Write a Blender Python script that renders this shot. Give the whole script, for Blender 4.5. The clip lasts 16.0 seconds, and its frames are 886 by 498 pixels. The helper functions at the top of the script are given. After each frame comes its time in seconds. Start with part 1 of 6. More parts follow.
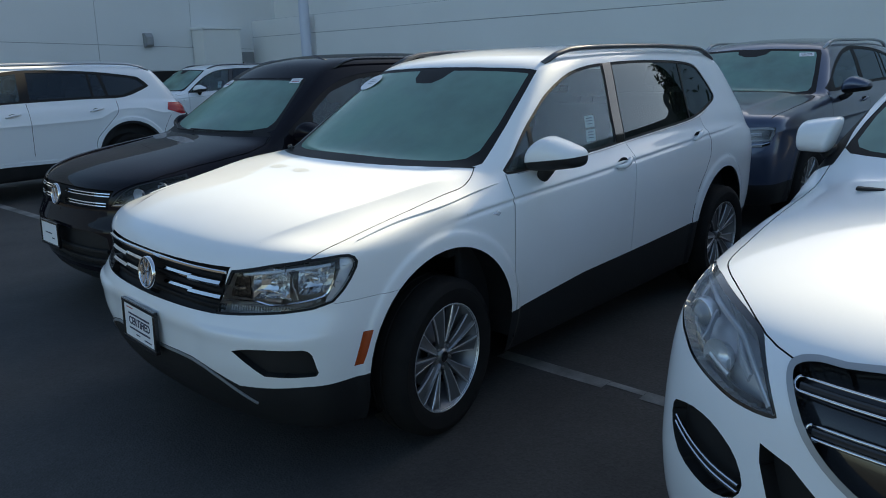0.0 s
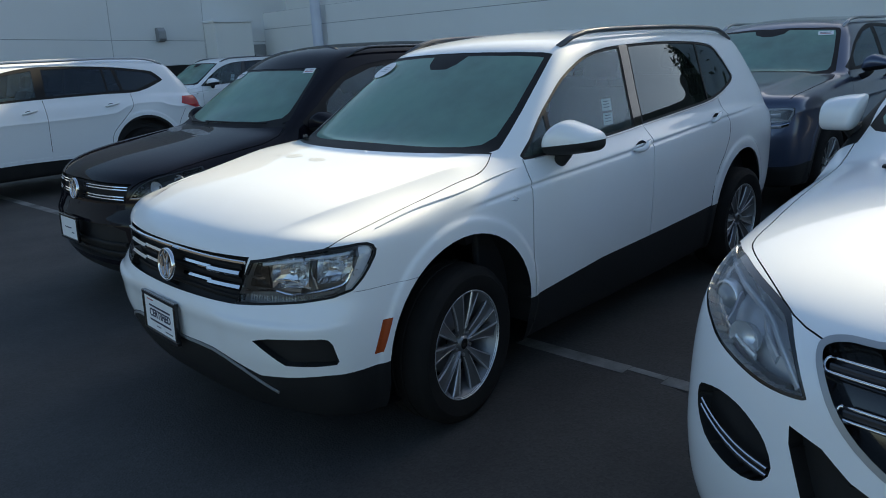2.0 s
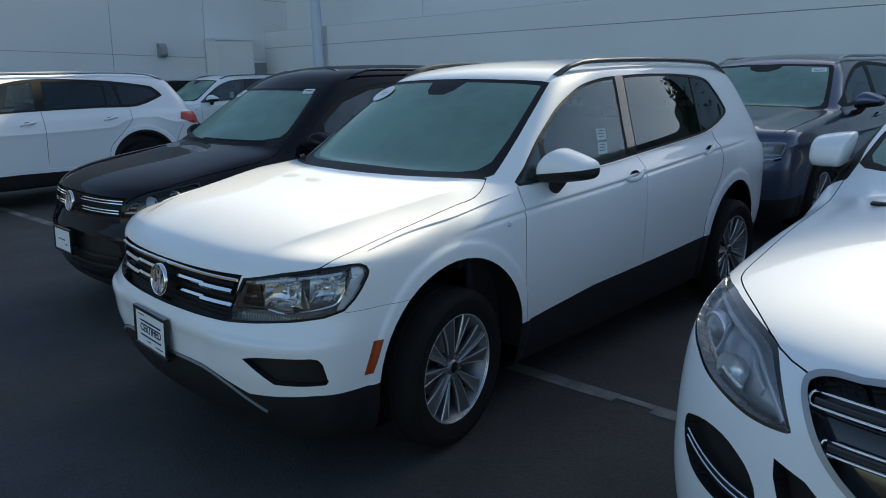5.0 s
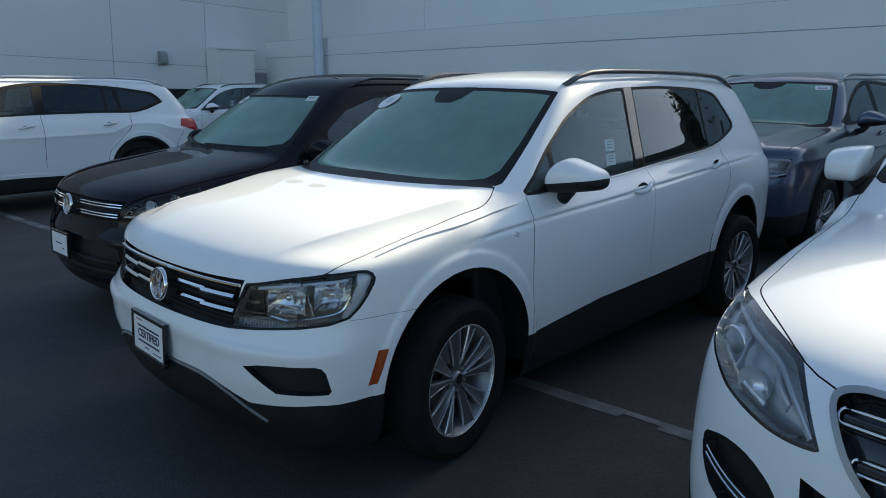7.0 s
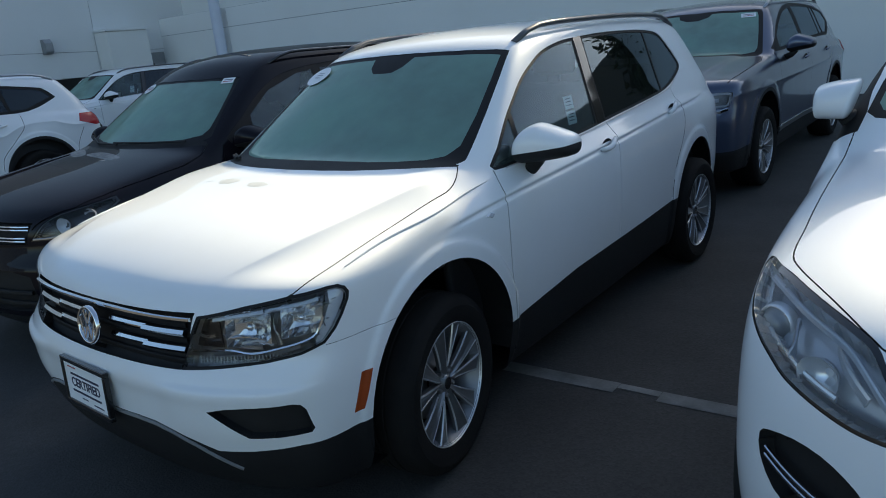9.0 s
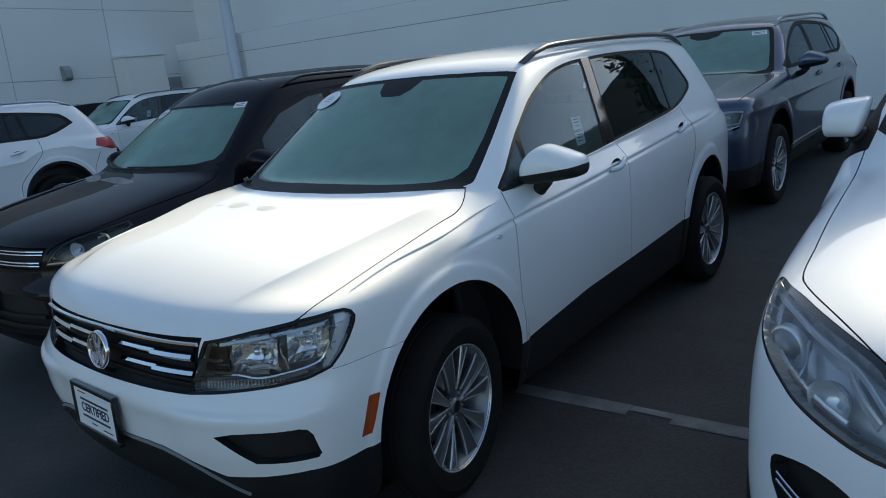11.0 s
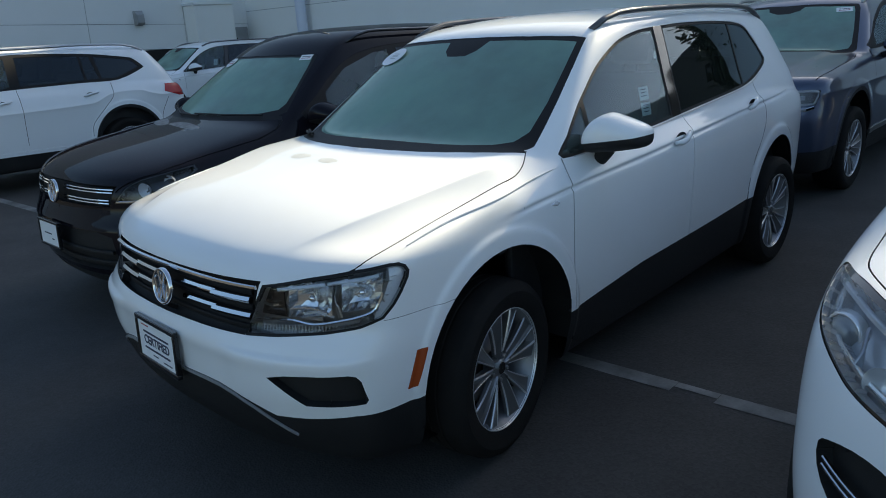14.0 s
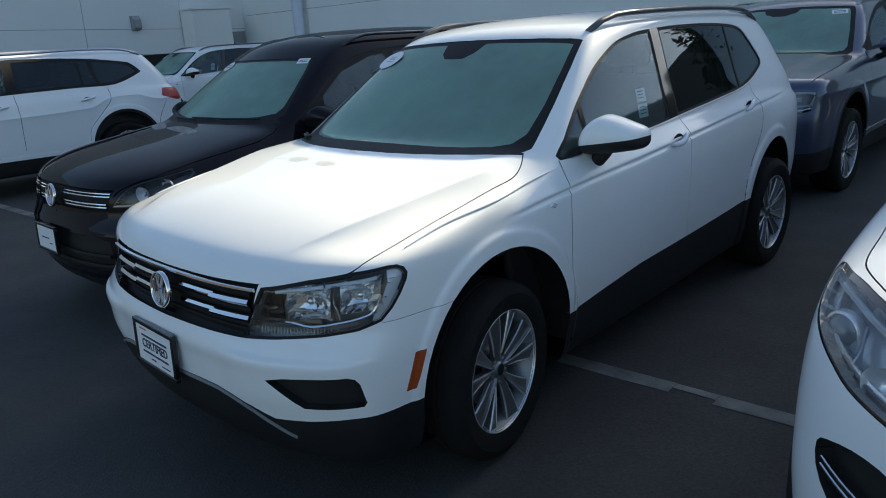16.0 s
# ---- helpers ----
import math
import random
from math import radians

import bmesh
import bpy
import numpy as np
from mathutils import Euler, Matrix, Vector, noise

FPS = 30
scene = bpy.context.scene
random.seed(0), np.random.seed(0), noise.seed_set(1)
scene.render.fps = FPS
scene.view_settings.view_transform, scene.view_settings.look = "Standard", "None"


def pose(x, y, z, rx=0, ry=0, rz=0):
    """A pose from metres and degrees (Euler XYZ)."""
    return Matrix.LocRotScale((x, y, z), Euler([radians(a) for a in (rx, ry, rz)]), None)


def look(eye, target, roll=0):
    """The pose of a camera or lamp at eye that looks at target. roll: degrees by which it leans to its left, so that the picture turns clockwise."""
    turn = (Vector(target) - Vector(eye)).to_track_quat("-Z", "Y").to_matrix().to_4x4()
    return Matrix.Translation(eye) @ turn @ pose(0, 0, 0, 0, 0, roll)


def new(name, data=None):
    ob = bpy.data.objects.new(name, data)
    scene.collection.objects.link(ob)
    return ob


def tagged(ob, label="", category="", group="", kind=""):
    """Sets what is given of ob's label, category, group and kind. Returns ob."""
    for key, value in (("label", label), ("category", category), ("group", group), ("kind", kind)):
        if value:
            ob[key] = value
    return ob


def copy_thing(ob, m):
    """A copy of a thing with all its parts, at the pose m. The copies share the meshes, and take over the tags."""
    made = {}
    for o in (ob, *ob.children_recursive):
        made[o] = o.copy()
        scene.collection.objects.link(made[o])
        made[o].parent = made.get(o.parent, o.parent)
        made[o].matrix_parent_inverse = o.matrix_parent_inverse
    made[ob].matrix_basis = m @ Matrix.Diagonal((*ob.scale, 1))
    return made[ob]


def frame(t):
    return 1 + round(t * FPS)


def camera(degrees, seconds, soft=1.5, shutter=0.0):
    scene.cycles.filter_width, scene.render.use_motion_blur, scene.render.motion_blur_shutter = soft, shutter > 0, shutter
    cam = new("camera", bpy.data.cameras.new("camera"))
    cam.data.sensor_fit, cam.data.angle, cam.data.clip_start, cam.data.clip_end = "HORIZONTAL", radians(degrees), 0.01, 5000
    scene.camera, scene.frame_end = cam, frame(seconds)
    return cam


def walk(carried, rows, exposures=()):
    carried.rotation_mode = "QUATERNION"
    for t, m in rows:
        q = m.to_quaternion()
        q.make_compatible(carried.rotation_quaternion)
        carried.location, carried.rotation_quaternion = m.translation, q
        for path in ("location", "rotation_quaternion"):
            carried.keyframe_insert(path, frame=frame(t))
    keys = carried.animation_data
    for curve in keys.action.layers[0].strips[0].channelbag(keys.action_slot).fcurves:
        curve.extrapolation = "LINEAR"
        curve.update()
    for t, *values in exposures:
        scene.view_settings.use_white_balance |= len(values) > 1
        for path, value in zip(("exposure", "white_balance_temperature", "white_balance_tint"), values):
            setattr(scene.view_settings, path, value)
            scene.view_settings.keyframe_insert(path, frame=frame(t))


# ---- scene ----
cam = camera(63.5, 16.0, soft=0.95)
PATH = [
    (0, (2.912, -1.185, 1.601), (1.566, 0.205, 1.092), -1.7),
    (0.5, (2.902, -1.18, 1.599), (1.563, 0.21, 1.075), -2.8),
    (1, (2.895, -1.175, 1.594), (1.57, 0.218, 1.045), -3.5),
    (1.5, (2.914, -1.182, 1.599), (1.587, 0.219, 1.073), -2.1),
    (2, (2.892, -1.186, 1.588), (1.522, 0.168, 1.052), -3.0),
    (2.5, (2.888, -1.184, 1.59), (1.507, 0.155, 1.044), -2.9),
    (3, (2.884, -1.184, 1.593), (1.505, 0.166, 1.066), -2.5),
    (3.5, (2.905, -1.19, 1.6), (1.536, 0.181, 1.101), -2.6),
    (5.8, (2.906, -1.199, 1.595), (1.538, 0.18, 1.118), -0.8),
    (6, (2.912, -1.209, 1.596), (1.53, 0.153, 1.111), -1.9),
    (6.5, (2.876, -1.21, 1.585), (1.487, 0.138, 1.083), -0.7),
    (7, (2.833, -1.188, 1.563), (1.468, 0.206, 1.123), -0.1),
    (7.5, (2.656, -1.02, 1.566), (1.38, 0.453, 1.115), -4.2),
    (8, (2.502, -0.97, 1.592), (1.208, 0.479, 1.12), -6.3),
    (8.5, (2.461, -1.037, 1.609), (1.232, 0.427, 1.02), -5.4),
    (8.7, (2.467, -1.037, 1.617), (1.266, 0.457, 1.045), -5.7),
    (11, (2.493, -1.013, 1.626), (1.255, 0.475, 1.121), -6.4),
    (11.5, (2.494, -1.022, 1.624), (1.245, 0.457, 1.122), -6.0),
    (12, (2.495, -1.029, 1.618), (1.247, 0.437, 1.076), -5.4),
    (12.5, (2.496, -1.024, 1.621), (1.211, 0.399, 1.051), -5.5),
    (13, (2.499, -1.036, 1.619), (1.209, 0.38, 1.046), -4.9),
    (13.5, (2.494, -1.031, 1.621), (1.178, 0.356, 1.033), -4.6),
    (14, (2.496, -1.042, 1.62), (1.163, 0.328, 1.032), -3.7),
    (14.5, (2.487, -1.039, 1.622), (1.145, 0.319, 1.028), -3.8),
    (15, (2.482, -1.04, 1.619), (1.147, 0.334, 1.042), -3.4),
    (15.5, (2.495, -1.041, 1.619), (1.176, 0.345, 1.036), -3.7),
    (16, (2.497, -1.044, 1.615), (1.166, 0.333, 1.036), -3.9),
]
walk(cam, [(t, look(eye, target, roll)) for t, eye, target, roll in PATH], exposures=[(0, 1.70, 7000, 5), (16, 1.70, 7000, 5)])

# ---- light ----
SUN_AZ, SUN_EL = radians(-1.5), radians(26.5)   # from +y towards +x
SUN_DIR = Vector((math.sin(SUN_AZ) * math.cos(SUN_EL), math.cos(SUN_AZ) * math.cos(SUN_EL), math.sin(SUN_EL)))
world = bpy.data.worlds.new("sky_world")
scene.world = world
world.use_nodes = True
sky = world.node_tree.nodes.new("ShaderNodeTexSky")
sky.sky_type = "NISHITA"
sky.sun_disc = False
sky.sun_elevation, sky.sun_rotation = SUN_EL, SUN_AZ
sky.air_density, sky.dust_density, sky.ozone_density = 1.0, 1.3, 3.0
backing = world.node_tree.nodes["Background"]
backing.inputs["Strength"].default_value = 0.068
world.node_tree.links.new(sky.outputs["Color"], backing.inputs["Color"])
sun = new("sun", bpy.data.lights.new("sun", "SUN"))
sun.data.energy, sun.data.angle, sun.data.color = 4.2, radians(0.9), (1.0, 0.89, 0.68)
sun.matrix_world = look(SUN_DIR * 60, (0, 0, 0))


# ---- materials ----
def material(name, base, rough=0.5, metal=0.0, coat=0.0, vary=0.12, scale=3.0, fine=60.0, bump=0.0, tone=None, emit=0.0, dust=0.0, spec=0.5):
    """A surface with stains at one scale, grain at another, and fine relief."""
    m = bpy.data.materials.new(name)
    m.use_nodes = True
    t = m.node_tree
    b = t.nodes["Principled BSDF"]
    co = t.nodes.new("ShaderNodeTexCoord")
    big, small = t.nodes.new("ShaderNodeTexNoise"), t.nodes.new("ShaderNodeTexNoise")
    for n, sc, det in ((big, scale, 6.0), (small, fine, 3.0)):
        n.inputs["Scale"].default_value, n.inputs["Detail"].default_value = sc, det
        t.links.new(co.outputs["Object"], n.inputs["Vector"])
    tone = tone or tuple(c * 0.7 for c in base)
    ramp = t.nodes.new("ShaderNodeMapRange")
    ramp.inputs["From Min"].default_value, ramp.inputs["From Max"].default_value = 0.35, 0.72
    ramp.inputs["To Max"].default_value = vary * 2
    t.links.new(big.outputs["Fac"], ramp.inputs["Value"])
    mix = t.nodes.new("ShaderNodeMix")
    mix.data_type = "RGBA"
    mix.inputs["A"].default_value, mix.inputs["B"].default_value = (*base, 1), (*tone, 1)
    t.links.new(ramp.outputs["Result"], mix.inputs["Factor"])
    grain = t.nodes.new("ShaderNodeMix")
    grain.data_type = "RGBA"
    grain.inputs["B"].default_value = (*tone, 1)
    g = t.nodes.new("ShaderNodeMath")
    g.operation = "MULTIPLY"
    g.inputs[1].default_value = vary
    t.links.new(small.outputs["Fac"], g.inputs[0])
    t.links.new(g.outputs[0], grain.inputs["Factor"])
    t.links.new(mix.outputs["Result"], grain.inputs["A"])
    t.links.new(grain.outputs["Result"], b.inputs["Base Color"])
    rr = t.nodes.new("ShaderNodeMapRange")
    rr.inputs["To Min"].default_value, rr.inputs["To Max"].default_value = max(0.0, rough - 0.06 - dust), rough + 0.06 + dust
    t.links.new(big.outputs["Fac"], rr.inputs["Value"])
    t.links.new(rr.outputs["Result"], b.inputs["Roughness"])
    b.inputs["Metallic"].default_value, b.inputs["Specular IOR Level"].default_value = metal, spec
    b.inputs["Coat Weight"].default_value, b.inputs["Coat Roughness"].default_value = coat, 0.03
    if bump:
        bp = t.nodes.new("ShaderNodeBump")
        bp.inputs["Strength"].default_value, bp.inputs["Distance"].default_value = bump, 0.01
        t.links.new(small.outputs["Fac"], bp.inputs["Height"])
        t.links.new(bp.outputs["Normal"], b.inputs["Normal"])
    if emit:
        b.inputs["Emission Color"].default_value, b.inputs["Emission Strength"].default_value = (*base, 1), emit
    return m


def pane_material(name, tint, gloss=1.0, rough=0.01, film=0.0, film_tint=(0.5, 0.62, 0.6), sheen=(1, 1, 1)):
    """Thin glass: a tinted see-through sheet with a mirror gloss that grows at grazing angles."""
    m = bpy.data.materials.new(name)
    m.use_nodes = True
    t = m.node_tree
    t.nodes.remove(t.nodes["Principled BSDF"])
    clear, shine, mix = t.nodes.new("ShaderNodeBsdfTransparent"), t.nodes.new("ShaderNodeBsdfGlossy"), t.nodes.new("ShaderNodeMixShader")
    fres = t.nodes.new("ShaderNodeFresnel")
    fres.inputs["IOR"].default_value = 1.0 + 0.55 * gloss
    clear.inputs["Color"].default_value = (*tint, 1)
    shine.inputs["Roughness"].default_value, shine.inputs["Color"].default_value = rough, (*sheen, 1)
    t.links.new(fres.outputs[0], mix.inputs[0])
    t.links.new(clear.outputs[0], mix.inputs[1])
    t.links.new(shine.outputs[0], mix.inputs[2])
    last = mix
    if film:
        # a thin two-way scattering film: dust, with pale sky reflection put into its tint
        co, nz = t.nodes.new("ShaderNodeTexCoord"), t.nodes.new("ShaderNodeTexNoise")
        nz.inputs["Scale"].default_value, nz.inputs["Detail"].default_value = 1.1, 6.0
        t.links.new(co.outputs["Object"], nz.inputs["Vector"])
        rg = t.nodes.new("ShaderNodeMapRange")
        rg.inputs["From Min"].default_value, rg.inputs["From Max"].default_value = 0.3, 0.7
        rg.inputs["To Min"].default_value, rg.inputs["To Max"].default_value = film * 0.35, film * 1.6
        t.links.new(nz.outputs["Fac"], rg.inputs["Value"])
        dif, thru, both, last = t.nodes.new("ShaderNodeBsdfDiffuse"), t.nodes.new("ShaderNodeBsdfTranslucent"), t.nodes.new("ShaderNodeMixShader"), t.nodes.new("ShaderNodeMixShader")
        dif.inputs["Color"].default_value = thru.inputs["Color"].default_value = (*film_tint, 1)
        t.links.new(dif.outputs[0], both.inputs[1])
        t.links.new(thru.outputs[0], both.inputs[2])
        t.links.new(rg.outputs["Result"], last.inputs[0])
        t.links.new(mix.outputs[0], last.inputs[1])
        t.links.new(both.outputs[0], last.inputs[2])
    t.links.new(last.outputs[0], t.nodes["Material Output"].inputs["Surface"])
    return m


WHITE = material("white_car_paint", (0.80, 0.81, 0.82), 0.4, 0, 0.9, 0.10, 2.6, 400, tone=(0.69, 0.68, 0.61), spec=0.12)
WHITE_B = material("bright_white_car_paint", (0.78, 0.80, 0.82), 0.4, 0, 0.9, 0.05, 1.1, 400, tone=(0.66, 0.66, 0.64), spec=0.12)
BLACK = material("black_car_paint", (0.006, 0.0055, 0.0095), 0.3, 0, 0.38, 0.3, 2.0, 300, tone=(0.013, 0.011, 0.013), dust=0.02, spec=0.0)
BLUE = material("dark_blue_grey_car_paint", (0.050, 0.068, 0.118), 0.3, 0.4, 1.0, 0.2, 2.0, 300)
PLASTIC = material("black_textured_plastic", (0.009, 0.009, 0.010), 0.6, 0, 0, 0.25, 5, 500, 0.15, tone=(0.024, 0.024, 0.024), spec=0.3)
GLOSSBLACK = material("black_gloss_trim", (0.008, 0.008, 0.009), 0.15, 0, 0.5, 0.1, 4)
SEAL = material("black_window_rubber", (0.012, 0.012, 0.013), 0.6, 0, 0, 0.15, 6, 200, 0.05, spec=0.2)
CHROME = material("chrome", (0.78, 0.79, 0.80), 0.08, 1.0, 0, 0.06, 6)
SATIN = material("satin_metal", (0.45, 0.45, 0.46), 0.3, 1.0, 0, 0.1, 6)
ALLOY = material("silver_alloy", (0.62, 0.63, 0.65), 0.34, 0.65, 0.3, 0.08, 8, tone=(0.35, 0.34, 0.33))
SPOKEFACE = material("grey_alloy_face", (0.24, 0.245, 0.255), 0.30, 0.75, 0.3, 0.12, 8, tone=(0.18, 0.18, 0.175))
RUBBER = material("tyre_rubber", (0.008, 0.008, 0.008), 0.8, 0, 0, 0.3, 12, 300, 0.2, tone=(0.018, 0.016, 0.015), spec=0.15)
BARREL = material("silver_wheel_barrel", (0.24, 0.245, 0.26), 0.42, 0.5, 0, 0.2, 10)
RAIL = material("dark_satin_rail", (0.10, 0.10, 0.105), 0.32, 0.3, 0.2, 0.15, 8)
PILLAR = material("black_gloss_pillar", (0.010, 0.010, 0.011), 0.06, 0, 0.15, 0.1, 4)
LIP = material("pale_silver_trim", (0.34, 0.35, 0.36), 0.4, 0.4, 0, 0.1, 10)
# near-black that carries the shade of gaps and recesses in its colour
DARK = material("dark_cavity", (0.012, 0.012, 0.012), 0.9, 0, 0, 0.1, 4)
SEAT = material("dark_seat_cloth", (0.035, 0.036, 0.04), 0.85, 0, 0, 0.2, 8, 300, 0.1)
DASH = material("dark_dashboard", (0.025, 0.025, 0.027), 0.6, 0, 0, 0.2, 8, 300, 0.1)
AMBER = material("amber_reflector", (0.36, 0.062, 0.014), 0.25, 0, 0.4, 0.15, 30)
RED = material("red_lamp_lens", (0.42, 0.006, 0.012), 0.25, 0, 0.0, 0.2, 20)
LAMPSILVER = material("lamp_reflector_silver", (0.88, 0.89, 0.91), 0.22, 0.65, 0, 0.1, 15)
LAMPBOWL = material("lamp_bowl_grey", (0.62, 0.64, 0.67), 0.10, 0.9, 0, 0.1, 15)
LAMPPALE = material("lamp_housing_pale_grey", (0.60, 0.61, 0.63), 0.25, 0.3, 0.3, 0.2, 15)
LAMPSIDE = material("pale_lamp_edge", (0.62, 0.64, 0.68), 0.2, 0.25, 0.4, 0.1, 15)
LAMPBLACK = material("dark_lamp_housing", (0.045, 0.046, 0.05), 0.25, 0.2, 0.2, 0.2, 15)
LAMPDARK = material("lamp_housing_grey", (0.24, 0.243, 0.25), 0.3, 0.5, 0.2, 0.2, 15)
PAPER = material("white_card", (0.78, 0.79, 0.80), 0.5, 0, 0, 0.06, 12)
INK = material("dark_blue_ink", (0.02, 0.025, 0.06), 0.5, 0, 0, 0.1, 12)
REDINK = material("red_ink", (0.35, 0.03, 0.04), 0.5, 0, 0, 0.1, 12)
SHEENPATCH = material("pale_sheen_on_paint", (0.19, 0.18, 0.175), 0.55, 0, 0.2, 0.6, 30, tone=(0.05, 0.048, 0.05))
SMUDGE = material("dull_grey_smudge", (0.60, 0.60, 0.57), 0.45, 0, 0.3, 0.2, 20)
CLEAR = pane_material("clear_lens", (0.92, 0.93, 0.94), 0.7)
SHIELD = pane_material("green_tinted_windshield", (0.54, 0.68, 0.62), 3.0, film=0.48, film_tint=(0.38, 0.67, 0.56), sheen=(0.88, 1.0, 0.92))
SIDEGLASS = pane_material("green_tinted_side_glass", (0.66, 0.76, 0.74), 1.0, film=0.13, sheen=(0.68, 0.85, 1.0))
# pale film: haze and mirrored sky are put into this pane's colour
HAZEGLASS = pane_material("hazed_side_glass", (0.60, 0.68, 0.66), 1.0, film=0.30, film_tint=(0.50, 0.55, 0.54), sheen=(0.8, 0.92, 1.0))
PRIVACY = pane_material("dark_privacy_glass", (0.07, 0.075, 0.08), 0.9, film=0.02, sheen=(0.72, 0.87, 1.0))

# ---- smooth body shapes ----
def curve(*pts, blur=0.0):
    """A smooth function of one variable through the given (position, value) pairs."""
    xs, ys = np.array([p[0] for p in pts], float), np.array([p[1] for p in pts], float)
    d = np.diff(ys) / np.diff(xs)
    m = np.zeros(len(xs))
    m[0], m[-1] = d[0], d[-1]
    prod = d[:-1] * d[1:]
    m[1:-1] = np.where(prod > 0, 2 * prod / np.where(d[:-1] + d[1:] == 0, 1, d[:-1] + d[1:]), 0)
    t = np.linspace(xs[0], xs[-1], 1201)
    i = np.clip(np.searchsorted(xs, t, "right") - 1, 0, len(xs) - 2)
    h = xs[i + 1] - xs[i]
    s = (t - xs[i]) / h
    v = (2 * s**3 - 3 * s**2 + 1) * ys[i] + (s**3 - 2 * s**2 + s) * h * m[i] + (3 * s**2 - 2 * s**3) * ys[i + 1] + (s**3 - s**2) * h * m[i + 1]
    if blur:
        n = max(1, int(blur / (t[1] - t[0])))
        k = np.exp(-0.5 * (np.arange(-2 * n, 2 * n + 1) / n) ** 2)
        v = np.convolve(np.pad(v, 2 * n, mode="reflect", reflect_type="odd"), k / k.sum(), "valid")
    return lambda q: np.interp(q, t, v)


def smax(a, b, k):
    return 0.5 * (a + b + np.sqrt((a - b) ** 2 + k * k))


def smin(a, b, k):
    return 0.5 * (a + b - np.sqrt((a - b) ** 2 + k * k))


def ramp_up(d, soft=0.004):
    """0 below zero, d above it, with a small round kink."""
    return 0.5 * (d + np.sqrt(d * d + soft * soft))


def between(v, lo, hi, soft):
    return 0.5 * (np.tanh((v - lo) / soft) - np.tanh((v - hi) / soft))


class Shape:
    """A car body as the space inside side, nose, hood, tail and sill surfaces, with a cabin on top.
    y runs from the nose to the tail, x across, z up."""

    def __init__(s, half, corner, shoulder, join, sweep, power, plan, prof, crease, nose, hood, crown, rib, tail, sill, ws_y, ws_z, ws_slope, ws_bow,
                 cab, cabplan, roof, roofcrown, back, cap0=0.95, cap1=3.9, axis=0.70, dent=None, edge=0.075):
        s.half, s.corner, s.shoulder, s.join, s.sweep, s.power = half, corner, shoulder, join, sweep, power
        s.plan, s.prof, s.crease, s.nose, s.hood, s.crown, s.rib, s.tail, s.sill = plan, prof, crease, nose, hood, crown, rib, tail, sill
        s.ws_y, s.ws_z, s.ws_slope, s.ws_bow = ws_y, ws_z, ws_slope, ws_bow
        s.cab, s.cabplan, s.roof, s.roofcrown, s.back = cab, cabplan, roof, roofcrown, back
        s.edge = edge
        s.cap0, s.cap1, s.axis, s.dent = cap0, cap1, axis, dent or (lambda x, z: 0.0 * x)

    def f(s, p):
        x, y, z = np.abs(p[..., 0]), p[..., 1], p[..., 2]
        w = s.half
        side = x - (s.plan(y) + s.prof(z) + s.crease(y, z))
        front = s.nose(z) + s.sweep * (x / w) ** s.power + s.dent(x, z) - y
        top = z - (s.hood(y) - s.crown * (x / w) ** 2 + s.rib(x, y))
        rear = y - (s.tail(z) - 0.16 * (x / w) ** 3)
        low = s.sill(y) - z
        b = smax(side, front, s.corner)
        b = smax(b, top, s.shoulder)
        b = smax(b, rear, 0.12)
        b = smax(b, low, 0.04)
        slope = s.ws_slope
        ws = (s.ws_y + (z - s.ws_z) * slope + s.ws_bow * (x / 0.6) ** 2 - y) / math.sqrt(1 + slope * slope)
        cs = (x - s.cab(z) - s.cabplan(y)) * 0.93
        roof = z - (s.roof(y) - s.roofcrown * (x / 0.6) ** 2)
        back = (y - (s.back(z) - 0.10 * (x / 0.6) ** 2)) * 0.9
        c = smax(ws, cs, 0.05)
        c = smax(c, roof, s.edge)
        c = smax(c, back, 0.09)
        c = smax(c, (s.ws_z - 0.25) - z, 0.02)
        return smin(b, c, s.join)

    def normal(s, p, e=0.006):
        g = np.stack([s.f(p + np.eye(3)[a] * e) - s.f(p - np.eye(3)[a] * e) for a in range(3)], -1)
        return g / np.maximum(np.linalg.norm(g, axis=-1, keepdims=True), 1e-9)

    def cast(s, eye, way, far=3.0):
        """The outermost point along rays that start inside the body."""
        lo, hi = np.zeros(len(way)), np.full(len(way), far)
        for _ in range(26):
            mid = (lo + hi) / 2
            inside = s.f(eye + way * mid[:, None]) < 0
            lo, hi = np.where(inside, mid, lo), np.where(inside, hi, mid)
        return eye + way * hi[:, None]

def arch_flare(y, z, yc, zc, r, a=0.012, wide=0.075):
    """A raised lip round a wheel opening with a clear outer edge."""
    d = np.sqrt((y - yc) ** 2 + (z - zc) ** 2) - r
    return a * (0.5 - 0.5 * np.tanh((d - wide * 0.8) / 0.011)) * (d > -0.2)


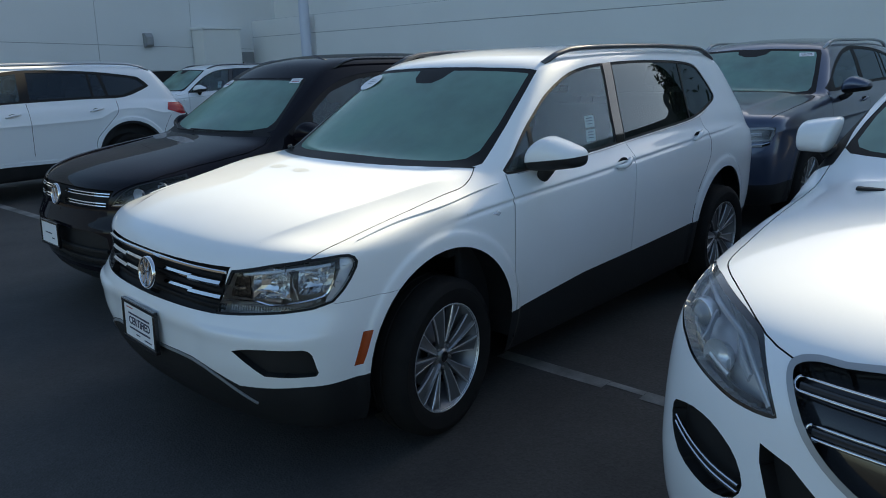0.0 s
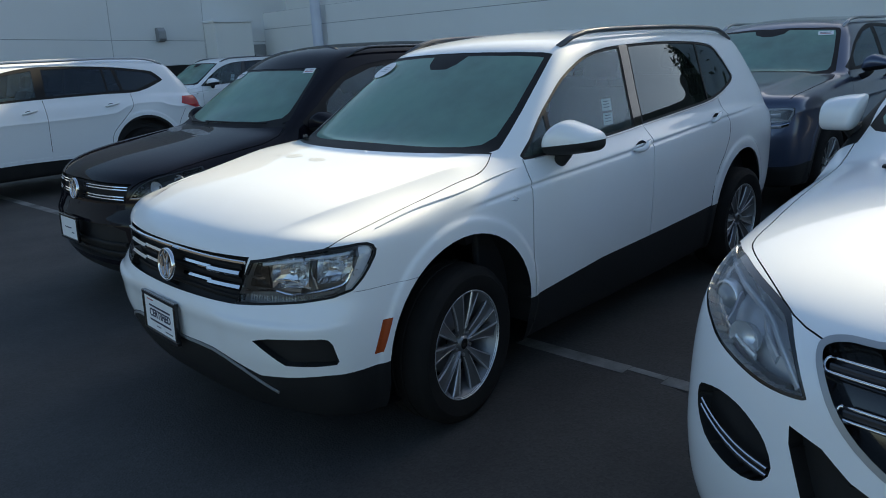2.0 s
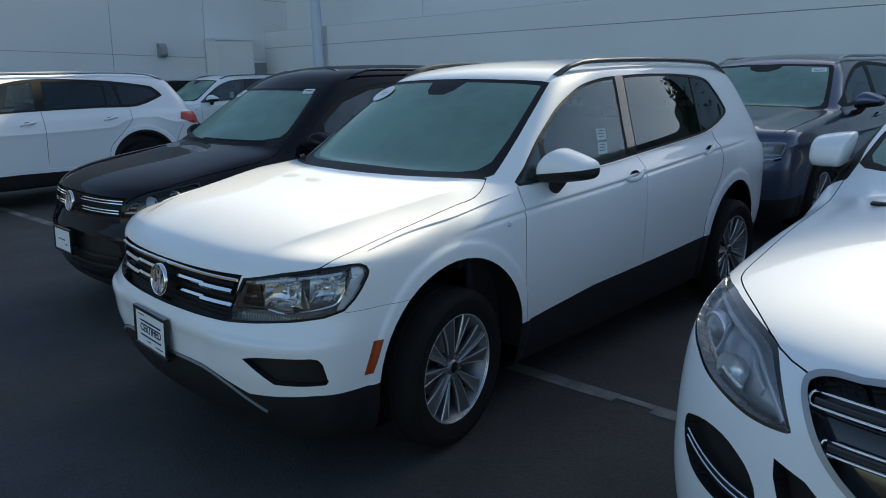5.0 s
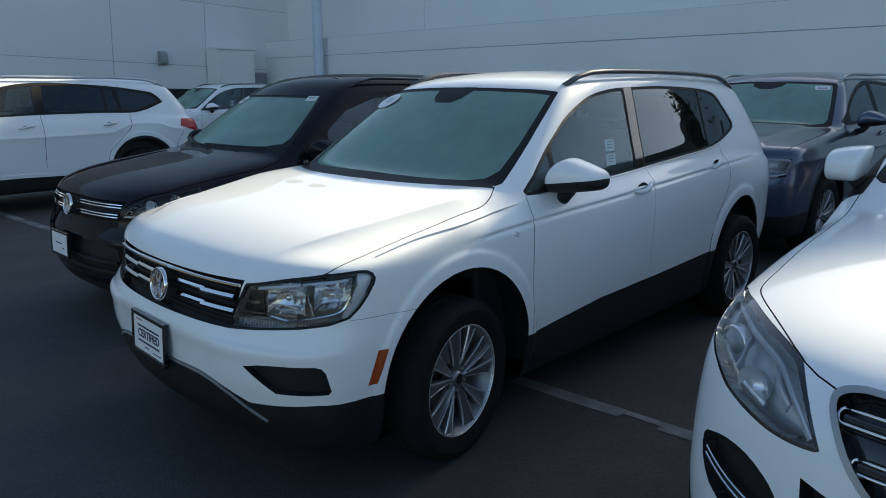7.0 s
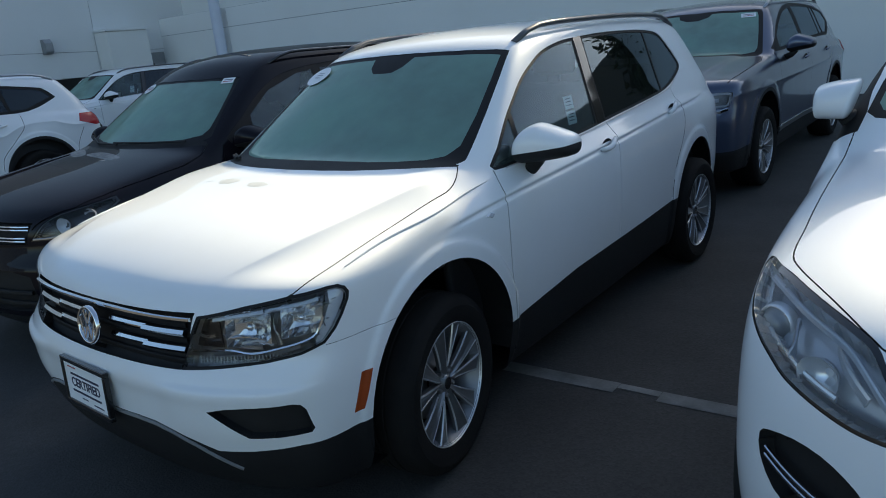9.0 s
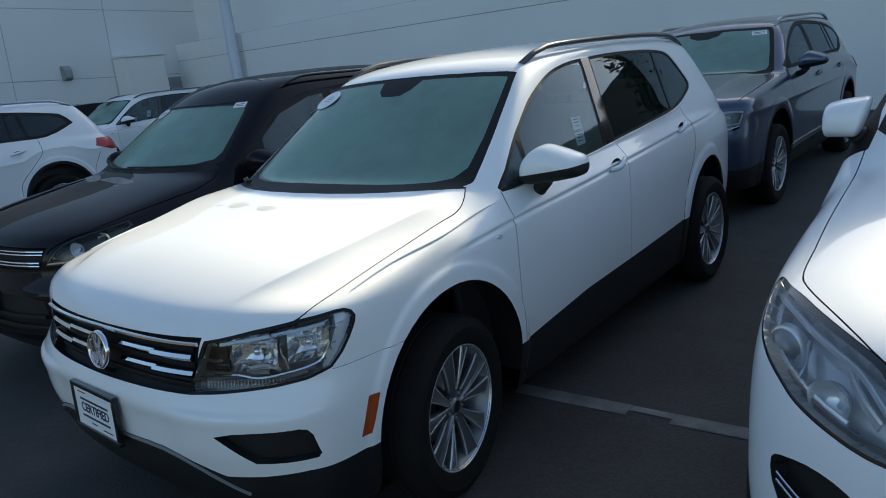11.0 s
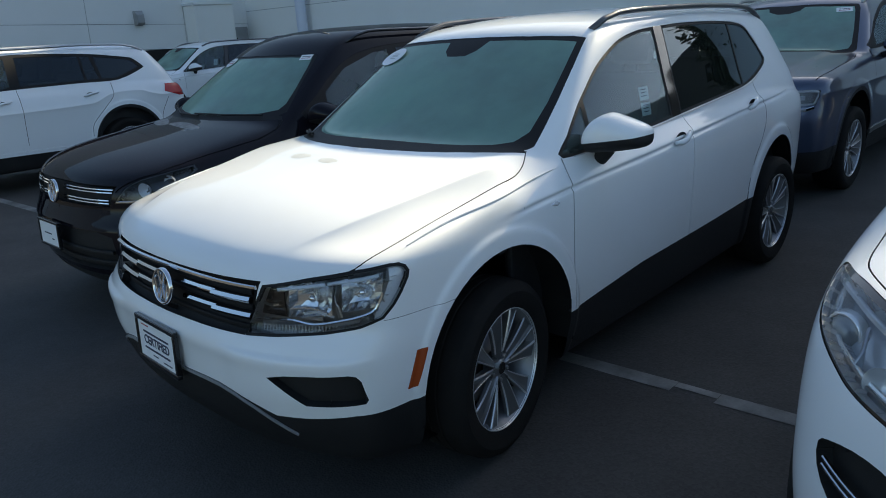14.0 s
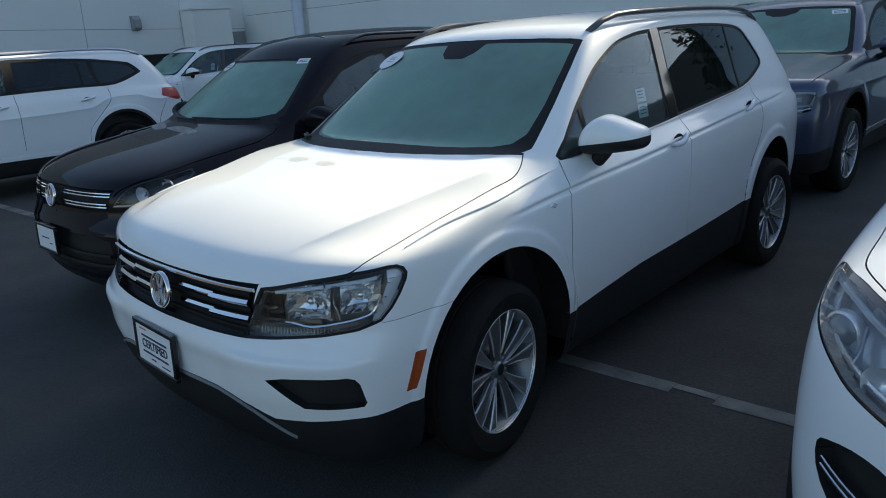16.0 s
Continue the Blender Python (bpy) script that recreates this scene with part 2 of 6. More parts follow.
COMPACT = Shape(
    half=0.92, corner=0.10, shoulder=0.032, join=0.03, sweep=0.22, power=3.0,
    plan=curve((0, 0.925), (0.5, 0.93), (1.2, 0.925), (2.6, 0.925), (3.6, 0.912), (4.1, 0.87), (4.7, 0.78), blur=0.1),
    prof=curve((0.2, -0.05), (0.4, -0.014), (0.55, 0.0), (0.72, 0.004), (0.92, 0.0), (1.0, -0.008), (1.1, -0.03), (1.2, -0.09), (1.4, -0.3), blur=0.03),
    crease=lambda y, z: 0.0 * y,
    nose=curve((0.1, 0.16), (0.25, 0.08), (0.38, 0.02), (0.5, 0.0), (0.62, 0.0), (0.68, 0.02), (0.73, 0.05), (0.85, 0.06), (0.92, 0.10), (0.97, 0.2), (1.1, 0.6), blur=0.012),
    hood=curve((-0.3, 0.80), (0.0, 0.88), (0.1, 0.935), (0.2, 0.975), (0.4, 1.02), (0.7, 1.07), (1.2, 1.14), (1.6, 1.15), (3.5, 1.17), (4.7, 1.08), blur=0.05),
    crown=0.05, rib=lambda x, y: 0.0 * x,
    tail=curve((0.2, 4.52), (0.35, 4.62), (0.6, 4.70), (0.8, 4.70), (1.0, 4.66), (1.2, 4.60)),
    sill=curve((0, 0.22), (0.6, 0.2), (4.0, 0.22), (4.7, 0.32)),
    ws_y=1.16, ws_z=1.13, ws_slope=1.5, ws_bow=0.11,
    cab=curve((1.0, 0.87), (1.15, 0.835), (1.3, 0.767), (1.5, 0.677), (1.6, 0.632), (1.8, 0.53), blur=0.03), edge=0.05,
    cabplan=curve((0.8, -0.02), (1.6, 0.0), (3.0, 0.0), (4.0, -0.04), (4.7, -0.10)),
    roof=curve((1.4, 1.52), (1.8, 1.602), (2.3, 1.660), (3.0, 1.680), (3.8, 1.665), (4.5, 1.60), blur=0.1), roofcrown=0.035,
    back=curve((1.0, 4.66), (1.2, 4.60), (1.5, 4.43), (1.62, 4.33)),
)

flat2 = lambda a, b: 0.0 * a
BLACKSUV = Shape(
    half=0.905, corner=0.10, shoulder=0.06, join=0.03, sweep=0.24, power=2.8,
    plan=curve((0, 0.90), (0.5, 0.905), (2.6, 0.905), (3.6, 0.90), (4.43, 0.84), blur=0.1),
    prof=curve((0.2, -0.05), (0.4, -0.012), (0.55, 0.0), (0.8, 0.0), (0.92, -0.012), (1.0, -0.045), (1.1, -0.11), (1.2, -0.19), (1.4, -0.4), blur=0.02),
    crease=flat2,
    nose=curve((0.1, 0.16), (0.25, 0.08), (0.38, 0.02), (0.5, 0.0), (0.60, 0.005), (0.66, 0.03), (0.72, 0.05), (0.82, 0.06), (0.90, 0.10), (0.96, 0.2), (1.1, 0.6), blur=0.012),
    hood=curve((-0.3, 0.80), (0.0, 0.87), (0.1, 0.915), (0.2, 0.955), (0.4, 1.01), (0.7, 1.06), (1.2, 1.12), (1.6, 1.14), (3.5, 1.16), (4.43, 1.08), blur=0.05),
    crown=0.06, rib=flat2,
    tail=curve((0.2, 4.3), (0.6, 4.43), (0.8, 4.43), (1.0, 4.40), (1.2, 4.33)),
    sill=curve((0, 0.22), (0.6, 0.2), (4.0, 0.22), (4.43, 0.32)),
    ws_y=1.12, ws_z=1.12, ws_slope=1.45, ws_bow=0.10,
    cab=curve((1.0, 0.85), (1.15, 0.82), (1.3, 0.755), (1.5, 0.665), (1.6, 0.615), (1.8, 0.50), blur=0.03),
    cabplan=curve((0.8, -0.02), (1.6, 0.0), (3.0, 0.0), (4.0, -0.05), (4.5, -0.10)),
    roof=curve((1.4, 1.54), (1.8, 1.63), (2.3, 1.685), (3.0, 1.69), (3.8, 1.65), (4.4, 1.56), blur=0.1), roofcrown=0.04,
    back=curve((1.0, 4.40), (1.2, 4.33), (1.5, 4.15), (1.62, 4.05)), cap1=3.6,
)
big_crease = curve((0.6, 0.93), (1.6, 0.945), (2.57, 0.952), (3.07, 0.958), (3.6, 0.978), (3.7, 1.02), (3.82, 1.066), (3.99, 1.085), (4.26, 1.076), (4.37, 1.03), (4.58, 0.99), (4.8, 1.0), blur=0.03)
BIGSUV = Shape(
    half=0.99, corner=0.10, shoulder=0.05, join=0.03, sweep=0.20, power=3.4,
    plan=curve((0, 0.985), (0.5, 0.99), (3.0, 0.99), (4.2, 0.985), (5.04, 0.93), blur=0.1),
    prof=curve((0.2, -0.05), (0.45, -0.012), (0.6, 0.0), (0.85, 0.0), (0.98, -0.006), (1.1, -0.035), (1.2, -0.09), (1.3, -0.16), (1.5, -0.4), blur=0.02),
    crease=lambda y, z: 0.016 * np.exp(-np.sqrt((z - big_crease(y)) ** 2 + 0.002**2) / 0.035) + arch_flare(y, z, 1.0, 0.44, 0.46, 0.011, 0.09) + arch_flare(y, z, 4.0, 0.44, 0.46, 0.011, 0.09),
    nose=curve((0.1, 0.16), (0.3, 0.06), (0.45, 0.0), (0.7, 0.0), (0.85, 0.03), (0.98, 0.05), (1.04, 0.09), (1.09, 0.2), (1.2, 0.6), blur=0.012),
    hood=curve((-0.3, 0.90), (0.0, 1.0), (0.1, 1.055), (0.2, 1.085), (0.5, 1.12), (1.3, 1.19), (1.7, 1.20), (4.0, 1.24), (5.04, 1.18), blur=0.05),
    crown=0.045, rib=lambda x, y: 0.02 * (0.5 - 0.5 * np.tanh((x - 0.62) / 0.03)) * 0.5 * (1 - np.tanh((y - 1.8) / 0.1)),
    tail=curve((0.2, 4.86), (0.4, 4.97), (0.6, 5.04), (0.9, 5.03), (1.1, 5.0), (1.25, 4.95)),
    sill=curve((0, 0.26), (0.6, 0.24), (4.4, 0.26), (5.04, 0.36)),
    ws_y=1.28, ws_z=1.19, ws_slope=1.45, ws_bow=0.11,
    cab=curve((1.05, 0.93), (1.2, 0.90), (1.35, 0.84), (1.6, 0.735), (1.7, 0.68), (1.9, 0.55), blur=0.03),
    cabplan=curve((0.8, -0.02), (1.6, 0.0), (3.5, 0.0), (4.4, -0.04), (5.0, -0.08)),
    roof=curve((1.5, 1.60), (2.0, 1.70), (2.6, 1.735), (3.4, 1.74), (4.3, 1.71), (4.9, 1.64), blur=0.1), roofcrown=0.04,
    back=curve((1.1, 5.0), (1.25, 4.94), (1.5, 4.76), (1.7, 4.62)), cap1=4.2, axis=0.75,
)
NEARCAR = Shape(
    half=0.88, corner=0.14, shoulder=0.075, join=0.03, sweep=0.34, power=2.5,
    plan=curve((0, 0.865), (0.5, 0.877), (1.2, 0.885), (2.6, 0.89), (3.6, 0.89), (4.66, 0.86), blur=0.1),
    prof=curve((0.2, -0.05), (0.4, -0.012), (0.55, 0.0), (0.8, 0.004), (0.92, 0.003), (1.0, -0.012), (1.1, -0.06), (1.2, -0.14), (1.4, -0.36), blur=0.02),
    crease=flat2,
    nose=curve((0.1, 0.14), (0.25, 0.05), (0.38, 0.01), (0.5, 0.0), (0.62, 0.01), (0.75, 0.03), (0.85, 0.06), (0.92, 0.11), (0.98, 0.2), (1.12, 0.6), blur=0.02),
    hood=curve((-0.3, 0.78), (0.0, 0.87), (0.1, 0.92), (0.2, 0.96), (0.4, 1.02), (0.7, 1.08), (1.2, 1.15), (1.6, 1.18), (3.5, 1.18), (4.66, 1.08), blur=0.06),
    crown=0.09, rib=flat2,
    tail=curve((0.2, 4.5), (0.6, 4.66), (0.8, 4.66), (1.0, 4.6), (1.2, 4.52)),
    sill=curve((0, 0.2), (0.6, 0.2), (4.0, 0.22), (4.66, 0.32)),
    ws_y=1.40, ws_z=1.165, ws_slope=1.55, ws_bow=0.12,
    cab=curve((1.0, 0.875), (1.15, 0.848), (1.3, 0.79), (1.5, 0.69), (1.6, 0.635), (1.8, 0.53), blur=0.03),
    cabplan=curve((0.8, -0.02), (1.6, 0.0), (3.0, 0.0), (4.0, -0.05), (4.7, -0.10)),
    roof=curve((1.4, 1.48), (1.8, 1.56), (2.3, 1.61), (3.0, 1.62), (3.8, 1.58), (4.5, 1.48), blur=0.1), roofcrown=0.04,
    back=curve((1.0, 4.6), (1.2, 4.5), (1.5, 4.2), (1.6, 4.1)), cap1=3.8,
)

# ---- meshes ----
def mesh_object(name, verts, faces, mat, parent=None, label="", normals=None, smooth=True, mats=None, which=None):
    me = bpy.data.meshes.new(name)
    me.from_pydata([tuple(v) for v in verts], [], [tuple(f) for f in faces])
    for m in mats or [mat]:
        me.materials.append(m)
    if which is not None:
        me.polygons.foreach_set("material_index", which)
    me.polygons.foreach_set("use_smooth", [smooth] * len(me.polygons))
    if normals is not None:
        me.normals_split_custom_set(normals)
    me.update()
    ob = new(name, me)
    if parent:
        ob.parent = parent
    return tagged(ob, label)


def part(name, bm, mat, parent=None, label="", smooth=False, angle=None):
    """Links a bmesh as one mesh object under a thing."""
    me = bpy.data.meshes.new(name)
    bm.normal_update()
    if angle is not None:
        for e in bm.edges:
            e.smooth = len(e.link_faces) == 2 and e.calc_face_angle(0) < radians(angle)
        smooth = True
    for f in bm.faces:
        f.smooth = smooth
    bm.to_mesh(me)
    bm.free()
    me.materials.append(mat)
    ob = new(name, me)
    if parent:
        ob.parent = parent
    return tagged(ob, label)


def thing(name, label, category, group="", kind="", at=None):
    ob = new(name)
    ob.empty_display_size = 0.2
    if at is not None:
        ob.matrix_world = at
    return tagged(ob, label, category, group, kind)


def box(bm, x0, x1, y0, y1, z0, z1, bevel=0.0, m=None):
    got = bmesh.ops.create_cube(bm, size=1.0)["verts"]
    bmesh.ops.scale(bm, vec=(x1 - x0, y1 - y0, z1 - z0), verts=got)
    bmesh.ops.translate(bm, vec=((x0 + x1) / 2, (y0 + y1) / 2, (z0 + z1) / 2), verts=got)
    if bevel:
        es = list({e for v in got for e in v.link_edges})
        got = bmesh.ops.bevel(bm, geom=es, offset=bevel, segments=2, affect="EDGES", profile=0.5)["verts"]
    if m is not None:
        bmesh.ops.transform(bm, matrix=m, verts=list({v for v in got}))
    return got


def tube(points, radius, n=10, flat=1.0):
    """A round bar along points."""
    bm = bmesh.new()
    pts = [Vector(p) for p in points]
    rings = []
    for i, p in enumerate(pts):
        d = (pts[min(i + 1, len(pts) - 1)] - pts[max(i - 1, 0)]).normalized()
        a = d.cross(Vector((0, 0, 1)))
        a = a.normalized() if a.length > 1e-4 else Vector((1, 0, 0))
        b = a.cross(d)
        r = radius[i] if isinstance(radius, (list, tuple)) else radius
        rings.append([bm.verts.new(p + a * math.cos(q) * r + b * math.sin(q) * r * flat) for q in (2 * math.pi * k / n for k in range(n))])
    for r0, r1 in zip(rings, rings[1:]):
        for k in range(n):
            bm.faces.new((r0[k], r0[(k + 1) % n], r1[(k + 1) % n], r1[k]))
    bm.faces.new(rings[0][::-1])
    bm.faces.new(rings[-1])
    bmesh.ops.recalc_face_normals(bm, faces=bm.faces)
    return bm


def lathe(profile, n=48, closed=False):
    """Turns (radius, x) pairs round the x axis."""
    bm = bmesh.new()
    rings = []
    for r, x in profile:
        rings.append([bm.verts.new((x, r * math.cos(2 * math.pi * k / n), r * math.sin(2 * math.pi * k / n))) for k in range(n)])
    pairs = list(zip(rings, rings[1:])) + ([(rings[-1], rings[0])] if closed else [])
    for r0, r1 in pairs:
        for k in range(n):
            bm.faces.new((r0[k], r0[(k + 1) % n], r1[(k + 1) % n], r1[k]))
    bmesh.ops.recalc_face_normals(bm, faces=bm.faces)
    return bm


SIDE = (lambda v: v[:, [1, 2]], lambda n: n[:, 0] > 0.25)
FRONT = (lambda v: v[:, [0, 2]], lambda n: n[:, 1] < -0.15)
TOP = (lambda v: v[:, [0, 1]], lambda n: n[:, 2] > 0.25)
QUARTER = (lambda v: np.stack([0.8 * v[:, 0] + 0.6 * v[:, 1], v[:, 2]], -1), lambda n: 0.6 * n[:, 0] - 0.8 * n[:, 1] > 0.2)


def in_poly(p, poly):
    x, y = p[:, 0], p[:, 1]
    hit = np.zeros(len(p), bool)
    for (x0, y0), (x1, y1) in zip(poly, poly[1:] + poly[:1]):
        if y0 != y1:
            hit ^= ((y0 > y) != (y1 > y)) & (x < (x1 - x0) * (y - y0) / (y1 - y0) + x0)
    return hit


def smooth_poly(pts, n=4, closed=True):
    """A rounded outline through the points."""
    out, k = [], len(pts)
    for i in range(k if closed else k - 1):
        p0, p1, p2, p3 = (np.array(pts[j % k if closed else min(max(j, 0), k - 1)], float) for j in (i - 1, i, i + 1, i + 2))
        for t in (a / n for a in range(n)):
            out.append(tuple(0.5 * (2 * p1 + (p2 - p0) * t + (2 * p0 - 5 * p1 + 4 * p2 - p3) * t * t + (3 * p1 - p0 - 3 * p2 + p3) * t**3)))
    return out + ([] if closed else [tuple(pts[-1])])


def inset(poly, d):
    """The outline moved inwards by d."""
    p = np.array(poly, float)
    area = np.sum(p[:, 0] * np.roll(p[:, 1], -1) - np.roll(p[:, 0], -1) * p[:, 1])
    sgn = 1 if area > 0 else -1
    a, b = p - np.roll(p, 1, 0), np.roll(p, -1, 0) - p
    na, nb = (np.stack([-q[:, 1], q[:, 0]], -1) / np.maximum(np.linalg.norm(q, axis=1, keepdims=True), 1e-9) * sgn for q in (a, b))
    m = na + nb
    m /= np.maximum((m * m).sum(1, keepdims=True), 0.6) / 2
    return [tuple(q) for q in p + m * d]


class Shell:
    """Half of a car body (x >= 0) as a fine skin over a Shape, cut along outlines into regions."""

    def __init__(s, S, nth=150, nslide=220, ncap=60):
        s.S = S
        th = np.linspace(-math.pi / 2, math.pi / 2, nth)
        rows = [(S.cap0, math.pi / 2 * (1 - (k + 0.4) / ncap)) for k in range(ncap)]
        rows += [(q, 0.0) for q in np.linspace(S.cap0, S.cap1, nslide)]
        rows += [(S.cap1, -math.pi / 2 * (k + 0.6) / (ncap // 2)) for k in range(ncap // 2)]
        y, phi = (np.repeat([r[i] for r in rows], nth) for i in (0, 1))
        t = np.tile(th, len(rows))
        way = np.stack([np.cos(phi) * np.cos(t), -np.sin(phi), np.cos(phi) * np.sin(t)], -1)
        eye = np.stack([0 * y, y, 0 * y + S.axis], -1)
        v = S.cast(eye, way)
        v[:, 0] = np.where(np.abs(np.abs(t) - math.pi / 2) < 1e-6, 0.0, np.maximum(v[:, 0], 0))
        s.V, s.N = v, S.normal(v)
        i = np.arange((len(rows) - 1) * nth).reshape(-1, nth)[:, :-1].ravel()
        f = np.stack([i, i + nth, i + nth + 1, i + 1], -1)
        s.F = np.concatenate([f, np.repeat(f[:, -1:], 6, 1)], 1)
        s.n = np.full(len(f), 4)
        s.T = np.full(len(f), "paint", dtype="U24")

    def mark(s, poly, view, tag, only=("paint",), inside=True, near=None):
        proj, cond = view
        poly = [tuple(map(float, p)) for p in poly]
        P = proj(s.V)
        fp = P[s.F]
        lo, hi = fp.min(1), fp.max(1)
        pa = np.array(poly)
        ok = (lo <= pa.max(0)).all(1) & (hi >= pa.min(0)).all(1) & cond(s.N[s.F[:, 0]]) & np.isin(s.T, only)
        cand = np.nonzero(ok)[0]
        if near is not None and len(cand):
            gap = np.full(len(cand), 9.0)
            mid = fp[cand].mean(1)
            for q in near:
                gap = np.minimum(gap, np.hypot(mid[:, 0] - q[0], mid[:, 1] - q[1]))
            cand = cand[gap < 0.075]
        work = [list(s.F[i, : s.n[i]]) for i in cand]
        tags = [s.T[i] for i in cand]
        V, N, Q = list(s.V), list(s.N), list(P)
        grown = len(V)
        for a, b in zip(poly, poly[1:] + poly[:1]):
            ax, ay, dx, dy = a[0], a[1], b[0] - a[0], b[1] - a[1]
            ln = math.hypot(dx, dy)
            if ln < 1e-7:
                continue
            ux, uy = dx / ln, dy / ln
            made, out, out_t = {}, [], []
            for f, tg in zip(work, tags):
                d = [(Q[i][0] - ax) * -uy + (Q[i][1] - ay) * ux for i in f]
                if min(d) > -1e-6 or max(d) < 1e-6:
                    out.append(f), out_t.append(tg)
                    continue
                l = [(Q[i][0] - ax) * ux + (Q[i][1] - ay) * uy for i in f]
                if max(l) < -0.002 or min(l) > ln + 0.002:
                    out.append(f), out_t.append(tg)
                    continue
                left, right = [], []
                for k, i in enumerate(f):
                    j, d0, d1 = f[(k + 1) % len(f)], d[k], d[(k + 1) % len(f)]
                    if d0 >= -1e-6:
                        left.append(i)
                    if d0 <= 1e-6:
                        right.append(i)
                    if (d0 > 1e-6 and d1 < -1e-6) or (d0 < -1e-6 and d1 > 1e-6):
                        key = (min(i, j), max(i, j))
                        if key not in made:
                            w = d0 / (d0 - d1)
                            made[key] = len(V)
                            V.append(V[i] * (1 - w) + V[j] * w)
                            q = N[i] * (1 - w) + N[j] * w
                            N.append(q / max(np.linalg.norm(q), 1e-9))
                            Q.append(Q[i] * (1 - w) + Q[j] * w)
                        left.append(made[key]), right.append(made[key])
                for g in (left, right):
                    if 3 <= len(g) <= 10:
                        out.append(g), out_t.append(tg)
            work, tags = out, out_t
        if len(V) > grown:
            s.V, s.N = np.array(V), np.array(N)
        Q = np.array(Q)
        keep = np.ones(len(s.F), bool)
        keep[cand] = False
        if work:
            mid = np.array([Q[f].mean(0) for f in work])
            hit = in_poly(mid, poly) == inside
            F = np.array([f + [f[-1]] * (10 - len(f)) for f in work])
            T = np.where(hit, tag, np.array(tags)).astype("U24")
            s.F, s.n, s.T = np.concatenate([s.F[keep], F]), np.concatenate([s.n[keep], [len(f) for f in work]]), np.concatenate([s.T[keep], T])

    def line(s, pts, view, width=0.005, tag="seam", only=("paint",)):
        """Marks a narrow joint along a line."""
        p = np.array(pts, float)
        d = np.gradient(p, axis=0)
        n = np.stack([-d[:, 1], d[:, 0]], -1) / np.maximum(np.linalg.norm(d, axis=1, keepdims=True), 1e-9) * width / 2
        s.mark([tuple(q) for q in p + n] + [tuple(q) for q in (p - n)[::-1]], view, tag, only, near=s.dots(p))

    def dots(s, p):
        """Points every few centimetres along a line."""
        out = []
        for a, b in zip(p, p[1:]):
            k = max(1, int(np.hypot(*(b - a)) / 0.04))
            out += [a + (b - a) * q / k for q in range(k)]
        return out + [p[-1]]

    def sharpen(s, pts, view, offsets, only=("paint",)):
        """Lays edges of the skin along a crease, so that it stays crisp."""
        p = np.array(pts, float)
        d = np.gradient(p, axis=0)
        n = np.stack([-d[:, 1], d[:, 0]], -1) / np.maximum(np.linalg.norm(d, axis=1, keepdims=True), 1e-9)
        old = len(s.V)
        for a, b in zip(offsets, offsets[1:]):
            s.mark([tuple(q) for q in p + n * a] + [tuple(q) for q in (p + n * b)[::-1]], view, "crease", only, near=s.dots(p))
            s.retag(only[0], lambda m, n: m[:, 0] > -9, ("crease",))
        v = s.V[old:]
        for _ in range(4):
            g = s.S.normal(v, 0.002)
            v = v - g * s.S.f(v)[:, None] * 0.9
        s.V[old:], s.N[old:] = v, s.S.normal(v, 0.002)

    def retag(s, tag, test, only=("paint",)):
        mid, n = s.V[s.F].mean(1), s.N[s.F[:, 0]]
        s.T = np.where(np.isin(s.T, only) & test(mid, n), tag, s.T).astype("U24")

    def take(s, tags, offset=0.0, skirt=0.0, both=False, flip=False):
        """Vertices, faces and corner normals of regions, moved along the normals by offset, with edges turned inwards by skirt."""
        pick = np.nonzero(np.isin(s.T, tags))[0]
        fs = [list(dict.fromkeys(s.F[i, : s.n[i]])) for i in pick]
        fs = [f for f in fs if len(f) > 2]
        used = np.unique(np.concatenate([np.array(f) for f in fs])) if fs else np.zeros(0, int)
        idx = {int(u): k for k, u in enumerate(used)}
        V, N = s.V[used] + s.N[used] * offset, s.N[used]
        faces = [[idx[int(i)] for i in f] for f in fs]
        norms = [[N[i] for i in f] for f in faces]
        verts = list(V)
        if skirt:
            count = {}
            for f in faces:
                for a, b in zip(f, f[1:] + f[:1]):
                    count[(a, b)] = 1
            deep = {}
            for a, b in [e for e in count if (e[1], e[0]) not in count]:
                if abs(V[a][0]) < 1e-4 and abs(V[b][0]) < 1e-4:
                    continue
                for i in (a, b):
                    if i not in deep:
                        deep[i] = len(verts)
                        verts.append(V[i] - N[i] * skirt)
                q = np.cross(V[b] - V[a], -N[a])
                q = -q / max(np.linalg.norm(q), 1e-9)
                faces.append([b, a, deep[a], deep[b]])
                norms.append([q if skirt > 0 else -q] * 4)
        verts = np.array(verts) if len(verts) else np.zeros((0, 3))
        m = np.array((-1.0, 1, 1))
        if flip:
            verts, faces, norms = verts * m, [f[::-1] for f in faces], [[n * m for n in f][::-1] for f in norms]
        elif both:
            k = len(verts)
            faces = faces + [[i + k for i in f][::-1] for f in faces]
            norms = norms + [[n * m for n in f][::-1] for f in norms]
            verts = np.concatenate([verts, verts * m])
        return verts, faces, [n for f in norms for n in f]


def skin(name, shell, tags, mat, parent, offset=0.0, skirt=0.0, both=False, flip=False, label="", shadow=True):
    tags = [tags] if isinstance(tags, str) else list(tags)
    v, f, n = shell.take(tags, offset, skirt, both, flip)
    if not len(f):
        return None
    ob = mesh_object(name, v, f, mat, parent, label, n)
    ob.visible_shadow = shadow
    return ob


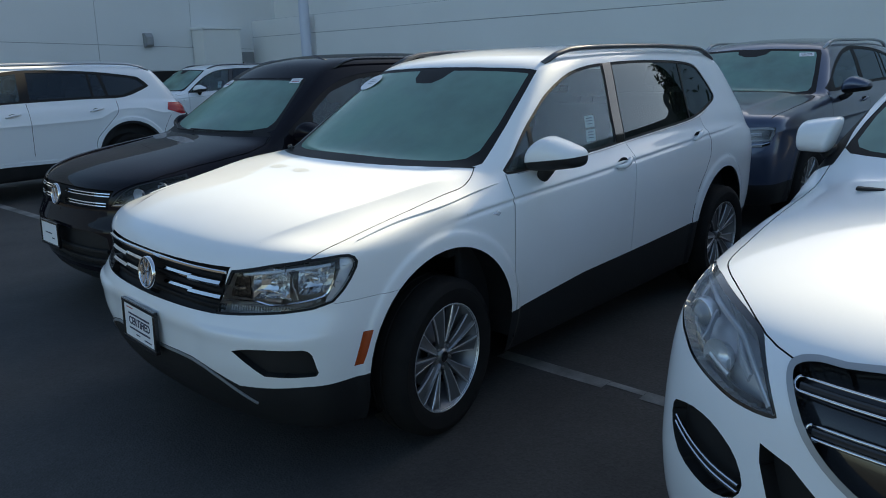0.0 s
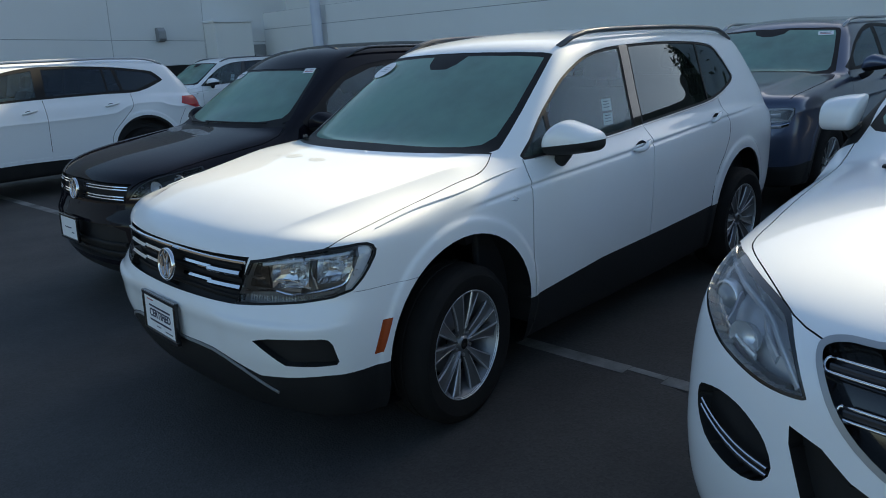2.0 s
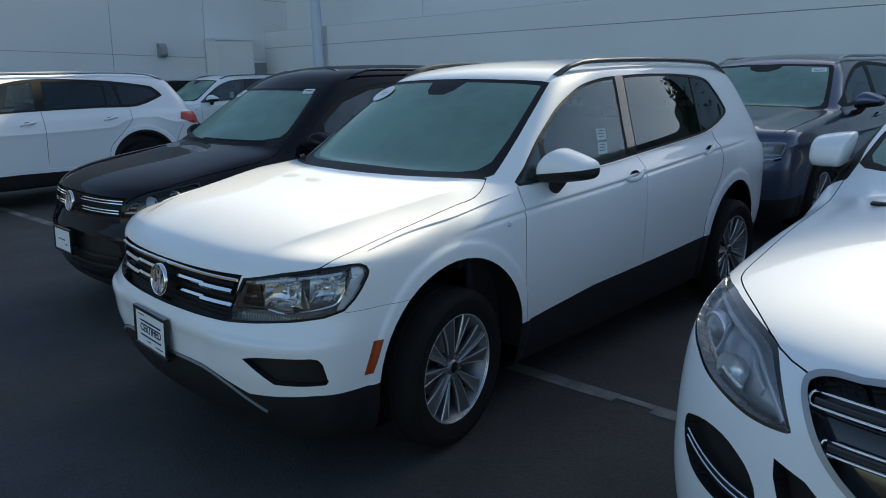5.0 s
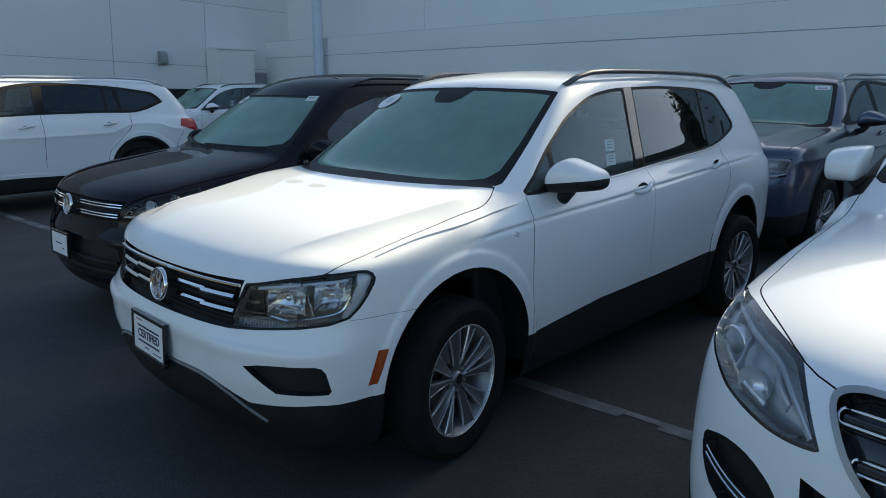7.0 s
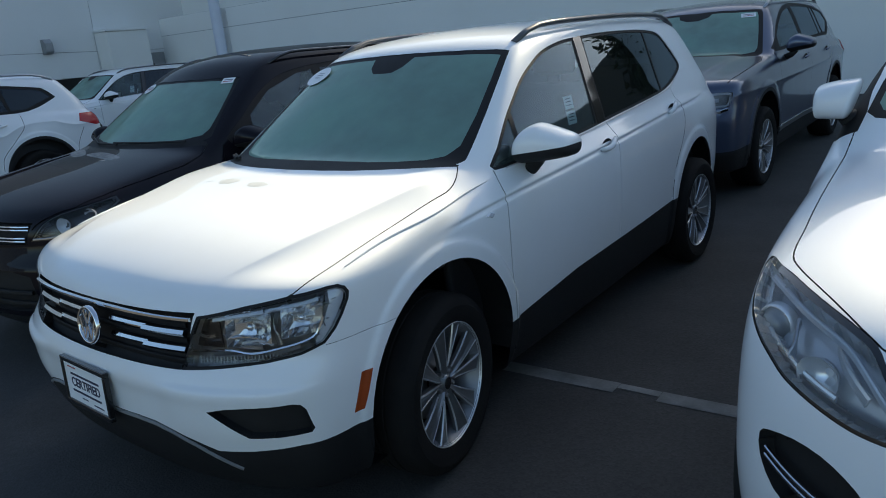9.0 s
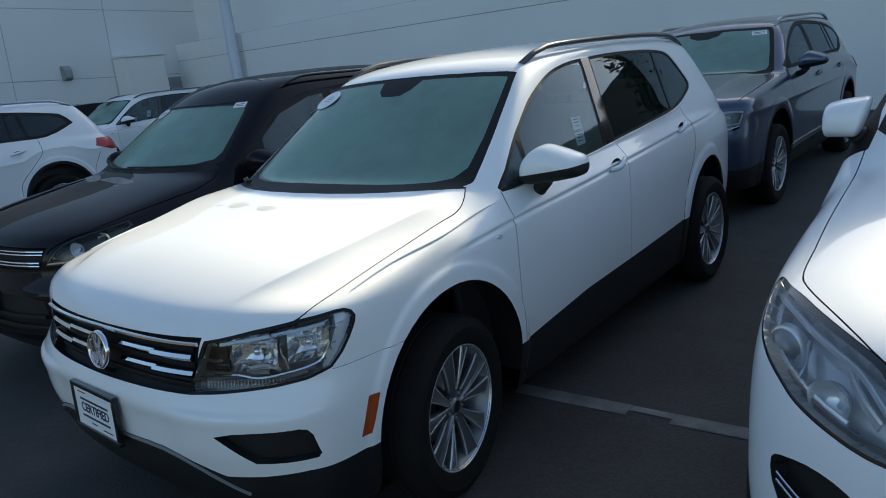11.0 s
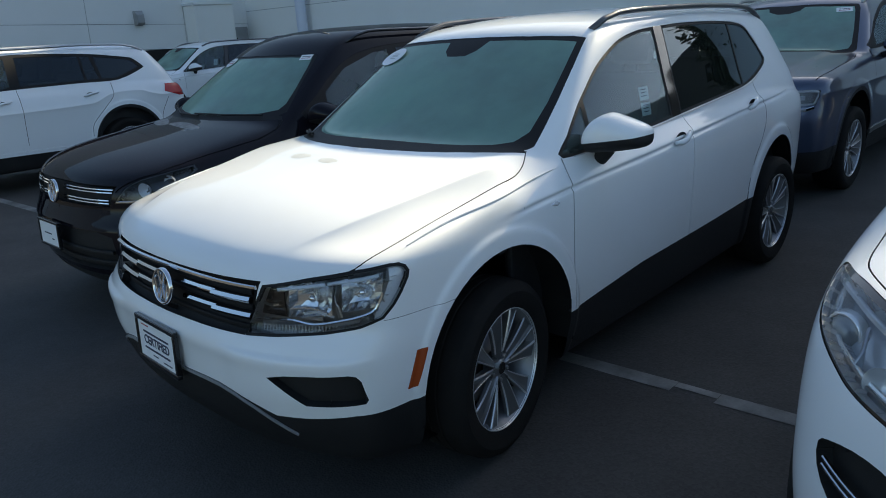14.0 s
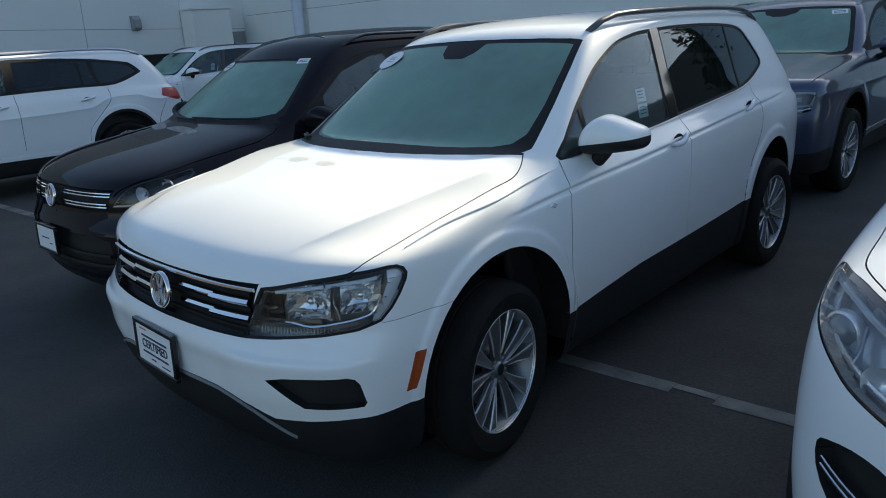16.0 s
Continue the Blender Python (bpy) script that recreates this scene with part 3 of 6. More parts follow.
def joints(shell, parent):
    """Each dark gap between panels as a strip of its own, a little below the paint."""
    v, faces, n = shell.take(["seam"], -0.007)
    root = list(range(len(v)))

    def top(i):
        while root[i] != i:
            root[i] = root[root[i]]
            i = root[i]
        return i
    for f in faces:
        for i in f[1:]:
            root[top(i)] = top(f[0])
    groups, k = {}, 0
    for f in faces:
        groups.setdefault(top(f[0]), []).append((f, n[k : k + len(f)]))
        k += len(f)
    for fs in groups.values():
        if len(fs) < 6:
            continue
        used = sorted({i for f, _ in fs for i in f})
        idx = {u: a for a, u in enumerate(used)}
        vv = v[used]
        mesh_object("panel_joint", vv, [[idx[i] for i in f] for f, _ in fs], DARK, parent, "", [q for _, ns in fs for q in ns])
        mm = np.array((-1.0, 1, 1))
        mesh_object("panel_joint", vv * mm, [[idx[i] for i in f][::-1] for f, _ in fs], DARK, parent, "", [q * mm for _, ns in fs for q in ns[::-1]])


def surf(S, x, z, proud=0.0):
    """The point of the nose at x and z, moved out by proud."""
    p = S.cast(np.array([[x, S.cap0, z]]), np.array([[0.0, -1.0, 0.0]]))
    return Vector(p[0] + S.normal(p)[0] * proud)


def flank(S, y, z, proud=0.0):
    p = S.cast(np.array([[0.0, y, z]]), np.array([[1.0, 0.0, 0.0]]))
    return Vector(p[0] + S.normal(p)[0] * proud)


def film_patch(S, outline, proud):
    """A thin sheet that follows the upper surface inside the outline."""
    bm = bmesh.new()
    c = np.mean(np.array(outline), axis=0)
    mid = bm.verts.new(over(S, c[0], c[1], proud))
    rings = [[bm.verts.new(over(S, c[0] + (x - c[0]) * k, c[1] + (y - c[1]) * k, proud * (1.0 if k < 1 else 0.4))) for x, y in outline] for k in (0.25, 0.5, 0.75, 1.0)]
    n = len(outline)
    for i in range(n):
        j = (i + 1) % n
        bm.faces.new((mid, rings[0][i], rings[0][j]))
        for a, b in zip(rings, rings[1:]):
            bm.faces.new((a[i], b[i], b[j], a[j]))
    bm.normal_update()
    for f in bm.faces:
        if f.normal.z < 0:
            f.normal_flip()
    return bm


def over(S, x, y, proud=0.0):
    p = S.cast(np.array([[x, y, 0.9]]), np.array([[0.0, 0.0, 1.0]]))
    return Vector(p[0] + S.normal(p)[0] * proud)


def ribbon(points, half, thick, rise=None, lean=0.0):
    """A shaped bar: a bevelled band along points; half is its half height, thick its depth."""
    bm = bmesh.new()
    pts = [Vector(p) for p in points]
    rings = []
    for i, p in enumerate(pts):
        d = (pts[min(i + 1, len(pts) - 1)] - pts[max(i - 1, 0)]).normalized()
        up = Vector((0, 0, 1))
        out = d.cross(up).normalized()
        if rise is not None:
            out = rise
        out = (out + up * lean).normalized()
        up = out.cross(d).normalized()
        h = half[i] if isinstance(half, (list, tuple)) else half
        prof = ((-1, 0), (-1, 0.6), (-0.6, 1), (0.6, 1), (1, 0.6), (1, 0))
        rings.append([bm.verts.new(p + up * a * h + out * b * thick) for a, b in prof])
    for r0, r1 in zip(rings, rings[1:]):
        for k in range(6):
            bm.faces.new((r0[k], r0[(k + 1) % 6], r1[(k + 1) % 6], r1[k]))
    bm.faces.new(rings[0])
    bm.faces.new(rings[-1][::-1])
    bmesh.ops.recalc_face_normals(bm, faces=bm.faces)
    return bm


def lettering(name, text, size, mat, parent, m, depth=0.0006, label="", bold=0.0):
    """Flat raised letters in the built-in font, centred at m."""
    cu = bpy.data.curves.new(name, "FONT")
    cu.body, cu.size, cu.align_x, cu.align_y, cu.extrude, cu.offset = text, size, "CENTER", "CENTER", depth, bold
    tmp = bpy.data.objects.new(name, cu)
    scene.collection.objects.link(tmp)
    me = bpy.data.meshes.new_from_object(tmp.evaluated_get(bpy.context.evaluated_depsgraph_get()))
    bpy.data.objects.remove(tmp)
    me.materials.clear()
    me.materials.append(mat)
    ob = new(name, me)
    ob.parent = parent
    ob.matrix_local = m
    return tagged(ob, label)

# ---- parts that all cars share ----
ANY = (lambda v: v[:, [1, 2]], lambda n: n[:, 0] > -2)
ANYF = (lambda v: v[:, [0, 2]], lambda n: n[:, 1] < 0.3)


def disc_arch(y, z, r, front=1.0, low=0.1, n=28):
    """The outline of a wheel opening, closed below the sill."""
    pts = [(y + r * (front if math.cos(a) < 0 else 1.0) * math.cos(a), z + r * math.sin(a)) for a in np.linspace(math.pi * 1.06, -math.pi * 0.06, n)]
    return [(pts[0][0], low)] + pts + [(pts[-1][0], low)]


def wheel(parent, at, tyre_r=0.352, rim_r=0.238, width=0.225, pairs=5, spread=17, mat=None, steer=0.0, flip=False, spin=0.0):
    """A wheel whose outer face looks along +x: rim with tyre, spokes, cap and brake disc."""
    mat = mat or ALLOY
    h = width / 2
    rim = part("wheel", lathe([(rim_r + 0.001, h - 0.018), (rim_r + 0.004, h - 0.012), (rim_r + 0.003, h - 0.005), (rim_r, h - 0.004), (rim_r - 0.005, h - 0.014)], 56), mat, parent, angle=40)
    rim.matrix_local = pose(*at, 0, 0, (180 if flip else 0) + steer) @ pose(0, 0, 0, spin, 0, 0)
    k = tyre_r - rim_r
    part("tyre", lathe([(rim_r - 0.004, -h + 0.01), (rim_r + 0.2 * k, -h - 0.006), (rim_r + 0.6 * k, -h - 0.010), (rim_r + 0.85 * k, -h + 0.002), (tyre_r - 0.004, -h + 0.022), (tyre_r, -0.03), (tyre_r - 0.006, -0.027), (tyre_r - 0.006, -0.019), (tyre_r, -0.016), (tyre_r, 0.016), (tyre_r - 0.006, 0.019), (tyre_r - 0.006, 0.027), (tyre_r, 0.03), (tyre_r - 0.004, h - 0.022), (rim_r + 0.85 * k, h - 0.002), (rim_r + 0.6 * k, h + 0.010), (rim_r + 0.52 * k, h + 0.008), (rim_r + 0.2 * k, h + 0.006), (rim_r - 0.004, h - 0.01)], 64), RUBBER, rim, "black rubber tyre", angle=35)
    part("rim_barrel", lathe([(rim_r - 0.005, h - 0.014), (rim_r - 0.018, h - 0.035), (rim_r - 0.035, h - 0.09), (rim_r - 0.038, -h + 0.02)], 48), BARREL, rim, angle=40)
    part("brake_disc", lathe([(0.04, h - 0.10), (0.145, h - 0.10), (0.150, h - 0.105), (0.145, h - 0.125), (0.04, h - 0.125)], 32), SATIN, rim, angle=30)
    part("wheel_back", lathe([(0.005, -h + 0.03), (rim_r - 0.04, -h + 0.03)], 32), DARK, rim)
    def spoke_at(i, sgn, t):
        """Middle of a spoke at the share t of its length, its across direction and half width."""
        r = 0.035 + (rim_r - 0.005 - 0.035) * t
        a = 2 * math.pi * i / pairs + sgn * radians(spread) * (0.80 + 0.20 * t)
        c, sn = math.cos(a), math.sin(a)
        x = h - 0.034 + 0.016 * math.sin(t * math.pi / 2) + 0.006 * t
        return Vector((x, r * c, r * sn)), Vector((0, -sn, c)) * sgn, 0.0105 + 0.013 * t + 0.014 * t * t
    for i in range(pairs):
        for sgn in (-1, 1):
            bm = bmesh.new()
            rings = []
            for q in range(7):
                mid, across, w = spoke_at(i, sgn, q / 6)
                rings.append([bm.verts.new(mid + across * b * w + Vector((dx, 0, 0))) for b, dx in ((-1, -0.030), (-1, -0.003), (-0.75, 0.0), (-0.3, -0.006), (0.35, -0.010), (1, -0.013), (1, -0.030))])
            for r0, r1 in zip(rings, rings[1:]):
                for j in range(7):
                    bm.faces.new((r0[j], r0[(j + 1) % 7], r1[(j + 1) % 7], r1[j]))
            bm.faces.new(rings[0])
            bm.faces.new(rings[-1])
            bmesh.ops.recalc_face_normals(bm, faces=bm.faces)
            sp = part("spoke", bm, SPOKEFACE, rim)
            for b in (-0.88, 0.9):
                bm = bmesh.new()
                rings = []
                for q in range(1, 7):
                    mid, across, w = spoke_at(i, sgn, q / 6)
                    c = mid + across * b * w + Vector((-0.001 if b < 0 else -0.0125, 0, 0))
                    e = 0.0024 + 0.0026 * q / 6
                    rings.append([bm.verts.new(c + across * u * e + Vector((v, 0, 0))) for u, v in ((-1, -0.003), (-0.5, 0.002), (0.5, 0.002), (1, -0.003))])
                for r0, r1 in zip(rings, rings[1:]):
                    for j in range(3):
                        bm.faces.new((r0[j], r0[j + 1], r1[j + 1], r1[j]))
                bmesh.ops.recalc_face_normals(bm, faces=bm.faces)
                part("spoke_edge", bm, mat, rim, "bright machined edge")
    part("hub_cap", lathe([(0.001, h - 0.030), (0.026, h - 0.030), (0.031, h - 0.033), (0.035, h - 0.038), (0.046, h - 0.044), (0.056, h - 0.056), (0.06, h - 0.08)], 32), SPOKEFACE, rim, angle=30)
    part("cap_badge", lathe([(0.001, h - 0.0285), (0.023, h - 0.0285), (0.025, h - 0.032)], 24), GLOSSBLACK, rim, angle=30)
    for i in range(5):
        a = 2 * math.pi * (i + 0.5) / 5
        bm = lathe([(0.001, 0.006), (0.007, 0.006), (0.009, 0.0), (0.009, -0.02)], 8)
        ob = part("wheel_bolt", bm, SATIN, rim)
        ob.matrix_local = pose(h - 0.036, 0.05 * math.cos(a), 0.05 * math.sin(a))
    return rim


def wheel_well(parent, y, z, r, x_in=0.42, x_out=0.88, side=1):
    bm = bmesh.new()
    n = 20
    rings = []
    for x in (x_in, x_out):
        rings.append([bm.verts.new((side * x, y + r * math.cos(a), z + r * math.sin(a))) for a in np.linspace(-0.25, math.pi + 0.25, n)])
    for k in range(n - 1):
        bm.faces.new((rings[0][k], rings[0][k + 1], rings[1][k + 1], rings[1][k]))
    bm.faces.new(rings[0])
    part("wheel_arch_liner", bm, PLASTIC, parent, "black plastic wheel arch liner")


def seat(parent, x, y, z, width=0.50, bench=False):
    bm = bmesh.new()
    box(bm, x - width / 2, x + width / 2, y - 0.05, y + 0.48, z, z + 0.18, 0.05)
    part("seat_cushion", bm, SEAT, parent, angle=40)
    bm = bmesh.new()
    box(bm, x - width / 2, x + width / 2, -0.08, 0.08, 0, 0.62, 0.06, pose(0, y + 0.50, z + 0.1, -17, 0, 0))
    part("seat_back", bm, SEAT, parent, angle=40)
    for hx in ((x - width * 0.33, x + width * 0.33) if bench else (x,)):
        bm = bmesh.new()
        box(bm, hx - 0.13, hx + 0.13, -0.045, 0.045, 0.66, 0.83, 0.035, pose(0, y + 0.50, z + 0.1, -15, 0, 0))
        box(bm, hx - 0.05, hx - 0.038, -0.006, 0.006, 0.58, 0.68, 0, pose(0, y + 0.50, z + 0.1, -15, 0, 0))
        box(bm, hx + 0.038, hx + 0.05, -0.006, 0.006, 0.58, 0.68, 0, pose(0, y + 0.50, z + 0.1, -15, 0, 0))
        part("headrest", bm, SEAT, parent, angle=40)


def cabin_inside(parent, y0, z0, y1, half=0.72, dash=True, rear=True):
    """Dashboard, steering wheel, seats and floor; y0, z0: the foot of the windshield."""
    bm = bmesh.new()
    box(bm, -half, half, y0 + 0.05, y1, 0.28, 0.55)
    part("cabin_floor", bm, DASH, parent)
    for sx in (-1, 1):
        bm = bmesh.new()
        box(bm, sx * half - 0.02, sx * half + 0.02, y0 + 0.1, y1, 0.3, z0 - 0.07, 0.015)
        part("door_lining", bm, DASH, parent)
    bm = bmesh.new()
    prof = [(y0 + 0.02, z0 - 0.10), (y0 + 0.10, z0 - 0.055), (y0 + 0.40, z0 - 0.03), (y0 + 0.56, z0 - 0.05), (y0 + 0.60, z0 - 0.14), (y0 + 0.52, z0 - 0.34), (y0 + 0.05, z0 - 0.4)]
    for sx in (-half, half):
        bm.faces.new([bm.verts.new((sx, a, b)) for a, b in prof])
    bm.verts.ensure_lookup_table()
    n = len(prof)
    for k in range(n):
        bm.faces.new((bm.verts[k], bm.verts[(k + 1) % n], bm.verts[n + (k + 1) % n], bm.verts[n + k]))
    bmesh.ops.recalc_face_normals(bm, faces=bm.faces)
    part("dashboard", bm, DASH, parent, "dark grey dashboard")
    ring = [(0.37 + 0.185 * math.cos(a), y0 + 0.72 + 0.07 * math.sin(a), z0 - 0.10 + 0.17 * math.sin(a)) for a in np.linspace(0, 2 * math.pi, 25)]
    part("steering_wheel", tube(ring, 0.015, 8), DASH, parent, smooth=True)
    bm = bmesh.new()
    box(bm, 0.30, 0.44, y0 + 0.66, y0 + 0.71, z0 - 0.16, z0 - 0.05, 0.02)
    part("airbag_hub", bm, DASH, parent)
    for sx in (-0.37, 0.37):
        seat(parent, sx, y0 + 1.05, 0.62)
    if rear:
        seat(parent, 0, y0 + 1.95, 0.64, 1.25, True)
    return None


def mirror_pair(parent, mat, y, z, x, w=0.24, h=0.155, d=0.13, low=0.32, sides=(1, -1), foot_x=None, top=((0, 0.60), (0.18, 0.90), (0.36, 1.0), (0.6, 0.91), (0.85, 0.76), (1, 0.66)), bottom=((0, 0.0), (0.5, 0.08), (1, 0.20)), lean=0.0, sweep=0.05):
    """Door mirrors: painted cap, dark lower shell, glass and foot; x, y, z: the middle of the housing.
    top and bottom: its outline seen from the front, from the foot to the tip, as shares of the height."""
    high, base = curve(*top), curve(*bottom)
    nu, na = 26, 28
    for sx in sides:
        bm = bmesh.new()
        rows = []
        for i in range(nu + 1):
            u = 0.5 - 0.5 * math.cos(math.pi * i / nu)
            r = max(0.03, (1 - abs(2 * u - 1) ** 13) ** 0.5)
            zt, zb = z + h * (high(u) - 0.5), z + h * (base(u) - 0.5)
            row = []
            for k in range(na):
                c, q = math.cos(2 * math.pi * k / na), math.sin(2 * math.pi * k / na)
                zz = (zt + zb) / 2 + (zt - zb) / 2 * r * math.copysign(abs(q) ** 0.80, q)
                yy = y + sweep * u * u - (d * 0.8 if c > 0 else d * 0.28) * r * math.copysign(abs(c) ** 0.8, c)
                row.append(bm.verts.new((sx * (x + (u - 0.5) * w + lean * (1 - u) * (zz - z)), yy, zz)))
            rows.append(row)
        for a, b in zip(rows, rows[1:]):
            for k in range(na):
                bm.faces.new((a[k], a[(k + 1) % na], b[(k + 1) % na], b[k]))
        bm.faces.new(rows[0])
        bm.faces.new(rows[-1])
        bmesh.ops.recalc_face_normals(bm, faces=bm.faces)
        cut_z = z - h / 2 + h * low
        split = Vector((-sx * h * (base(1.0) - base(0.0)) / w, 0, 1)).normalized()
        lower = bm.copy()
        bmesh.ops.bisect_plane(bm, geom=bm.verts[:] + bm.edges[:] + bm.faces[:], plane_co=(sx * x, y, cut_z), plane_no=-split, clear_outer=True)
        bmesh.ops.bisect_plane(lower, geom=lower.verts[:] + lower.edges[:] + lower.faces[:], plane_co=(sx * x, y, cut_z), plane_no=split, clear_outer=True)
        for v in lower.verts:
            v.co = Vector((sx * x, y, z)) + (v.co - Vector((sx * x, y, z))) * 0.985
        for b in (bm, lower):
            bmesh.ops.holes_fill(b, edges=[e for e in b.edges if e.is_boundary], sides=0)
            bmesh.ops.recalc_face_normals(b, faces=b.faces)
        cap = part("mirror_cap", bm, mat, parent, angle=50)
        part("mirror_shell", lower, PLASTIC, cap, "black lower mirror shell", angle=50)
        bm = bmesh.new()
        box(bm, sx * x - w * 0.36, sx * x + w * 0.26, y + d * 0.27 + sweep * 0.3, y + d * 0.285 + sweep * 0.3, z - h * 0.28, z + h * 0.20, 0.02)
        part("mirror_glass", bm, CHROME, cap)
        fx = foot_x or (x - w * 0.5 - 0.03)
        foot = tube([(sx * fx, y + 0.03, z - h * 0.80), (sx * (x - w * 0.38), y + 0.02, z - h * 0.66), (sx * (x - w * 0.25), y + 0.01, z - h * 0.40)], [0.040, 0.036, 0.045], 12, 0.8)
        part("mirror_foot", foot, PLASTIC, cap, smooth=True)


def handles(parent, S, mat, ys, zs, length=0.17):
    for y, z in zip(ys, zs):
        for sx in (1, -1):
            p = [flank(S, y + length * (t - 0.5), z + 0.03 * (t - 0.5), 0.012 + 0.016 * math.sin(math.pi * t)) for t in np.linspace(0, 1, 9)]
            p = [Vector((sx * q.x, q.y, q.z)) for q in p]
            h = part("door_handle", tube(p, [0.008, 0.011, 0.013, 0.014, 0.014, 0.014, 0.013, 0.011, 0.008], 8, 1.1), mat, parent, smooth=True)
            c = flank(S, y, z, -0.004)
            # dark disc: shade of the hollow behind the handle, put into colour
            bm = lathe([(0.001, 0.001), (0.040, 0.002), (0.046, 0.006)], 24)
            d = part("handle_cup", bm, DARK, h, "dark disc behind the handle, the recess's shade in its colour", smooth=True)
            d.matrix_local = Matrix.Translation((sx * (c.x - 0.002), c.y, c.z - 0.002)) @ pose(0, 0, 0, 0, 0, 0 if sx > 0 else 180) @ Matrix.Diagonal((1, 1.25, 0.72, 1))


def roof_rails(parent, S, x, y0, y1, mat=None, lift=0.035, r=0.014):
    for sx in (1, -1):
        pts = []
        for t in np.linspace(0, 1, 19):
            y = y0 + (y1 - y0) * t
            e = min(1.0, min(t, 1 - t) * 7)
            q = over(S, x(y) if callable(x) else x, y)
            pts.append((sx * q.x, q.y, q.z + lift * (1 - (1 - e) ** 2) - 0.004))
        part("roof_rail", tube(pts, r, 8, 0.85), mat or GLOSSBLACK, parent, smooth=True)


def wiper(parent, S, pts):
    p = [over(S, x, y, 0.014) for x, y in pts]
    part("wiper", tube(p, 0.007, 6), PLASTIC, parent)


def badge(parent, centre, r, turn, name="badge"):
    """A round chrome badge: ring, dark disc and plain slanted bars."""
    ring = part(name, lathe([(r * 0.86, 0.0), (r * 0.87, 0.012), (r * 0.93, 0.016), (r, 0.011), (r * 1.01, 0.0)], 40), CHROME, parent, "round chrome badge", smooth=True)
    ring.matrix_local = Matrix.Translation(centre) @ turn
    part("badge_disc", lathe([(0.001, 0.004), (r * 0.87, 0.003)], 32), GLOSSBLACK, ring)
    for y0, y1, z0, z1 in ((-0.36, -0.05, 0.76, 0.12), (0.36, 0.05, 0.76, 0.12), (-0.76, -0.30, 0.36, -0.72), (0.76, 0.30, 0.36, -0.72), (-0.30, 0.0, -0.72, 0.02), (0.30, 0.0, -0.72, 0.02)):
        bm = bmesh.new()
        d = Vector((0, y1 - y0, z1 - z0)).normalized()
        s = Vector((0, -d.z, d.y)) * 0.075 * r
        a, b = Vector((0.004, y0 * r, z0 * r)), Vector((0.004, y1 * r, z1 * r))
        lo = [bm.verts.new(q) for q in (a - s, a + s, b + s, b - s)]
        hi = [bm.verts.new(q + Vector((0.008, 0, 0))) for q in (a - s * 0.7, a + s * 0.7, b + s * 0.7, b - s * 0.7)]
        bm.faces.new(hi)
        for k in range(4):
            bm.faces.new((lo[k], lo[(k + 1) % 4], hi[(k + 1) % 4], hi[k]))
        bmesh.ops.recalc_face_normals(bm, faces=bm.faces)
        part("badge_bar", bm, CHROME, ring)
    return ring


def sign_plate(parent, centre, turn, words=True):
    """A dealer card in a black frame where the number plate would hang."""
    bm = bmesh.new()
    for x0, x1, z0, z1 in ((-0.165, 0.165, 0.070, 0.087), (-0.165, 0.165, -0.087, -0.070), (-0.165, -0.149, -0.07, 0.07), (0.149, 0.165, -0.07, 0.07)):
        box(bm, x0, x1, -0.012, 0.008, z0, z1, 0.003)
    fr = part("plate_frame", bm, GLOSSBLACK, parent, "black plastic plate frame")
    fr.matrix_local = Matrix.Translation(centre) @ turn
    bm = bmesh.new()
    box(bm, -0.152, 0.152, -0.006, 0.006, -0.074, 0.074)
    card = part("plate_card", bm, PAPER, fr, "white dealer card" + (" reading CERTIFIED" if words else ""))
    if words:
        lettering("card_word", "CERTIFIED", 0.046, INK, card, pose(0, -0.0066, 0, 90, 0, 0), bold=0.0009)
        for z in (0.031, -0.031):
            bm = bmesh.new()
            box(bm, -0.105, 0.105, -0.0075, -0.006, z - 0.0035, z + 0.0035)
            part("card_bar", bm, INK, card)
        for x, z, w in ((-0.09, 0.055, 0.03), (0.08, -0.055, 0.035), (-0.02, -0.05, 0.02)):
            bm = bmesh.new()
            box(bm, x - w, x + w, -0.0075, -0.006, z - 0.002, z + 0.002, 0, None)
            part("card_bar", bm, REDINK if z > 0 else INK, card)
    else:
        for x, z, w in ((-0.02, 0.0, 0.06), (0.06, -0.03, 0.02)):
            bm = bmesh.new()
            box(bm, x - w, x + w, -0.0075, -0.006, z - 0.004, z + 0.004)
            part("card_bar", bm, INK, card)
    return fr


def qpoint(S, u, z, proud=0.0):
    """The point of the front corner at the oblique coordinate u and height z."""
    p = S.cast(np.array([[0.8 * u - 0.3, 0.6 * u + 0.4, z]]), np.array([[0.6, -0.8, 0.0]]))
    return Vector(p[0] + S.normal(p)[0] * proud)



crease_low = curve((0.9, 0.955), (1.1, 0.970), (1.5, 0.994), (2.0, 1.014), (2.6, 1.046), (3.2, 1.076), (4.2, 1.106), blur=0.1)
crease_high = curve((0.2, 0.90), (0.41, 0.947), (0.67, 0.995), (0.97, 1.027), (1.35, 1.062), (1.6, 1.08), blur=0.05)
hood_line = curve((0.1, 0.50), (0.226, 0.544), (0.37, 0.609), (0.58, 0.667), (0.77, 0.703), (1.1, 0.765), blur=0.05)


def compact_crease(y, z):
    dz = z - crease_low(y)
    a = (-0.62 * ramp_up(dz) - 0.010 * np.exp(-(((dz + 0.013) / 0.010) ** 2))) * between(y, 1.02, 4.4, 0.10)
    dz = z - crease_high(y)
    b = -0.85 * ramp_up(dz) * between(y, 0.2, 1.42, 0.10)
    return a + b + arch_flare(y, z, 0.90, 0.42, 0.43) + arch_flare(y, z, 3.70, 0.42, 0.43)


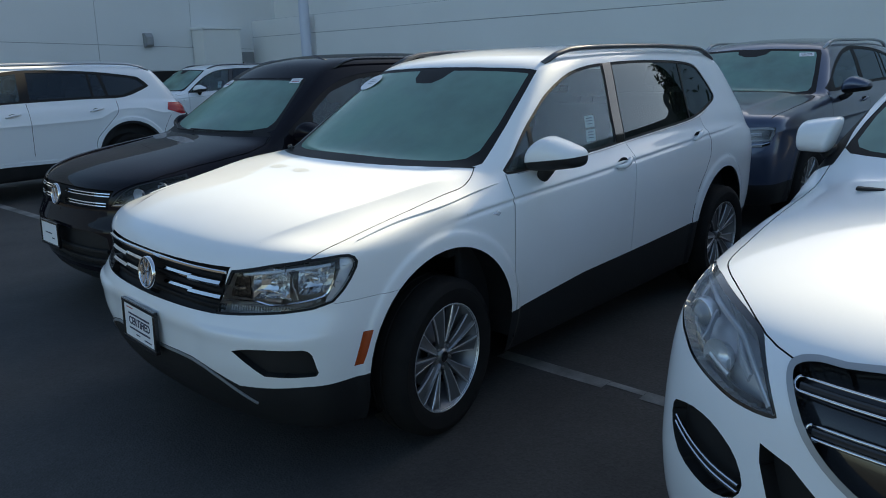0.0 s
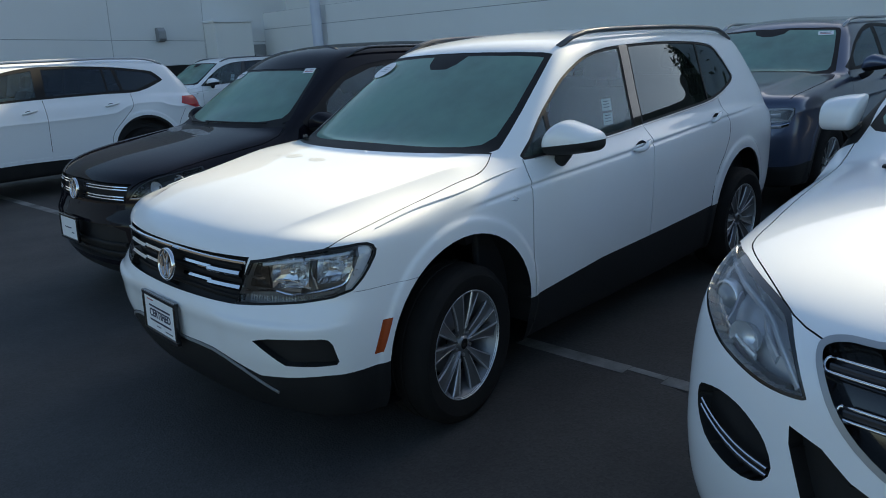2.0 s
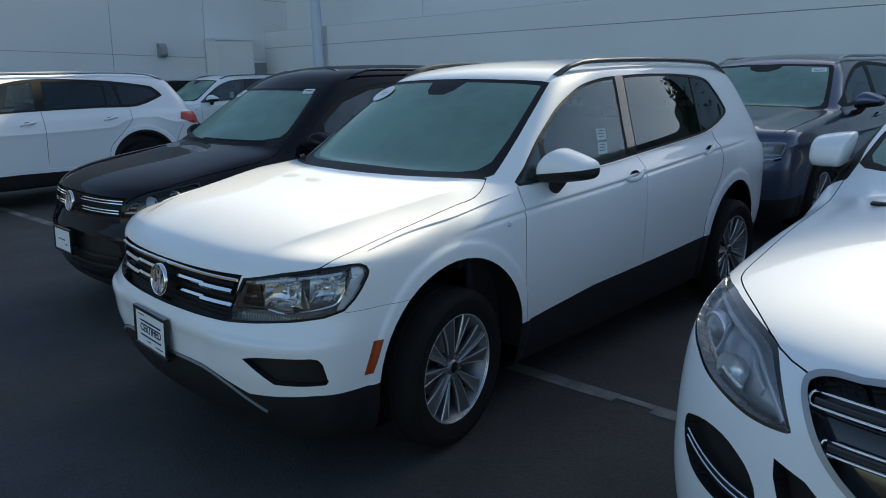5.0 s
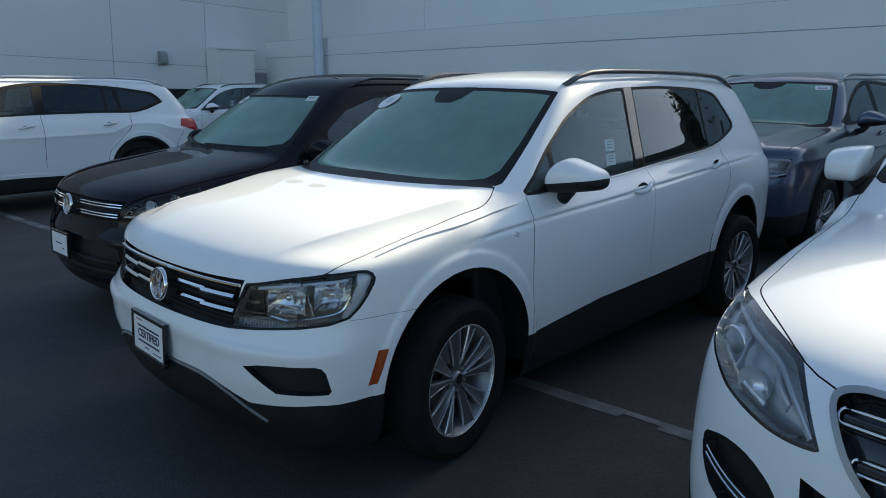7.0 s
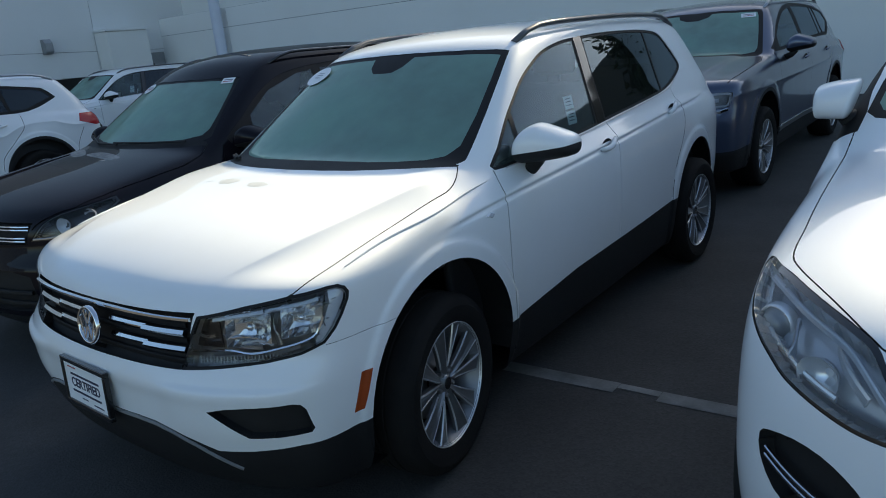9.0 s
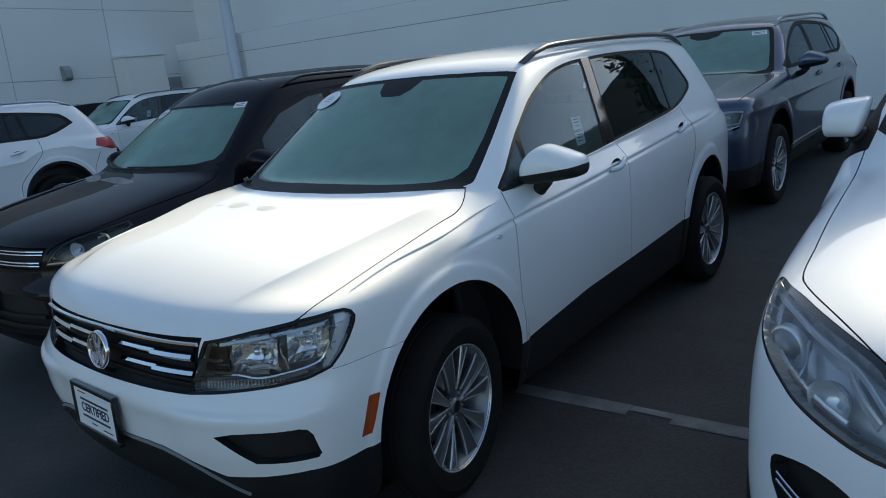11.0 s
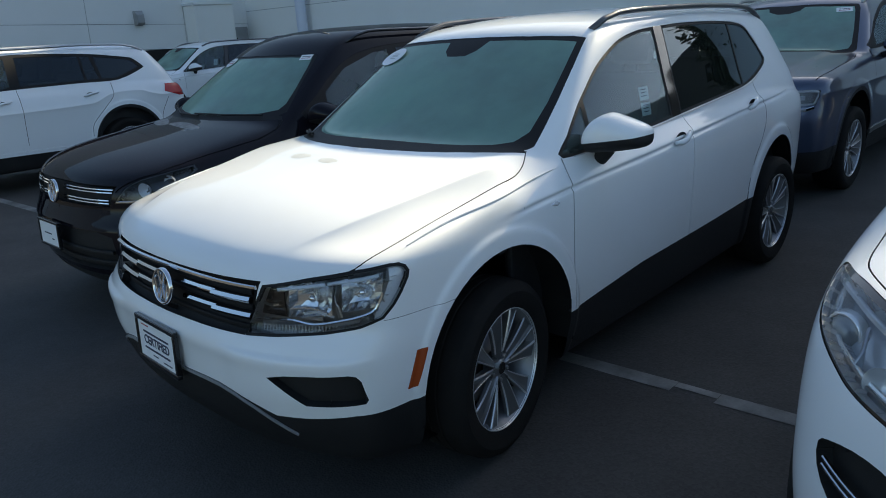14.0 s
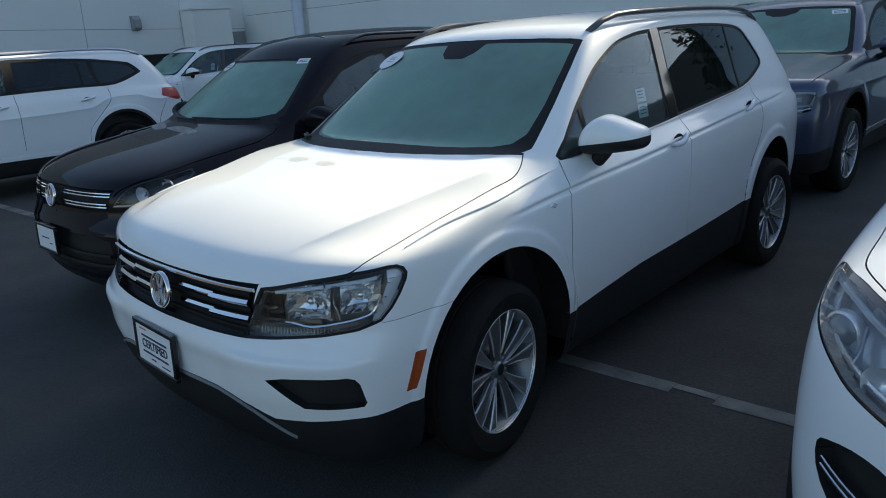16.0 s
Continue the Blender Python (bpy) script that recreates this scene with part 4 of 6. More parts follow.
def compact_dent(x, z):
    """The bumper's ledge and the hollow round the fog lamps."""
    ledge = 0.5 - 0.5 * np.tanh((z - 0.646) / 0.006)
    return 0.03 * ramp_up(0.628 - z, 0.004) * between(x, 0.40, 1.2, 0.08) * between(z, 0.44, 0.9, 0.03) - 0.016 * ledge * between(z, 0.47, 0.9, 0.05) * between(x, 0.42, 0.86, 0.06) - 0.006 * between(z, 0.60, 0.675, 0.02)


def compact_rib(x, y):
    on = 0.5 * (np.tanh((y - 0.3) / 0.1) - np.tanh((y - 1.6) / 0.1))
    return on * (0.012 - 0.036 * (1 - np.exp(-ramp_up(x - hood_line(y), 0.004) / 0.055)))


COMPACT.dent = compact_dent
COMPACT.crease, COMPACT.rib, COMPACT.cap0, COMPACT.cap1, COMPACT.axis = compact_crease, compact_rib, 0.95, 3.9, 0.70


def white_compact(at):
    S = COMPACT
    car = thing("suv", "white compact SUV with chrome grille bars, parked on dark asphalt", "car", "parked cars", at=at)
    sh = Shell(S, 270, 250, 90)
    hood_edge = [(0.0, 1.012), (0.2, 1.024), (0.35, 1.052), (0.469, 1.092), (0.58, 1.148), (0.672, 1.209), (0.741, 1.277)]
    sh.sharpen([(q, crease_low(q)) for q in np.linspace(1.04, 4.3, 26)], SIDE, (-0.030, -0.020, -0.013, -0.006, 0.0, 0.005))
    sh.sharpen([(q, crease_high(q)) for q in np.linspace(0.22, 1.40, 26)], SIDE, (-0.020, -0.013, -0.006, 0.0, 0.005))
    sh.sharpen([(q, 0.646) for q in np.linspace(0.36, 0.90, 8)], FRONT, (-0.020, -0.013, -0.007, -0.003, 0.001, 0.005, 0.009, 0.015))
    sh.sharpen([(hood_line(q), q) for q in np.linspace(0.24, 1.05, 20)], TOP, (-0.014, -0.007, -0.002, 0.003, 0.008, 0.015, 0.024))
    for yc in (0.90, 3.70):
        sh.sharpen([(yc + 0.49 * math.cos(a), 0.42 + 0.49 * math.sin(a)) for a in np.linspace(0.0, math.pi, 30)], SIDE, (-0.018, -0.009, 0.0, 0.009, 0.018))
    # openings
    sh.mark(disc_arch(0.90, 0.42, 0.425, 1.06), SIDE, "cut")
    sh.mark(disc_arch(3.70, 0.42, 0.425), SIDE, "cut")
    # windshield with its dark border
    shield = [(-0.01, 1.035), (0.2, 1.047), (0.35, 1.075), (0.469, 1.115), (0.58, 1.17), (0.66, 1.225), (0.72, 1.275), (0.742, 1.335), (0.722, 1.45), (0.697, 1.577), (0.649, 1.784), (0.608, 1.941), (0.5, 1.905), (0.343, 1.868), (0.17, 1.846), (-0.01, 1.838)]
    sh.mark(shield, TOP, "border")
    glass = [(-0.02, 1.14), (0.2, 1.15), (0.35, 1.172), (0.469, 1.208), (0.58, 1.262), (0.65, 1.318), (0.680, 1.39), (0.662, 1.55), (0.62, 1.755), (0.587, 1.895), (0.5, 1.872), (0.343, 1.838), (0.17, 1.817), (-0.02, 1.808)]
    sh.mark(glass, TOP, "shield", ("border",))
    sh.mark([(-0.03, 1.86), (0.15, 1.86), (0.105, 1.745), (0.06, 1.705), (-0.03, 1.70)], TOP, "border", ("shield",))
    sh.mark([(-0.01, 1.0)] + hood_edge + [(0.738, 1.292), (0.70, 1.275), (0.58, 1.19), (0.35, 1.09), (-0.01, 1.05)], TOP, "cowl", ("paint",))
    # side windows
    dlo = smooth_poly([(1.392, 1.082), (1.47, 1.160), (1.61, 1.260), (1.73, 1.333), (1.86, 1.408), (2.00, 1.468), (2.16, 1.520), (2.36, 1.552), (2.56, 1.563), (2.86, 1.570), (3.21, 1.566), (3.54, 1.550), (3.72, 1.520), (3.79, 1.455), (3.85, 1.365), (3.86, 1.300), (3.72, 1.252), (3.40, 1.192), (2.98, 1.163), (2.54, 1.137), (2.2, 1.115), (1.8, 1.098)], 3)
    sh.mark(dlo, SIDE, "trim")
    sh.mark(inset(dlo, 0.013), SIDE, "pane", ("trim",))
    sh.line([(2.395, 1.08), (2.42, 1.16), (2.485, 1.335), (2.565, 1.55), (2.585, 1.60)], SIDE, 0.105, "trim", ("pane",))
    sh.line([(2.395, 1.08), (2.42, 1.16), (2.485, 1.335), (2.565, 1.55), (2.585, 1.60)], SIDE, 0.080, "pillar", ("trim",))
    for ln, wd in (([(3.30, 1.10), (3.33, 1.18), (3.37, 1.29), (3.46, 1.53), (3.49, 1.60)], 0.016), ([(1.59, 1.05), (1.62, 1.16), (1.68, 1.34)], 0.026)):
        sh.line(ln, SIDE, wd, "trim", ("pane",))
    for tag, lo, hi in (("glass_corner", 0.0, 1.655), ("glass_front", 1.655, 2.485), ("glass_rear", 2.485, 3.387), ("glass_quarter", 3.387, 9.0)):
        sh.retag(tag, lambda m, n, lo=lo, hi=hi: (m[:, 1] - 0.375 * (m[:, 2] - 1.335) >= lo) & (m[:, 1] - 0.375 * (m[:, 2] - 1.335) < hi), ("pane",))
    # lamps, grille, bumper openings
    lamp = [(0.503, 0.862), (0.56, 0.872), (0.675, 0.895), (0.82, 0.916), (0.925, 0.925), (0.955, 0.923), (0.975, 0.912), (0.985, 0.893), (0.982, 0.872), (0.962, 0.83), (0.94, 0.795), (0.905, 0.758), (0.833, 0.736), (0.722, 0.719), (0.543, 0.70), (0.425, 0.690), (0.43, 0.73)]
    sh.mark(lamp, QUARTER, "lamp_rim")
    sh.mark(inset(lamp, 0.009), QUARTER, "lamp", ("lamp_rim",))
    sh.mark([(0.925, 0.94), (0.934, 0.88), (0.915, 0.825), (0.885, 0.775), (0.87, 0.74), (1.0, 0.74), (1.02, 0.94)], QUARTER, "lamp_edge", ("lamp",))
    sh.mark([(-0.01, 0.862), (0.2, 0.864), (0.35, 0.867), (0.53, 0.872), (0.48, 0.69), (0.34, 0.687), (0.09, 0.683), (-0.01, 0.682)], FRONT, "grille", ("paint", "lamp_rim"))
    sh.mark([(0.591, 0.572), (0.66, 0.588), (0.732, 0.594), (0.845, 0.597), (0.860, 0.590), (0.868, 0.570), (0.874, 0.500), (0.868, 0.487), (0.80, 0.484), (0.712, 0.482)], FRONT, "fog")
    low_edge = [(-0.01, 0.492), (0.115, 0.493), (0.25, 0.497), (0.338, 0.494), (0.42, 0.478), (0.50, 0.452), (0.585, 0.42), (0.706, 0.429), (0.84, 0.445), (0.93, 0.44)]
    sh.mark(low_edge + [(0.96, 0.1), (-0.01, 0.1)], ANYF, "valance")
    sh.line([(-0.01, 0.485), (0.115, 0.486), (0.25, 0.489), (0.34, 0.485), (0.42, 0.468), (0.50, 0.435), (0.585, 0.385), (0.64, 0.35)], FRONT, 0.010, "lip", ("valance",))
    sh.mark([(1.2, 0.1), (1.2, 0.447), (1.39, 0.447), (1.57, 0.465), (1.94, 0.497), (2.55, 0.512), (3.4, 0.538), (3.4, 0.1)], SIDE, "sill")
    sh.mark([(0.427, 0.617), (0.466, 0.617), (0.418, 0.490), (0.382, 0.490)], SIDE, "marker")
    # panels and their joints
    seam_hood = [(0.775, 0.225), (0.80, 0.265), (0.819, 0.307), (0.828, 0.424), (0.829, 0.555), (0.829, 0.70), (0.832, 0.843), (0.832, 1.0), (0.819, 1.109), (0.783, 1.205), (0.741, 1.277)]
    sh.line(smooth_poly(seam_hood, 3, False), TOP, 0.0042)
    door = [(1.36, 0.44), (1.352, 0.56), (1.349, 0.7), (1.349, 0.86), (1.355, 0.97), (1.366, 1.03), (1.385, 1.085)]
    mid = [(2.43, 0.5), (2.44, 0.75), (2.455, 0.98), (2.472, 1.06), (2.45, 1.14)]
    back = [(3.22, 0.53), (3.235, 0.62), (3.30, 0.76), (3.40, 0.87), (3.475, 1.0), (3.485, 1.21)]
    for ln in (door, mid, back):
        sh.line(smooth_poly(ln, 3, False), SIDE, 0.006)
    sh.line([(0.905, 0.752), (1.0, 0.748), (1.06, 0.744), (1.13, 0.742)], QUARTER, 0.0014)
    sh.mark(seam_hood + [(0.6, 1.17), (0.4, 1.07), (-0.01, 1.0), (-0.01, -0.2), (0.4, -0.1), (0.7, 0.1)], TOP, "hood")
    sh.mark([(-0.1, 0.2), (0.62, 0.2), (0.62, 0.742), (-0.1, 0.742)], ANY, "bumper")
    sh.mark(door + [(2.45, 1.14)] + mid[::-1], SIDE, "door_front")
    sh.mark(mid + [(3.485, 1.21)] + back[::-1], SIDE, "door_rear")
    sh.retag("hood", lambda m, n: (m[:, 1] < 0.35) & (m[:, 2] > 0.84) & (m[:, 0] < 0.82))
    sh.retag("under", lambda m, n: (m[:, 2] < 0.42) & (n[:, 2] < -0.3), ("paint", "bumper", "sill", "valance"))
    skin("body", sh, ["paint"], WHITE, car, both=True, label="white painted body shell")
    skin("hood", sh, ["hood"], WHITE, car, both=True)
    skin("front_bumper", sh, ["bumper"], WHITE, car, both=True)
    skin("underbody", sh, ["under"], PLASTIC, car, both=True)
    skin("lower_bumper", sh, ["valance"], PLASTIC, car, both=True, label="black plastic lower bumper")
    skin("bumper_lip", sh, ["lip"], LIP, car, offset=0.006, skirt=0.012, both=True, label="satin silver bumper lip")
    skin("grille", sh, ["grille"], SEAL, car, offset=-0.035, skirt=-0.035, both=True, label="black grille with chrome bars")
    joints(sh, car)
    # the small raised silver quad on the fender behind the front wheel
    for sx in (1, -1):
        bm = bmesh.new()
        lo = [flank(S, q, z, 0.001) for q, z in ((1.195, 0.938), (1.235, 0.926), (1.252, 0.938), (1.225, 0.950))]
        mid = sum((q for q in lo), Vector()) / 4
        base = [bm.verts.new((sx * q.x, q.y, q.z)) for q in lo]
        cap = [bm.verts.new((sx * (q.x + 0.004), mid.y + (q.y - mid.y) * 0.85, mid.z + (q.z - mid.z) * 0.8)) for q in lo]
        bm.faces.new(cap)
        for k in range(4):
            bm.faces.new((base[k], base[(k + 1) % 4], cap[(k + 1) % 4], cap[k]))
        bmesh.ops.recalc_face_normals(bm, faces=bm.faces)
        part("fender_quad", bm, LAMPSILVER, car, "small raised silver quad on the fender")
    # the bright strip under the side windows
    belt = curve((1.42, 1.078), (1.8, 1.091), (2.2, 1.108), (2.54, 1.130), (2.98, 1.156), (3.40, 1.184), (3.66, 1.232))
    for sx in (1, -1):
        p = [flank(S, q, belt(q), 0.0015) for q in np.linspace(1.46, 3.64, 36)]
        part("belt_strip", tube([(sx * q.x, q.y, q.z) for q in p], 0.0030, 8), SATIN, car, "thin silver strip under the windows", smooth=True)
    # the pressed ridge along the fender below the hood's edge
    way = np.linspace(0.44, 1.335, 34)
    for sx in (1, -1):
        p = [flank(S, q, crease_high(q) - 0.003, 0.0022) for q in way]
        p = [sum((p[min(max(k + o, 0), 33)] for o in range(-3, 4)), Vector()) / 7 for k in range(34)]
        part("fender_ridge", tube([(sx * q.x, q.y, q.z) for q in p], [0.0058 * min(1, 0.2 + 5 * min(k, 33 - k) / 33) for k in range(34)], 10), WHITE, car, smooth=True)
    skin("windshield_border", sh, ["border", "cowl"], SEAL, car, offset=-0.002, skirt=0.01, both=True)
    skin("windshield", sh, ["shield"], SHIELD, car, offset=-0.002, both=True, label="green tinted windshield", shadow=False)
    for fl in (False, True):
        for tag, nm in (("door_front", "front_door"), ("door_rear", "rear_door")):
            skin(nm, sh, [tag], WHITE, car, skirt=0.012, flip=fl)
        skin("window_trim", sh, ["trim"], SEAL, car, offset=-0.003, skirt=0.012, flip=fl)
        skin("window_pillar", sh, ["pillar"], PILLAR, car, offset=-0.001, skirt=0.006, flip=fl, label="glossy black pillar between the windows")
        for tag, m in (("glass_front", SIDEGLASS), ("glass_corner", SIDEGLASS), ("glass_rear", PRIVACY), ("glass_quarter", PRIVACY)):
            skin("side_window", sh, [tag], m, car, offset=-0.006, flip=fl, shadow=False)
        skin("side_sill", sh, ["sill"], PLASTIC, car, skirt=0.02, flip=fl, label="black plastic sill")
        skin("side_marker", sh, ["marker"], AMBER, car, offset=0.003, skirt=0.008, flip=fl, label="amber side marker")
        skin("fog_recess", sh, ["fog"], PLASTIC, car, offset=-0.03, skirt=-0.03, flip=fl, label="black textured fog lamp panel")
        hl = skin("headlight", sh, ["lamp", "lamp_edge"], LAMPDARK, car, offset=-0.06, skirt=-0.06, flip=fl, label="clear headlight with silver reflectors")
        skin("headlight_rim", sh, ["lamp_rim"], SEAL, hl, offset=-0.001, skirt=0.012, flip=fl)
        skin("headlight_lens", sh, ["lamp", "lamp_edge"], CLEAR, hl, offset=-0.004, flip=fl, shadow=False)
        skin("lamp_side", sh, ["lamp_edge"], LAMPSIDE, hl, offset=-0.014, skirt=0.03, flip=fl, label="silver outer edge of the headlight")
        sx = -1 if fl else 1
        def fl_pt(u, z, proud):
            q = qpoint(S, u, z, proud)
            return Vector((q.x * sx, q.y, q.z))
        for u0, u1, z0, z1 in ((0.590, 0.745, 0.768, 0.884), (0.778, 0.912, 0.792, 0.902)):
            bm = bmesh.new()
            nu, nz = 7, 5
            grid = []
            for a in range(nu + 1):
                row = []
                for b in range(nz + 1):
                    s, t = a / nu, b / nz
                    deep = -0.016 - 0.042 * (1 - (2 * s - 1) ** 2) * (1 - (2 * t - 1) ** 2) ** 0.5
                    row.append(bm.verts.new(fl_pt(u0 + (u1 - u0) * (s + 0.06 * (t - 0.5)), z0 + (z1 - z0) * t + 0.012 * (s - 0.5), deep)))
                grid.append(row)
            for a in range(nu):
                for b in range(nz):
                    q = (grid[a][b], grid[a + 1][b], grid[a + 1][b + 1], grid[a][b + 1])
                    bm.faces.new(q if sx > 0 else q[::-1])
            part("reflector", bm, LAMPBOWL, hl, "silver faceted reflector")
            u, z = (u0 + u1) / 2, (z0 + z1) / 2
            bm = bmesh.new()
            bmesh.ops.create_uvsphere(bm, u_segments=12, v_segments=8, radius=0.014)
            b2 = part("bulb", bm, CHROME, hl, smooth=True)
            b2.matrix_local = Matrix.Translation(fl_pt(u, z, -0.035))
        bars = (
            ([(0.455, 0.742), (0.53, 0.747), (0.60, 0.751), (0.67, 0.742), (0.76, 0.755), (0.84, 0.770), (0.885, 0.788), (0.912, 0.835)], 0.0045, -0.020, CHROME, "lamp_strip"),
            ([(0.55, 0.850), (0.66, 0.870), (0.80, 0.890), (0.90, 0.899)], 0.006, -0.018, LAMPSIDE, "lamp_strip"),
            ([(0.60, 0.86), (0.575, 0.80), (0.60, 0.765), (0.70, 0.757)], 0.009, -0.035, SATIN, "lamp_panel"),
            ([(0.765, 0.880), (0.755, 0.82), (0.765, 0.765)], 0.008, -0.03, SATIN, "lamp_panel"),
            ([(0.64, 0.775), (0.69, 0.784), (0.745, 0.768)], 0.004, -0.022, LAMPSIDE, "lamp_fin"),
            ([(0.60, 0.790), (0.66, 0.796), (0.72, 0.782)], 0.003, -0.026, CHROME, "lamp_fin"),
            ([(0.455, 0.80), (0.50, 0.80), (0.555, 0.80)], 0.050, -0.045, GLOSSBLACK, "lamp_mask"),
            ([(0.475, 0.795), (0.505, 0.788), (0.54, 0.795)], 0.006, -0.034, CHROME, "lamp_fin"),
            ([(0.47, 0.722), (0.60, 0.731), (0.74, 0.742), (0.83, 0.756)], 0.009, -0.032, LAMPDARK, "indicator"),
        )
        for pts, hh, deep, m, nm in bars:
            p = [fl_pt(u, z, deep) for u, z in smooth_poly(pts, 3, False)]
            part(nm, ribbon(p if sx > 0 else p[::-1], hh, 0.006, lean=0.6 if nm == "lamp_strip" else 0.0), m, hl)
        for u in np.linspace(0.48, 0.80, 27):
            p = [fl_pt(u, 0.7135 + 0.036 * (u - 0.47), -0.022), fl_pt(u, 0.731 + 0.036 * (u - 0.47), -0.022)]
            part("indicator_rib", tube(p, 0.0022, 6), LAMPDARK, hl)
    # grille bars in two steps each side of the badge, and the chrome line above
    line = [surf(S, x, 0.851 + 0.004 * abs(x), 0.001) for x in np.linspace(-0.52, 0.52, 31)]
    part("grille_bar", ribbon(line, 0.0065, 0.012), CHROME, car, "chrome bar along the top of the grille")
    for z in (0.795, 0.741):
        for sx in (-1, 1):
            for x0, x1, dz, hh in ((0.085, 0.30, 0.0, 0.0095), (0.285, 0.485, -0.004, 0.0115)):
                xs = np.linspace(x0, x1, 11)
                p = [surf(S, sx * x, z + dz + 0.012 * abs(x), -0.020 + (0.006 if x0 > 0.2 else 0)) for x in (xs if sx > 0 else xs[::-1])]
                part("grille_bar", ribbon(p, hh, 0.020, lean=0.75), CHROME, car)
    for z in (0.715, 0.768, 0.822):
        p = [surf(S, x, z, -0.032) for x in np.linspace(-0.47, 0.47, 21)]
        part("grille_slat", ribbon(p, 0.010, 0.008), SEAL, car)
    badge(car, (0.0, 0.035, 0.775), 0.069, pose(0, 0, 0, 0, 0, -90) @ pose(0, 0, 0, 0, -8, 0))
    sign_plate(car, (-0.036, -0.014, 0.545), pose(0, 0, 0, -3, 0, -2) @ Matrix.Diagonal((1.03, 1, 1.06, 1)))
    for sx in (1, -1):
        wheel(car, (sx * 0.806, 0.884, 0.352), rim_r=0.239, steer=7.8, flip=sx < 0, spin=14)
        wheel(car, (sx * 0.815, 3.70, 0.352), flip=sx < 0, spin=40)
        for y in (0.905, 3.70):
            wheel_well(car, y, 0.42, 0.47, side=sx, x_out=0.905 if y < 2 else 0.85)
    mirror_pair(car, WHITE, 1.60, 1.160, 0.978, 0.255, 0.172, 0.15, low=0.40, sides=(1,))
    handles(car, S, WHITE, (2.33, 3.30), (1.028, 1.085))
    roof_rails(car, S, curve((2.0, 0.585), (3.0, 0.60), (4.2, 0.56)), 2.02, 4.15, RAIL, 0.045, 0.018)
    wiper(car, S, [(-0.715, 1.290), (-0.62, 1.222), (-0.52, 1.165)])
    wiper(car, S, [(-0.70, 1.262), (-0.62, 1.205), (-0.54, 1.160)])
    cabin_inside(car, 1.06, 1.12, 4.3)
    bm = bmesh.new()
    box(bm, -0.11, 0.11, 1.86, 1.90, 1.42, 1.485, 0.015)
    box(bm, -0.05, 0.05, 1.80, 1.88, 1.47, 1.535, 0.012)
    part("inside_mirror", bm, PLASTIC, car)
    for x, y, rx, ry in ((-0.22, 0.86, 0.065, 0.032), (0.0, 0.84, 0.060, 0.026), (-0.36, 0.86, 0.03, 0.005)):
        ring = [(x + rx * math.cos(a) * (1 + 0.12 * math.sin(3 * a) + 0.06 * math.cos(5 * a)), y + ry * math.sin(a)) for a in np.linspace(0, 2 * math.pi, 22)[:-1]]
        part("smudge", film_patch(S, ring, 0.0006), SMUDGE, car, "dull grey smudge on the hood")
    # stickers on the glass
    p = over(S, -0.558, 1.806, 0.002)
    st = lathe([(0.001, 0.0), (0.076, 0.0)], 28)
    d = part("round_sticker", st, PAPER, car, "round white sticker on the windshield")
    n = Vector(S.normal(np.array([p]))[0])
    d.matrix_local = Matrix.Translation(p) @ n.to_track_quat("X", "Z").to_matrix().to_4x4() @ Matrix.Diagonal((1, 1.5, 1, 1))
    for z, hgt in ((0.025, 0.006), (0.008, 0.010), (-0.012, 0.007)):
        bm = bmesh.new()
        box(bm, 0.0004, 0.001, -0.026, 0.026, z - hgt / 2, z + hgt / 2)
        part("sticker_bar", bm, LIP, d)
    for z0, z1 in ((1.165, 1.225), (1.235, 1.295)):
        bm = bmesh.new()
        q = [flank(S, y, z, -0.011) for y, z in ((2.10 + 0.5 * (z0 - 1.165), z0), (2.19 + 0.5 * (z0 - 1.165), z0), (2.19 + 0.5 * (z1 - 1.165), z1), (2.10 + 0.5 * (z1 - 1.165), z1))]
        bm.faces.new([bm.verts.new(v) for v in q])
        card = part("window_sticker", bm, PAPER, car, "white paper sticker on the window")
        for k in (0.3, 0.55, 0.78):
            bm = bmesh.new()
            zz = z0 + (z1 - z0) * k
            yy = 2.115 + 0.5 * (zz - 1.165)
            bm.faces.new([bm.verts.new(flank(S, y, z, -0.0104)) for y, z in ((yy, zz - 0.002), (yy + 0.055, zz - 0.002), (yy + 0.056, zz + 0.002), (yy + 0.001, zz + 0.002))])
            part("sticker_bar", bm, INK, card)
    return car



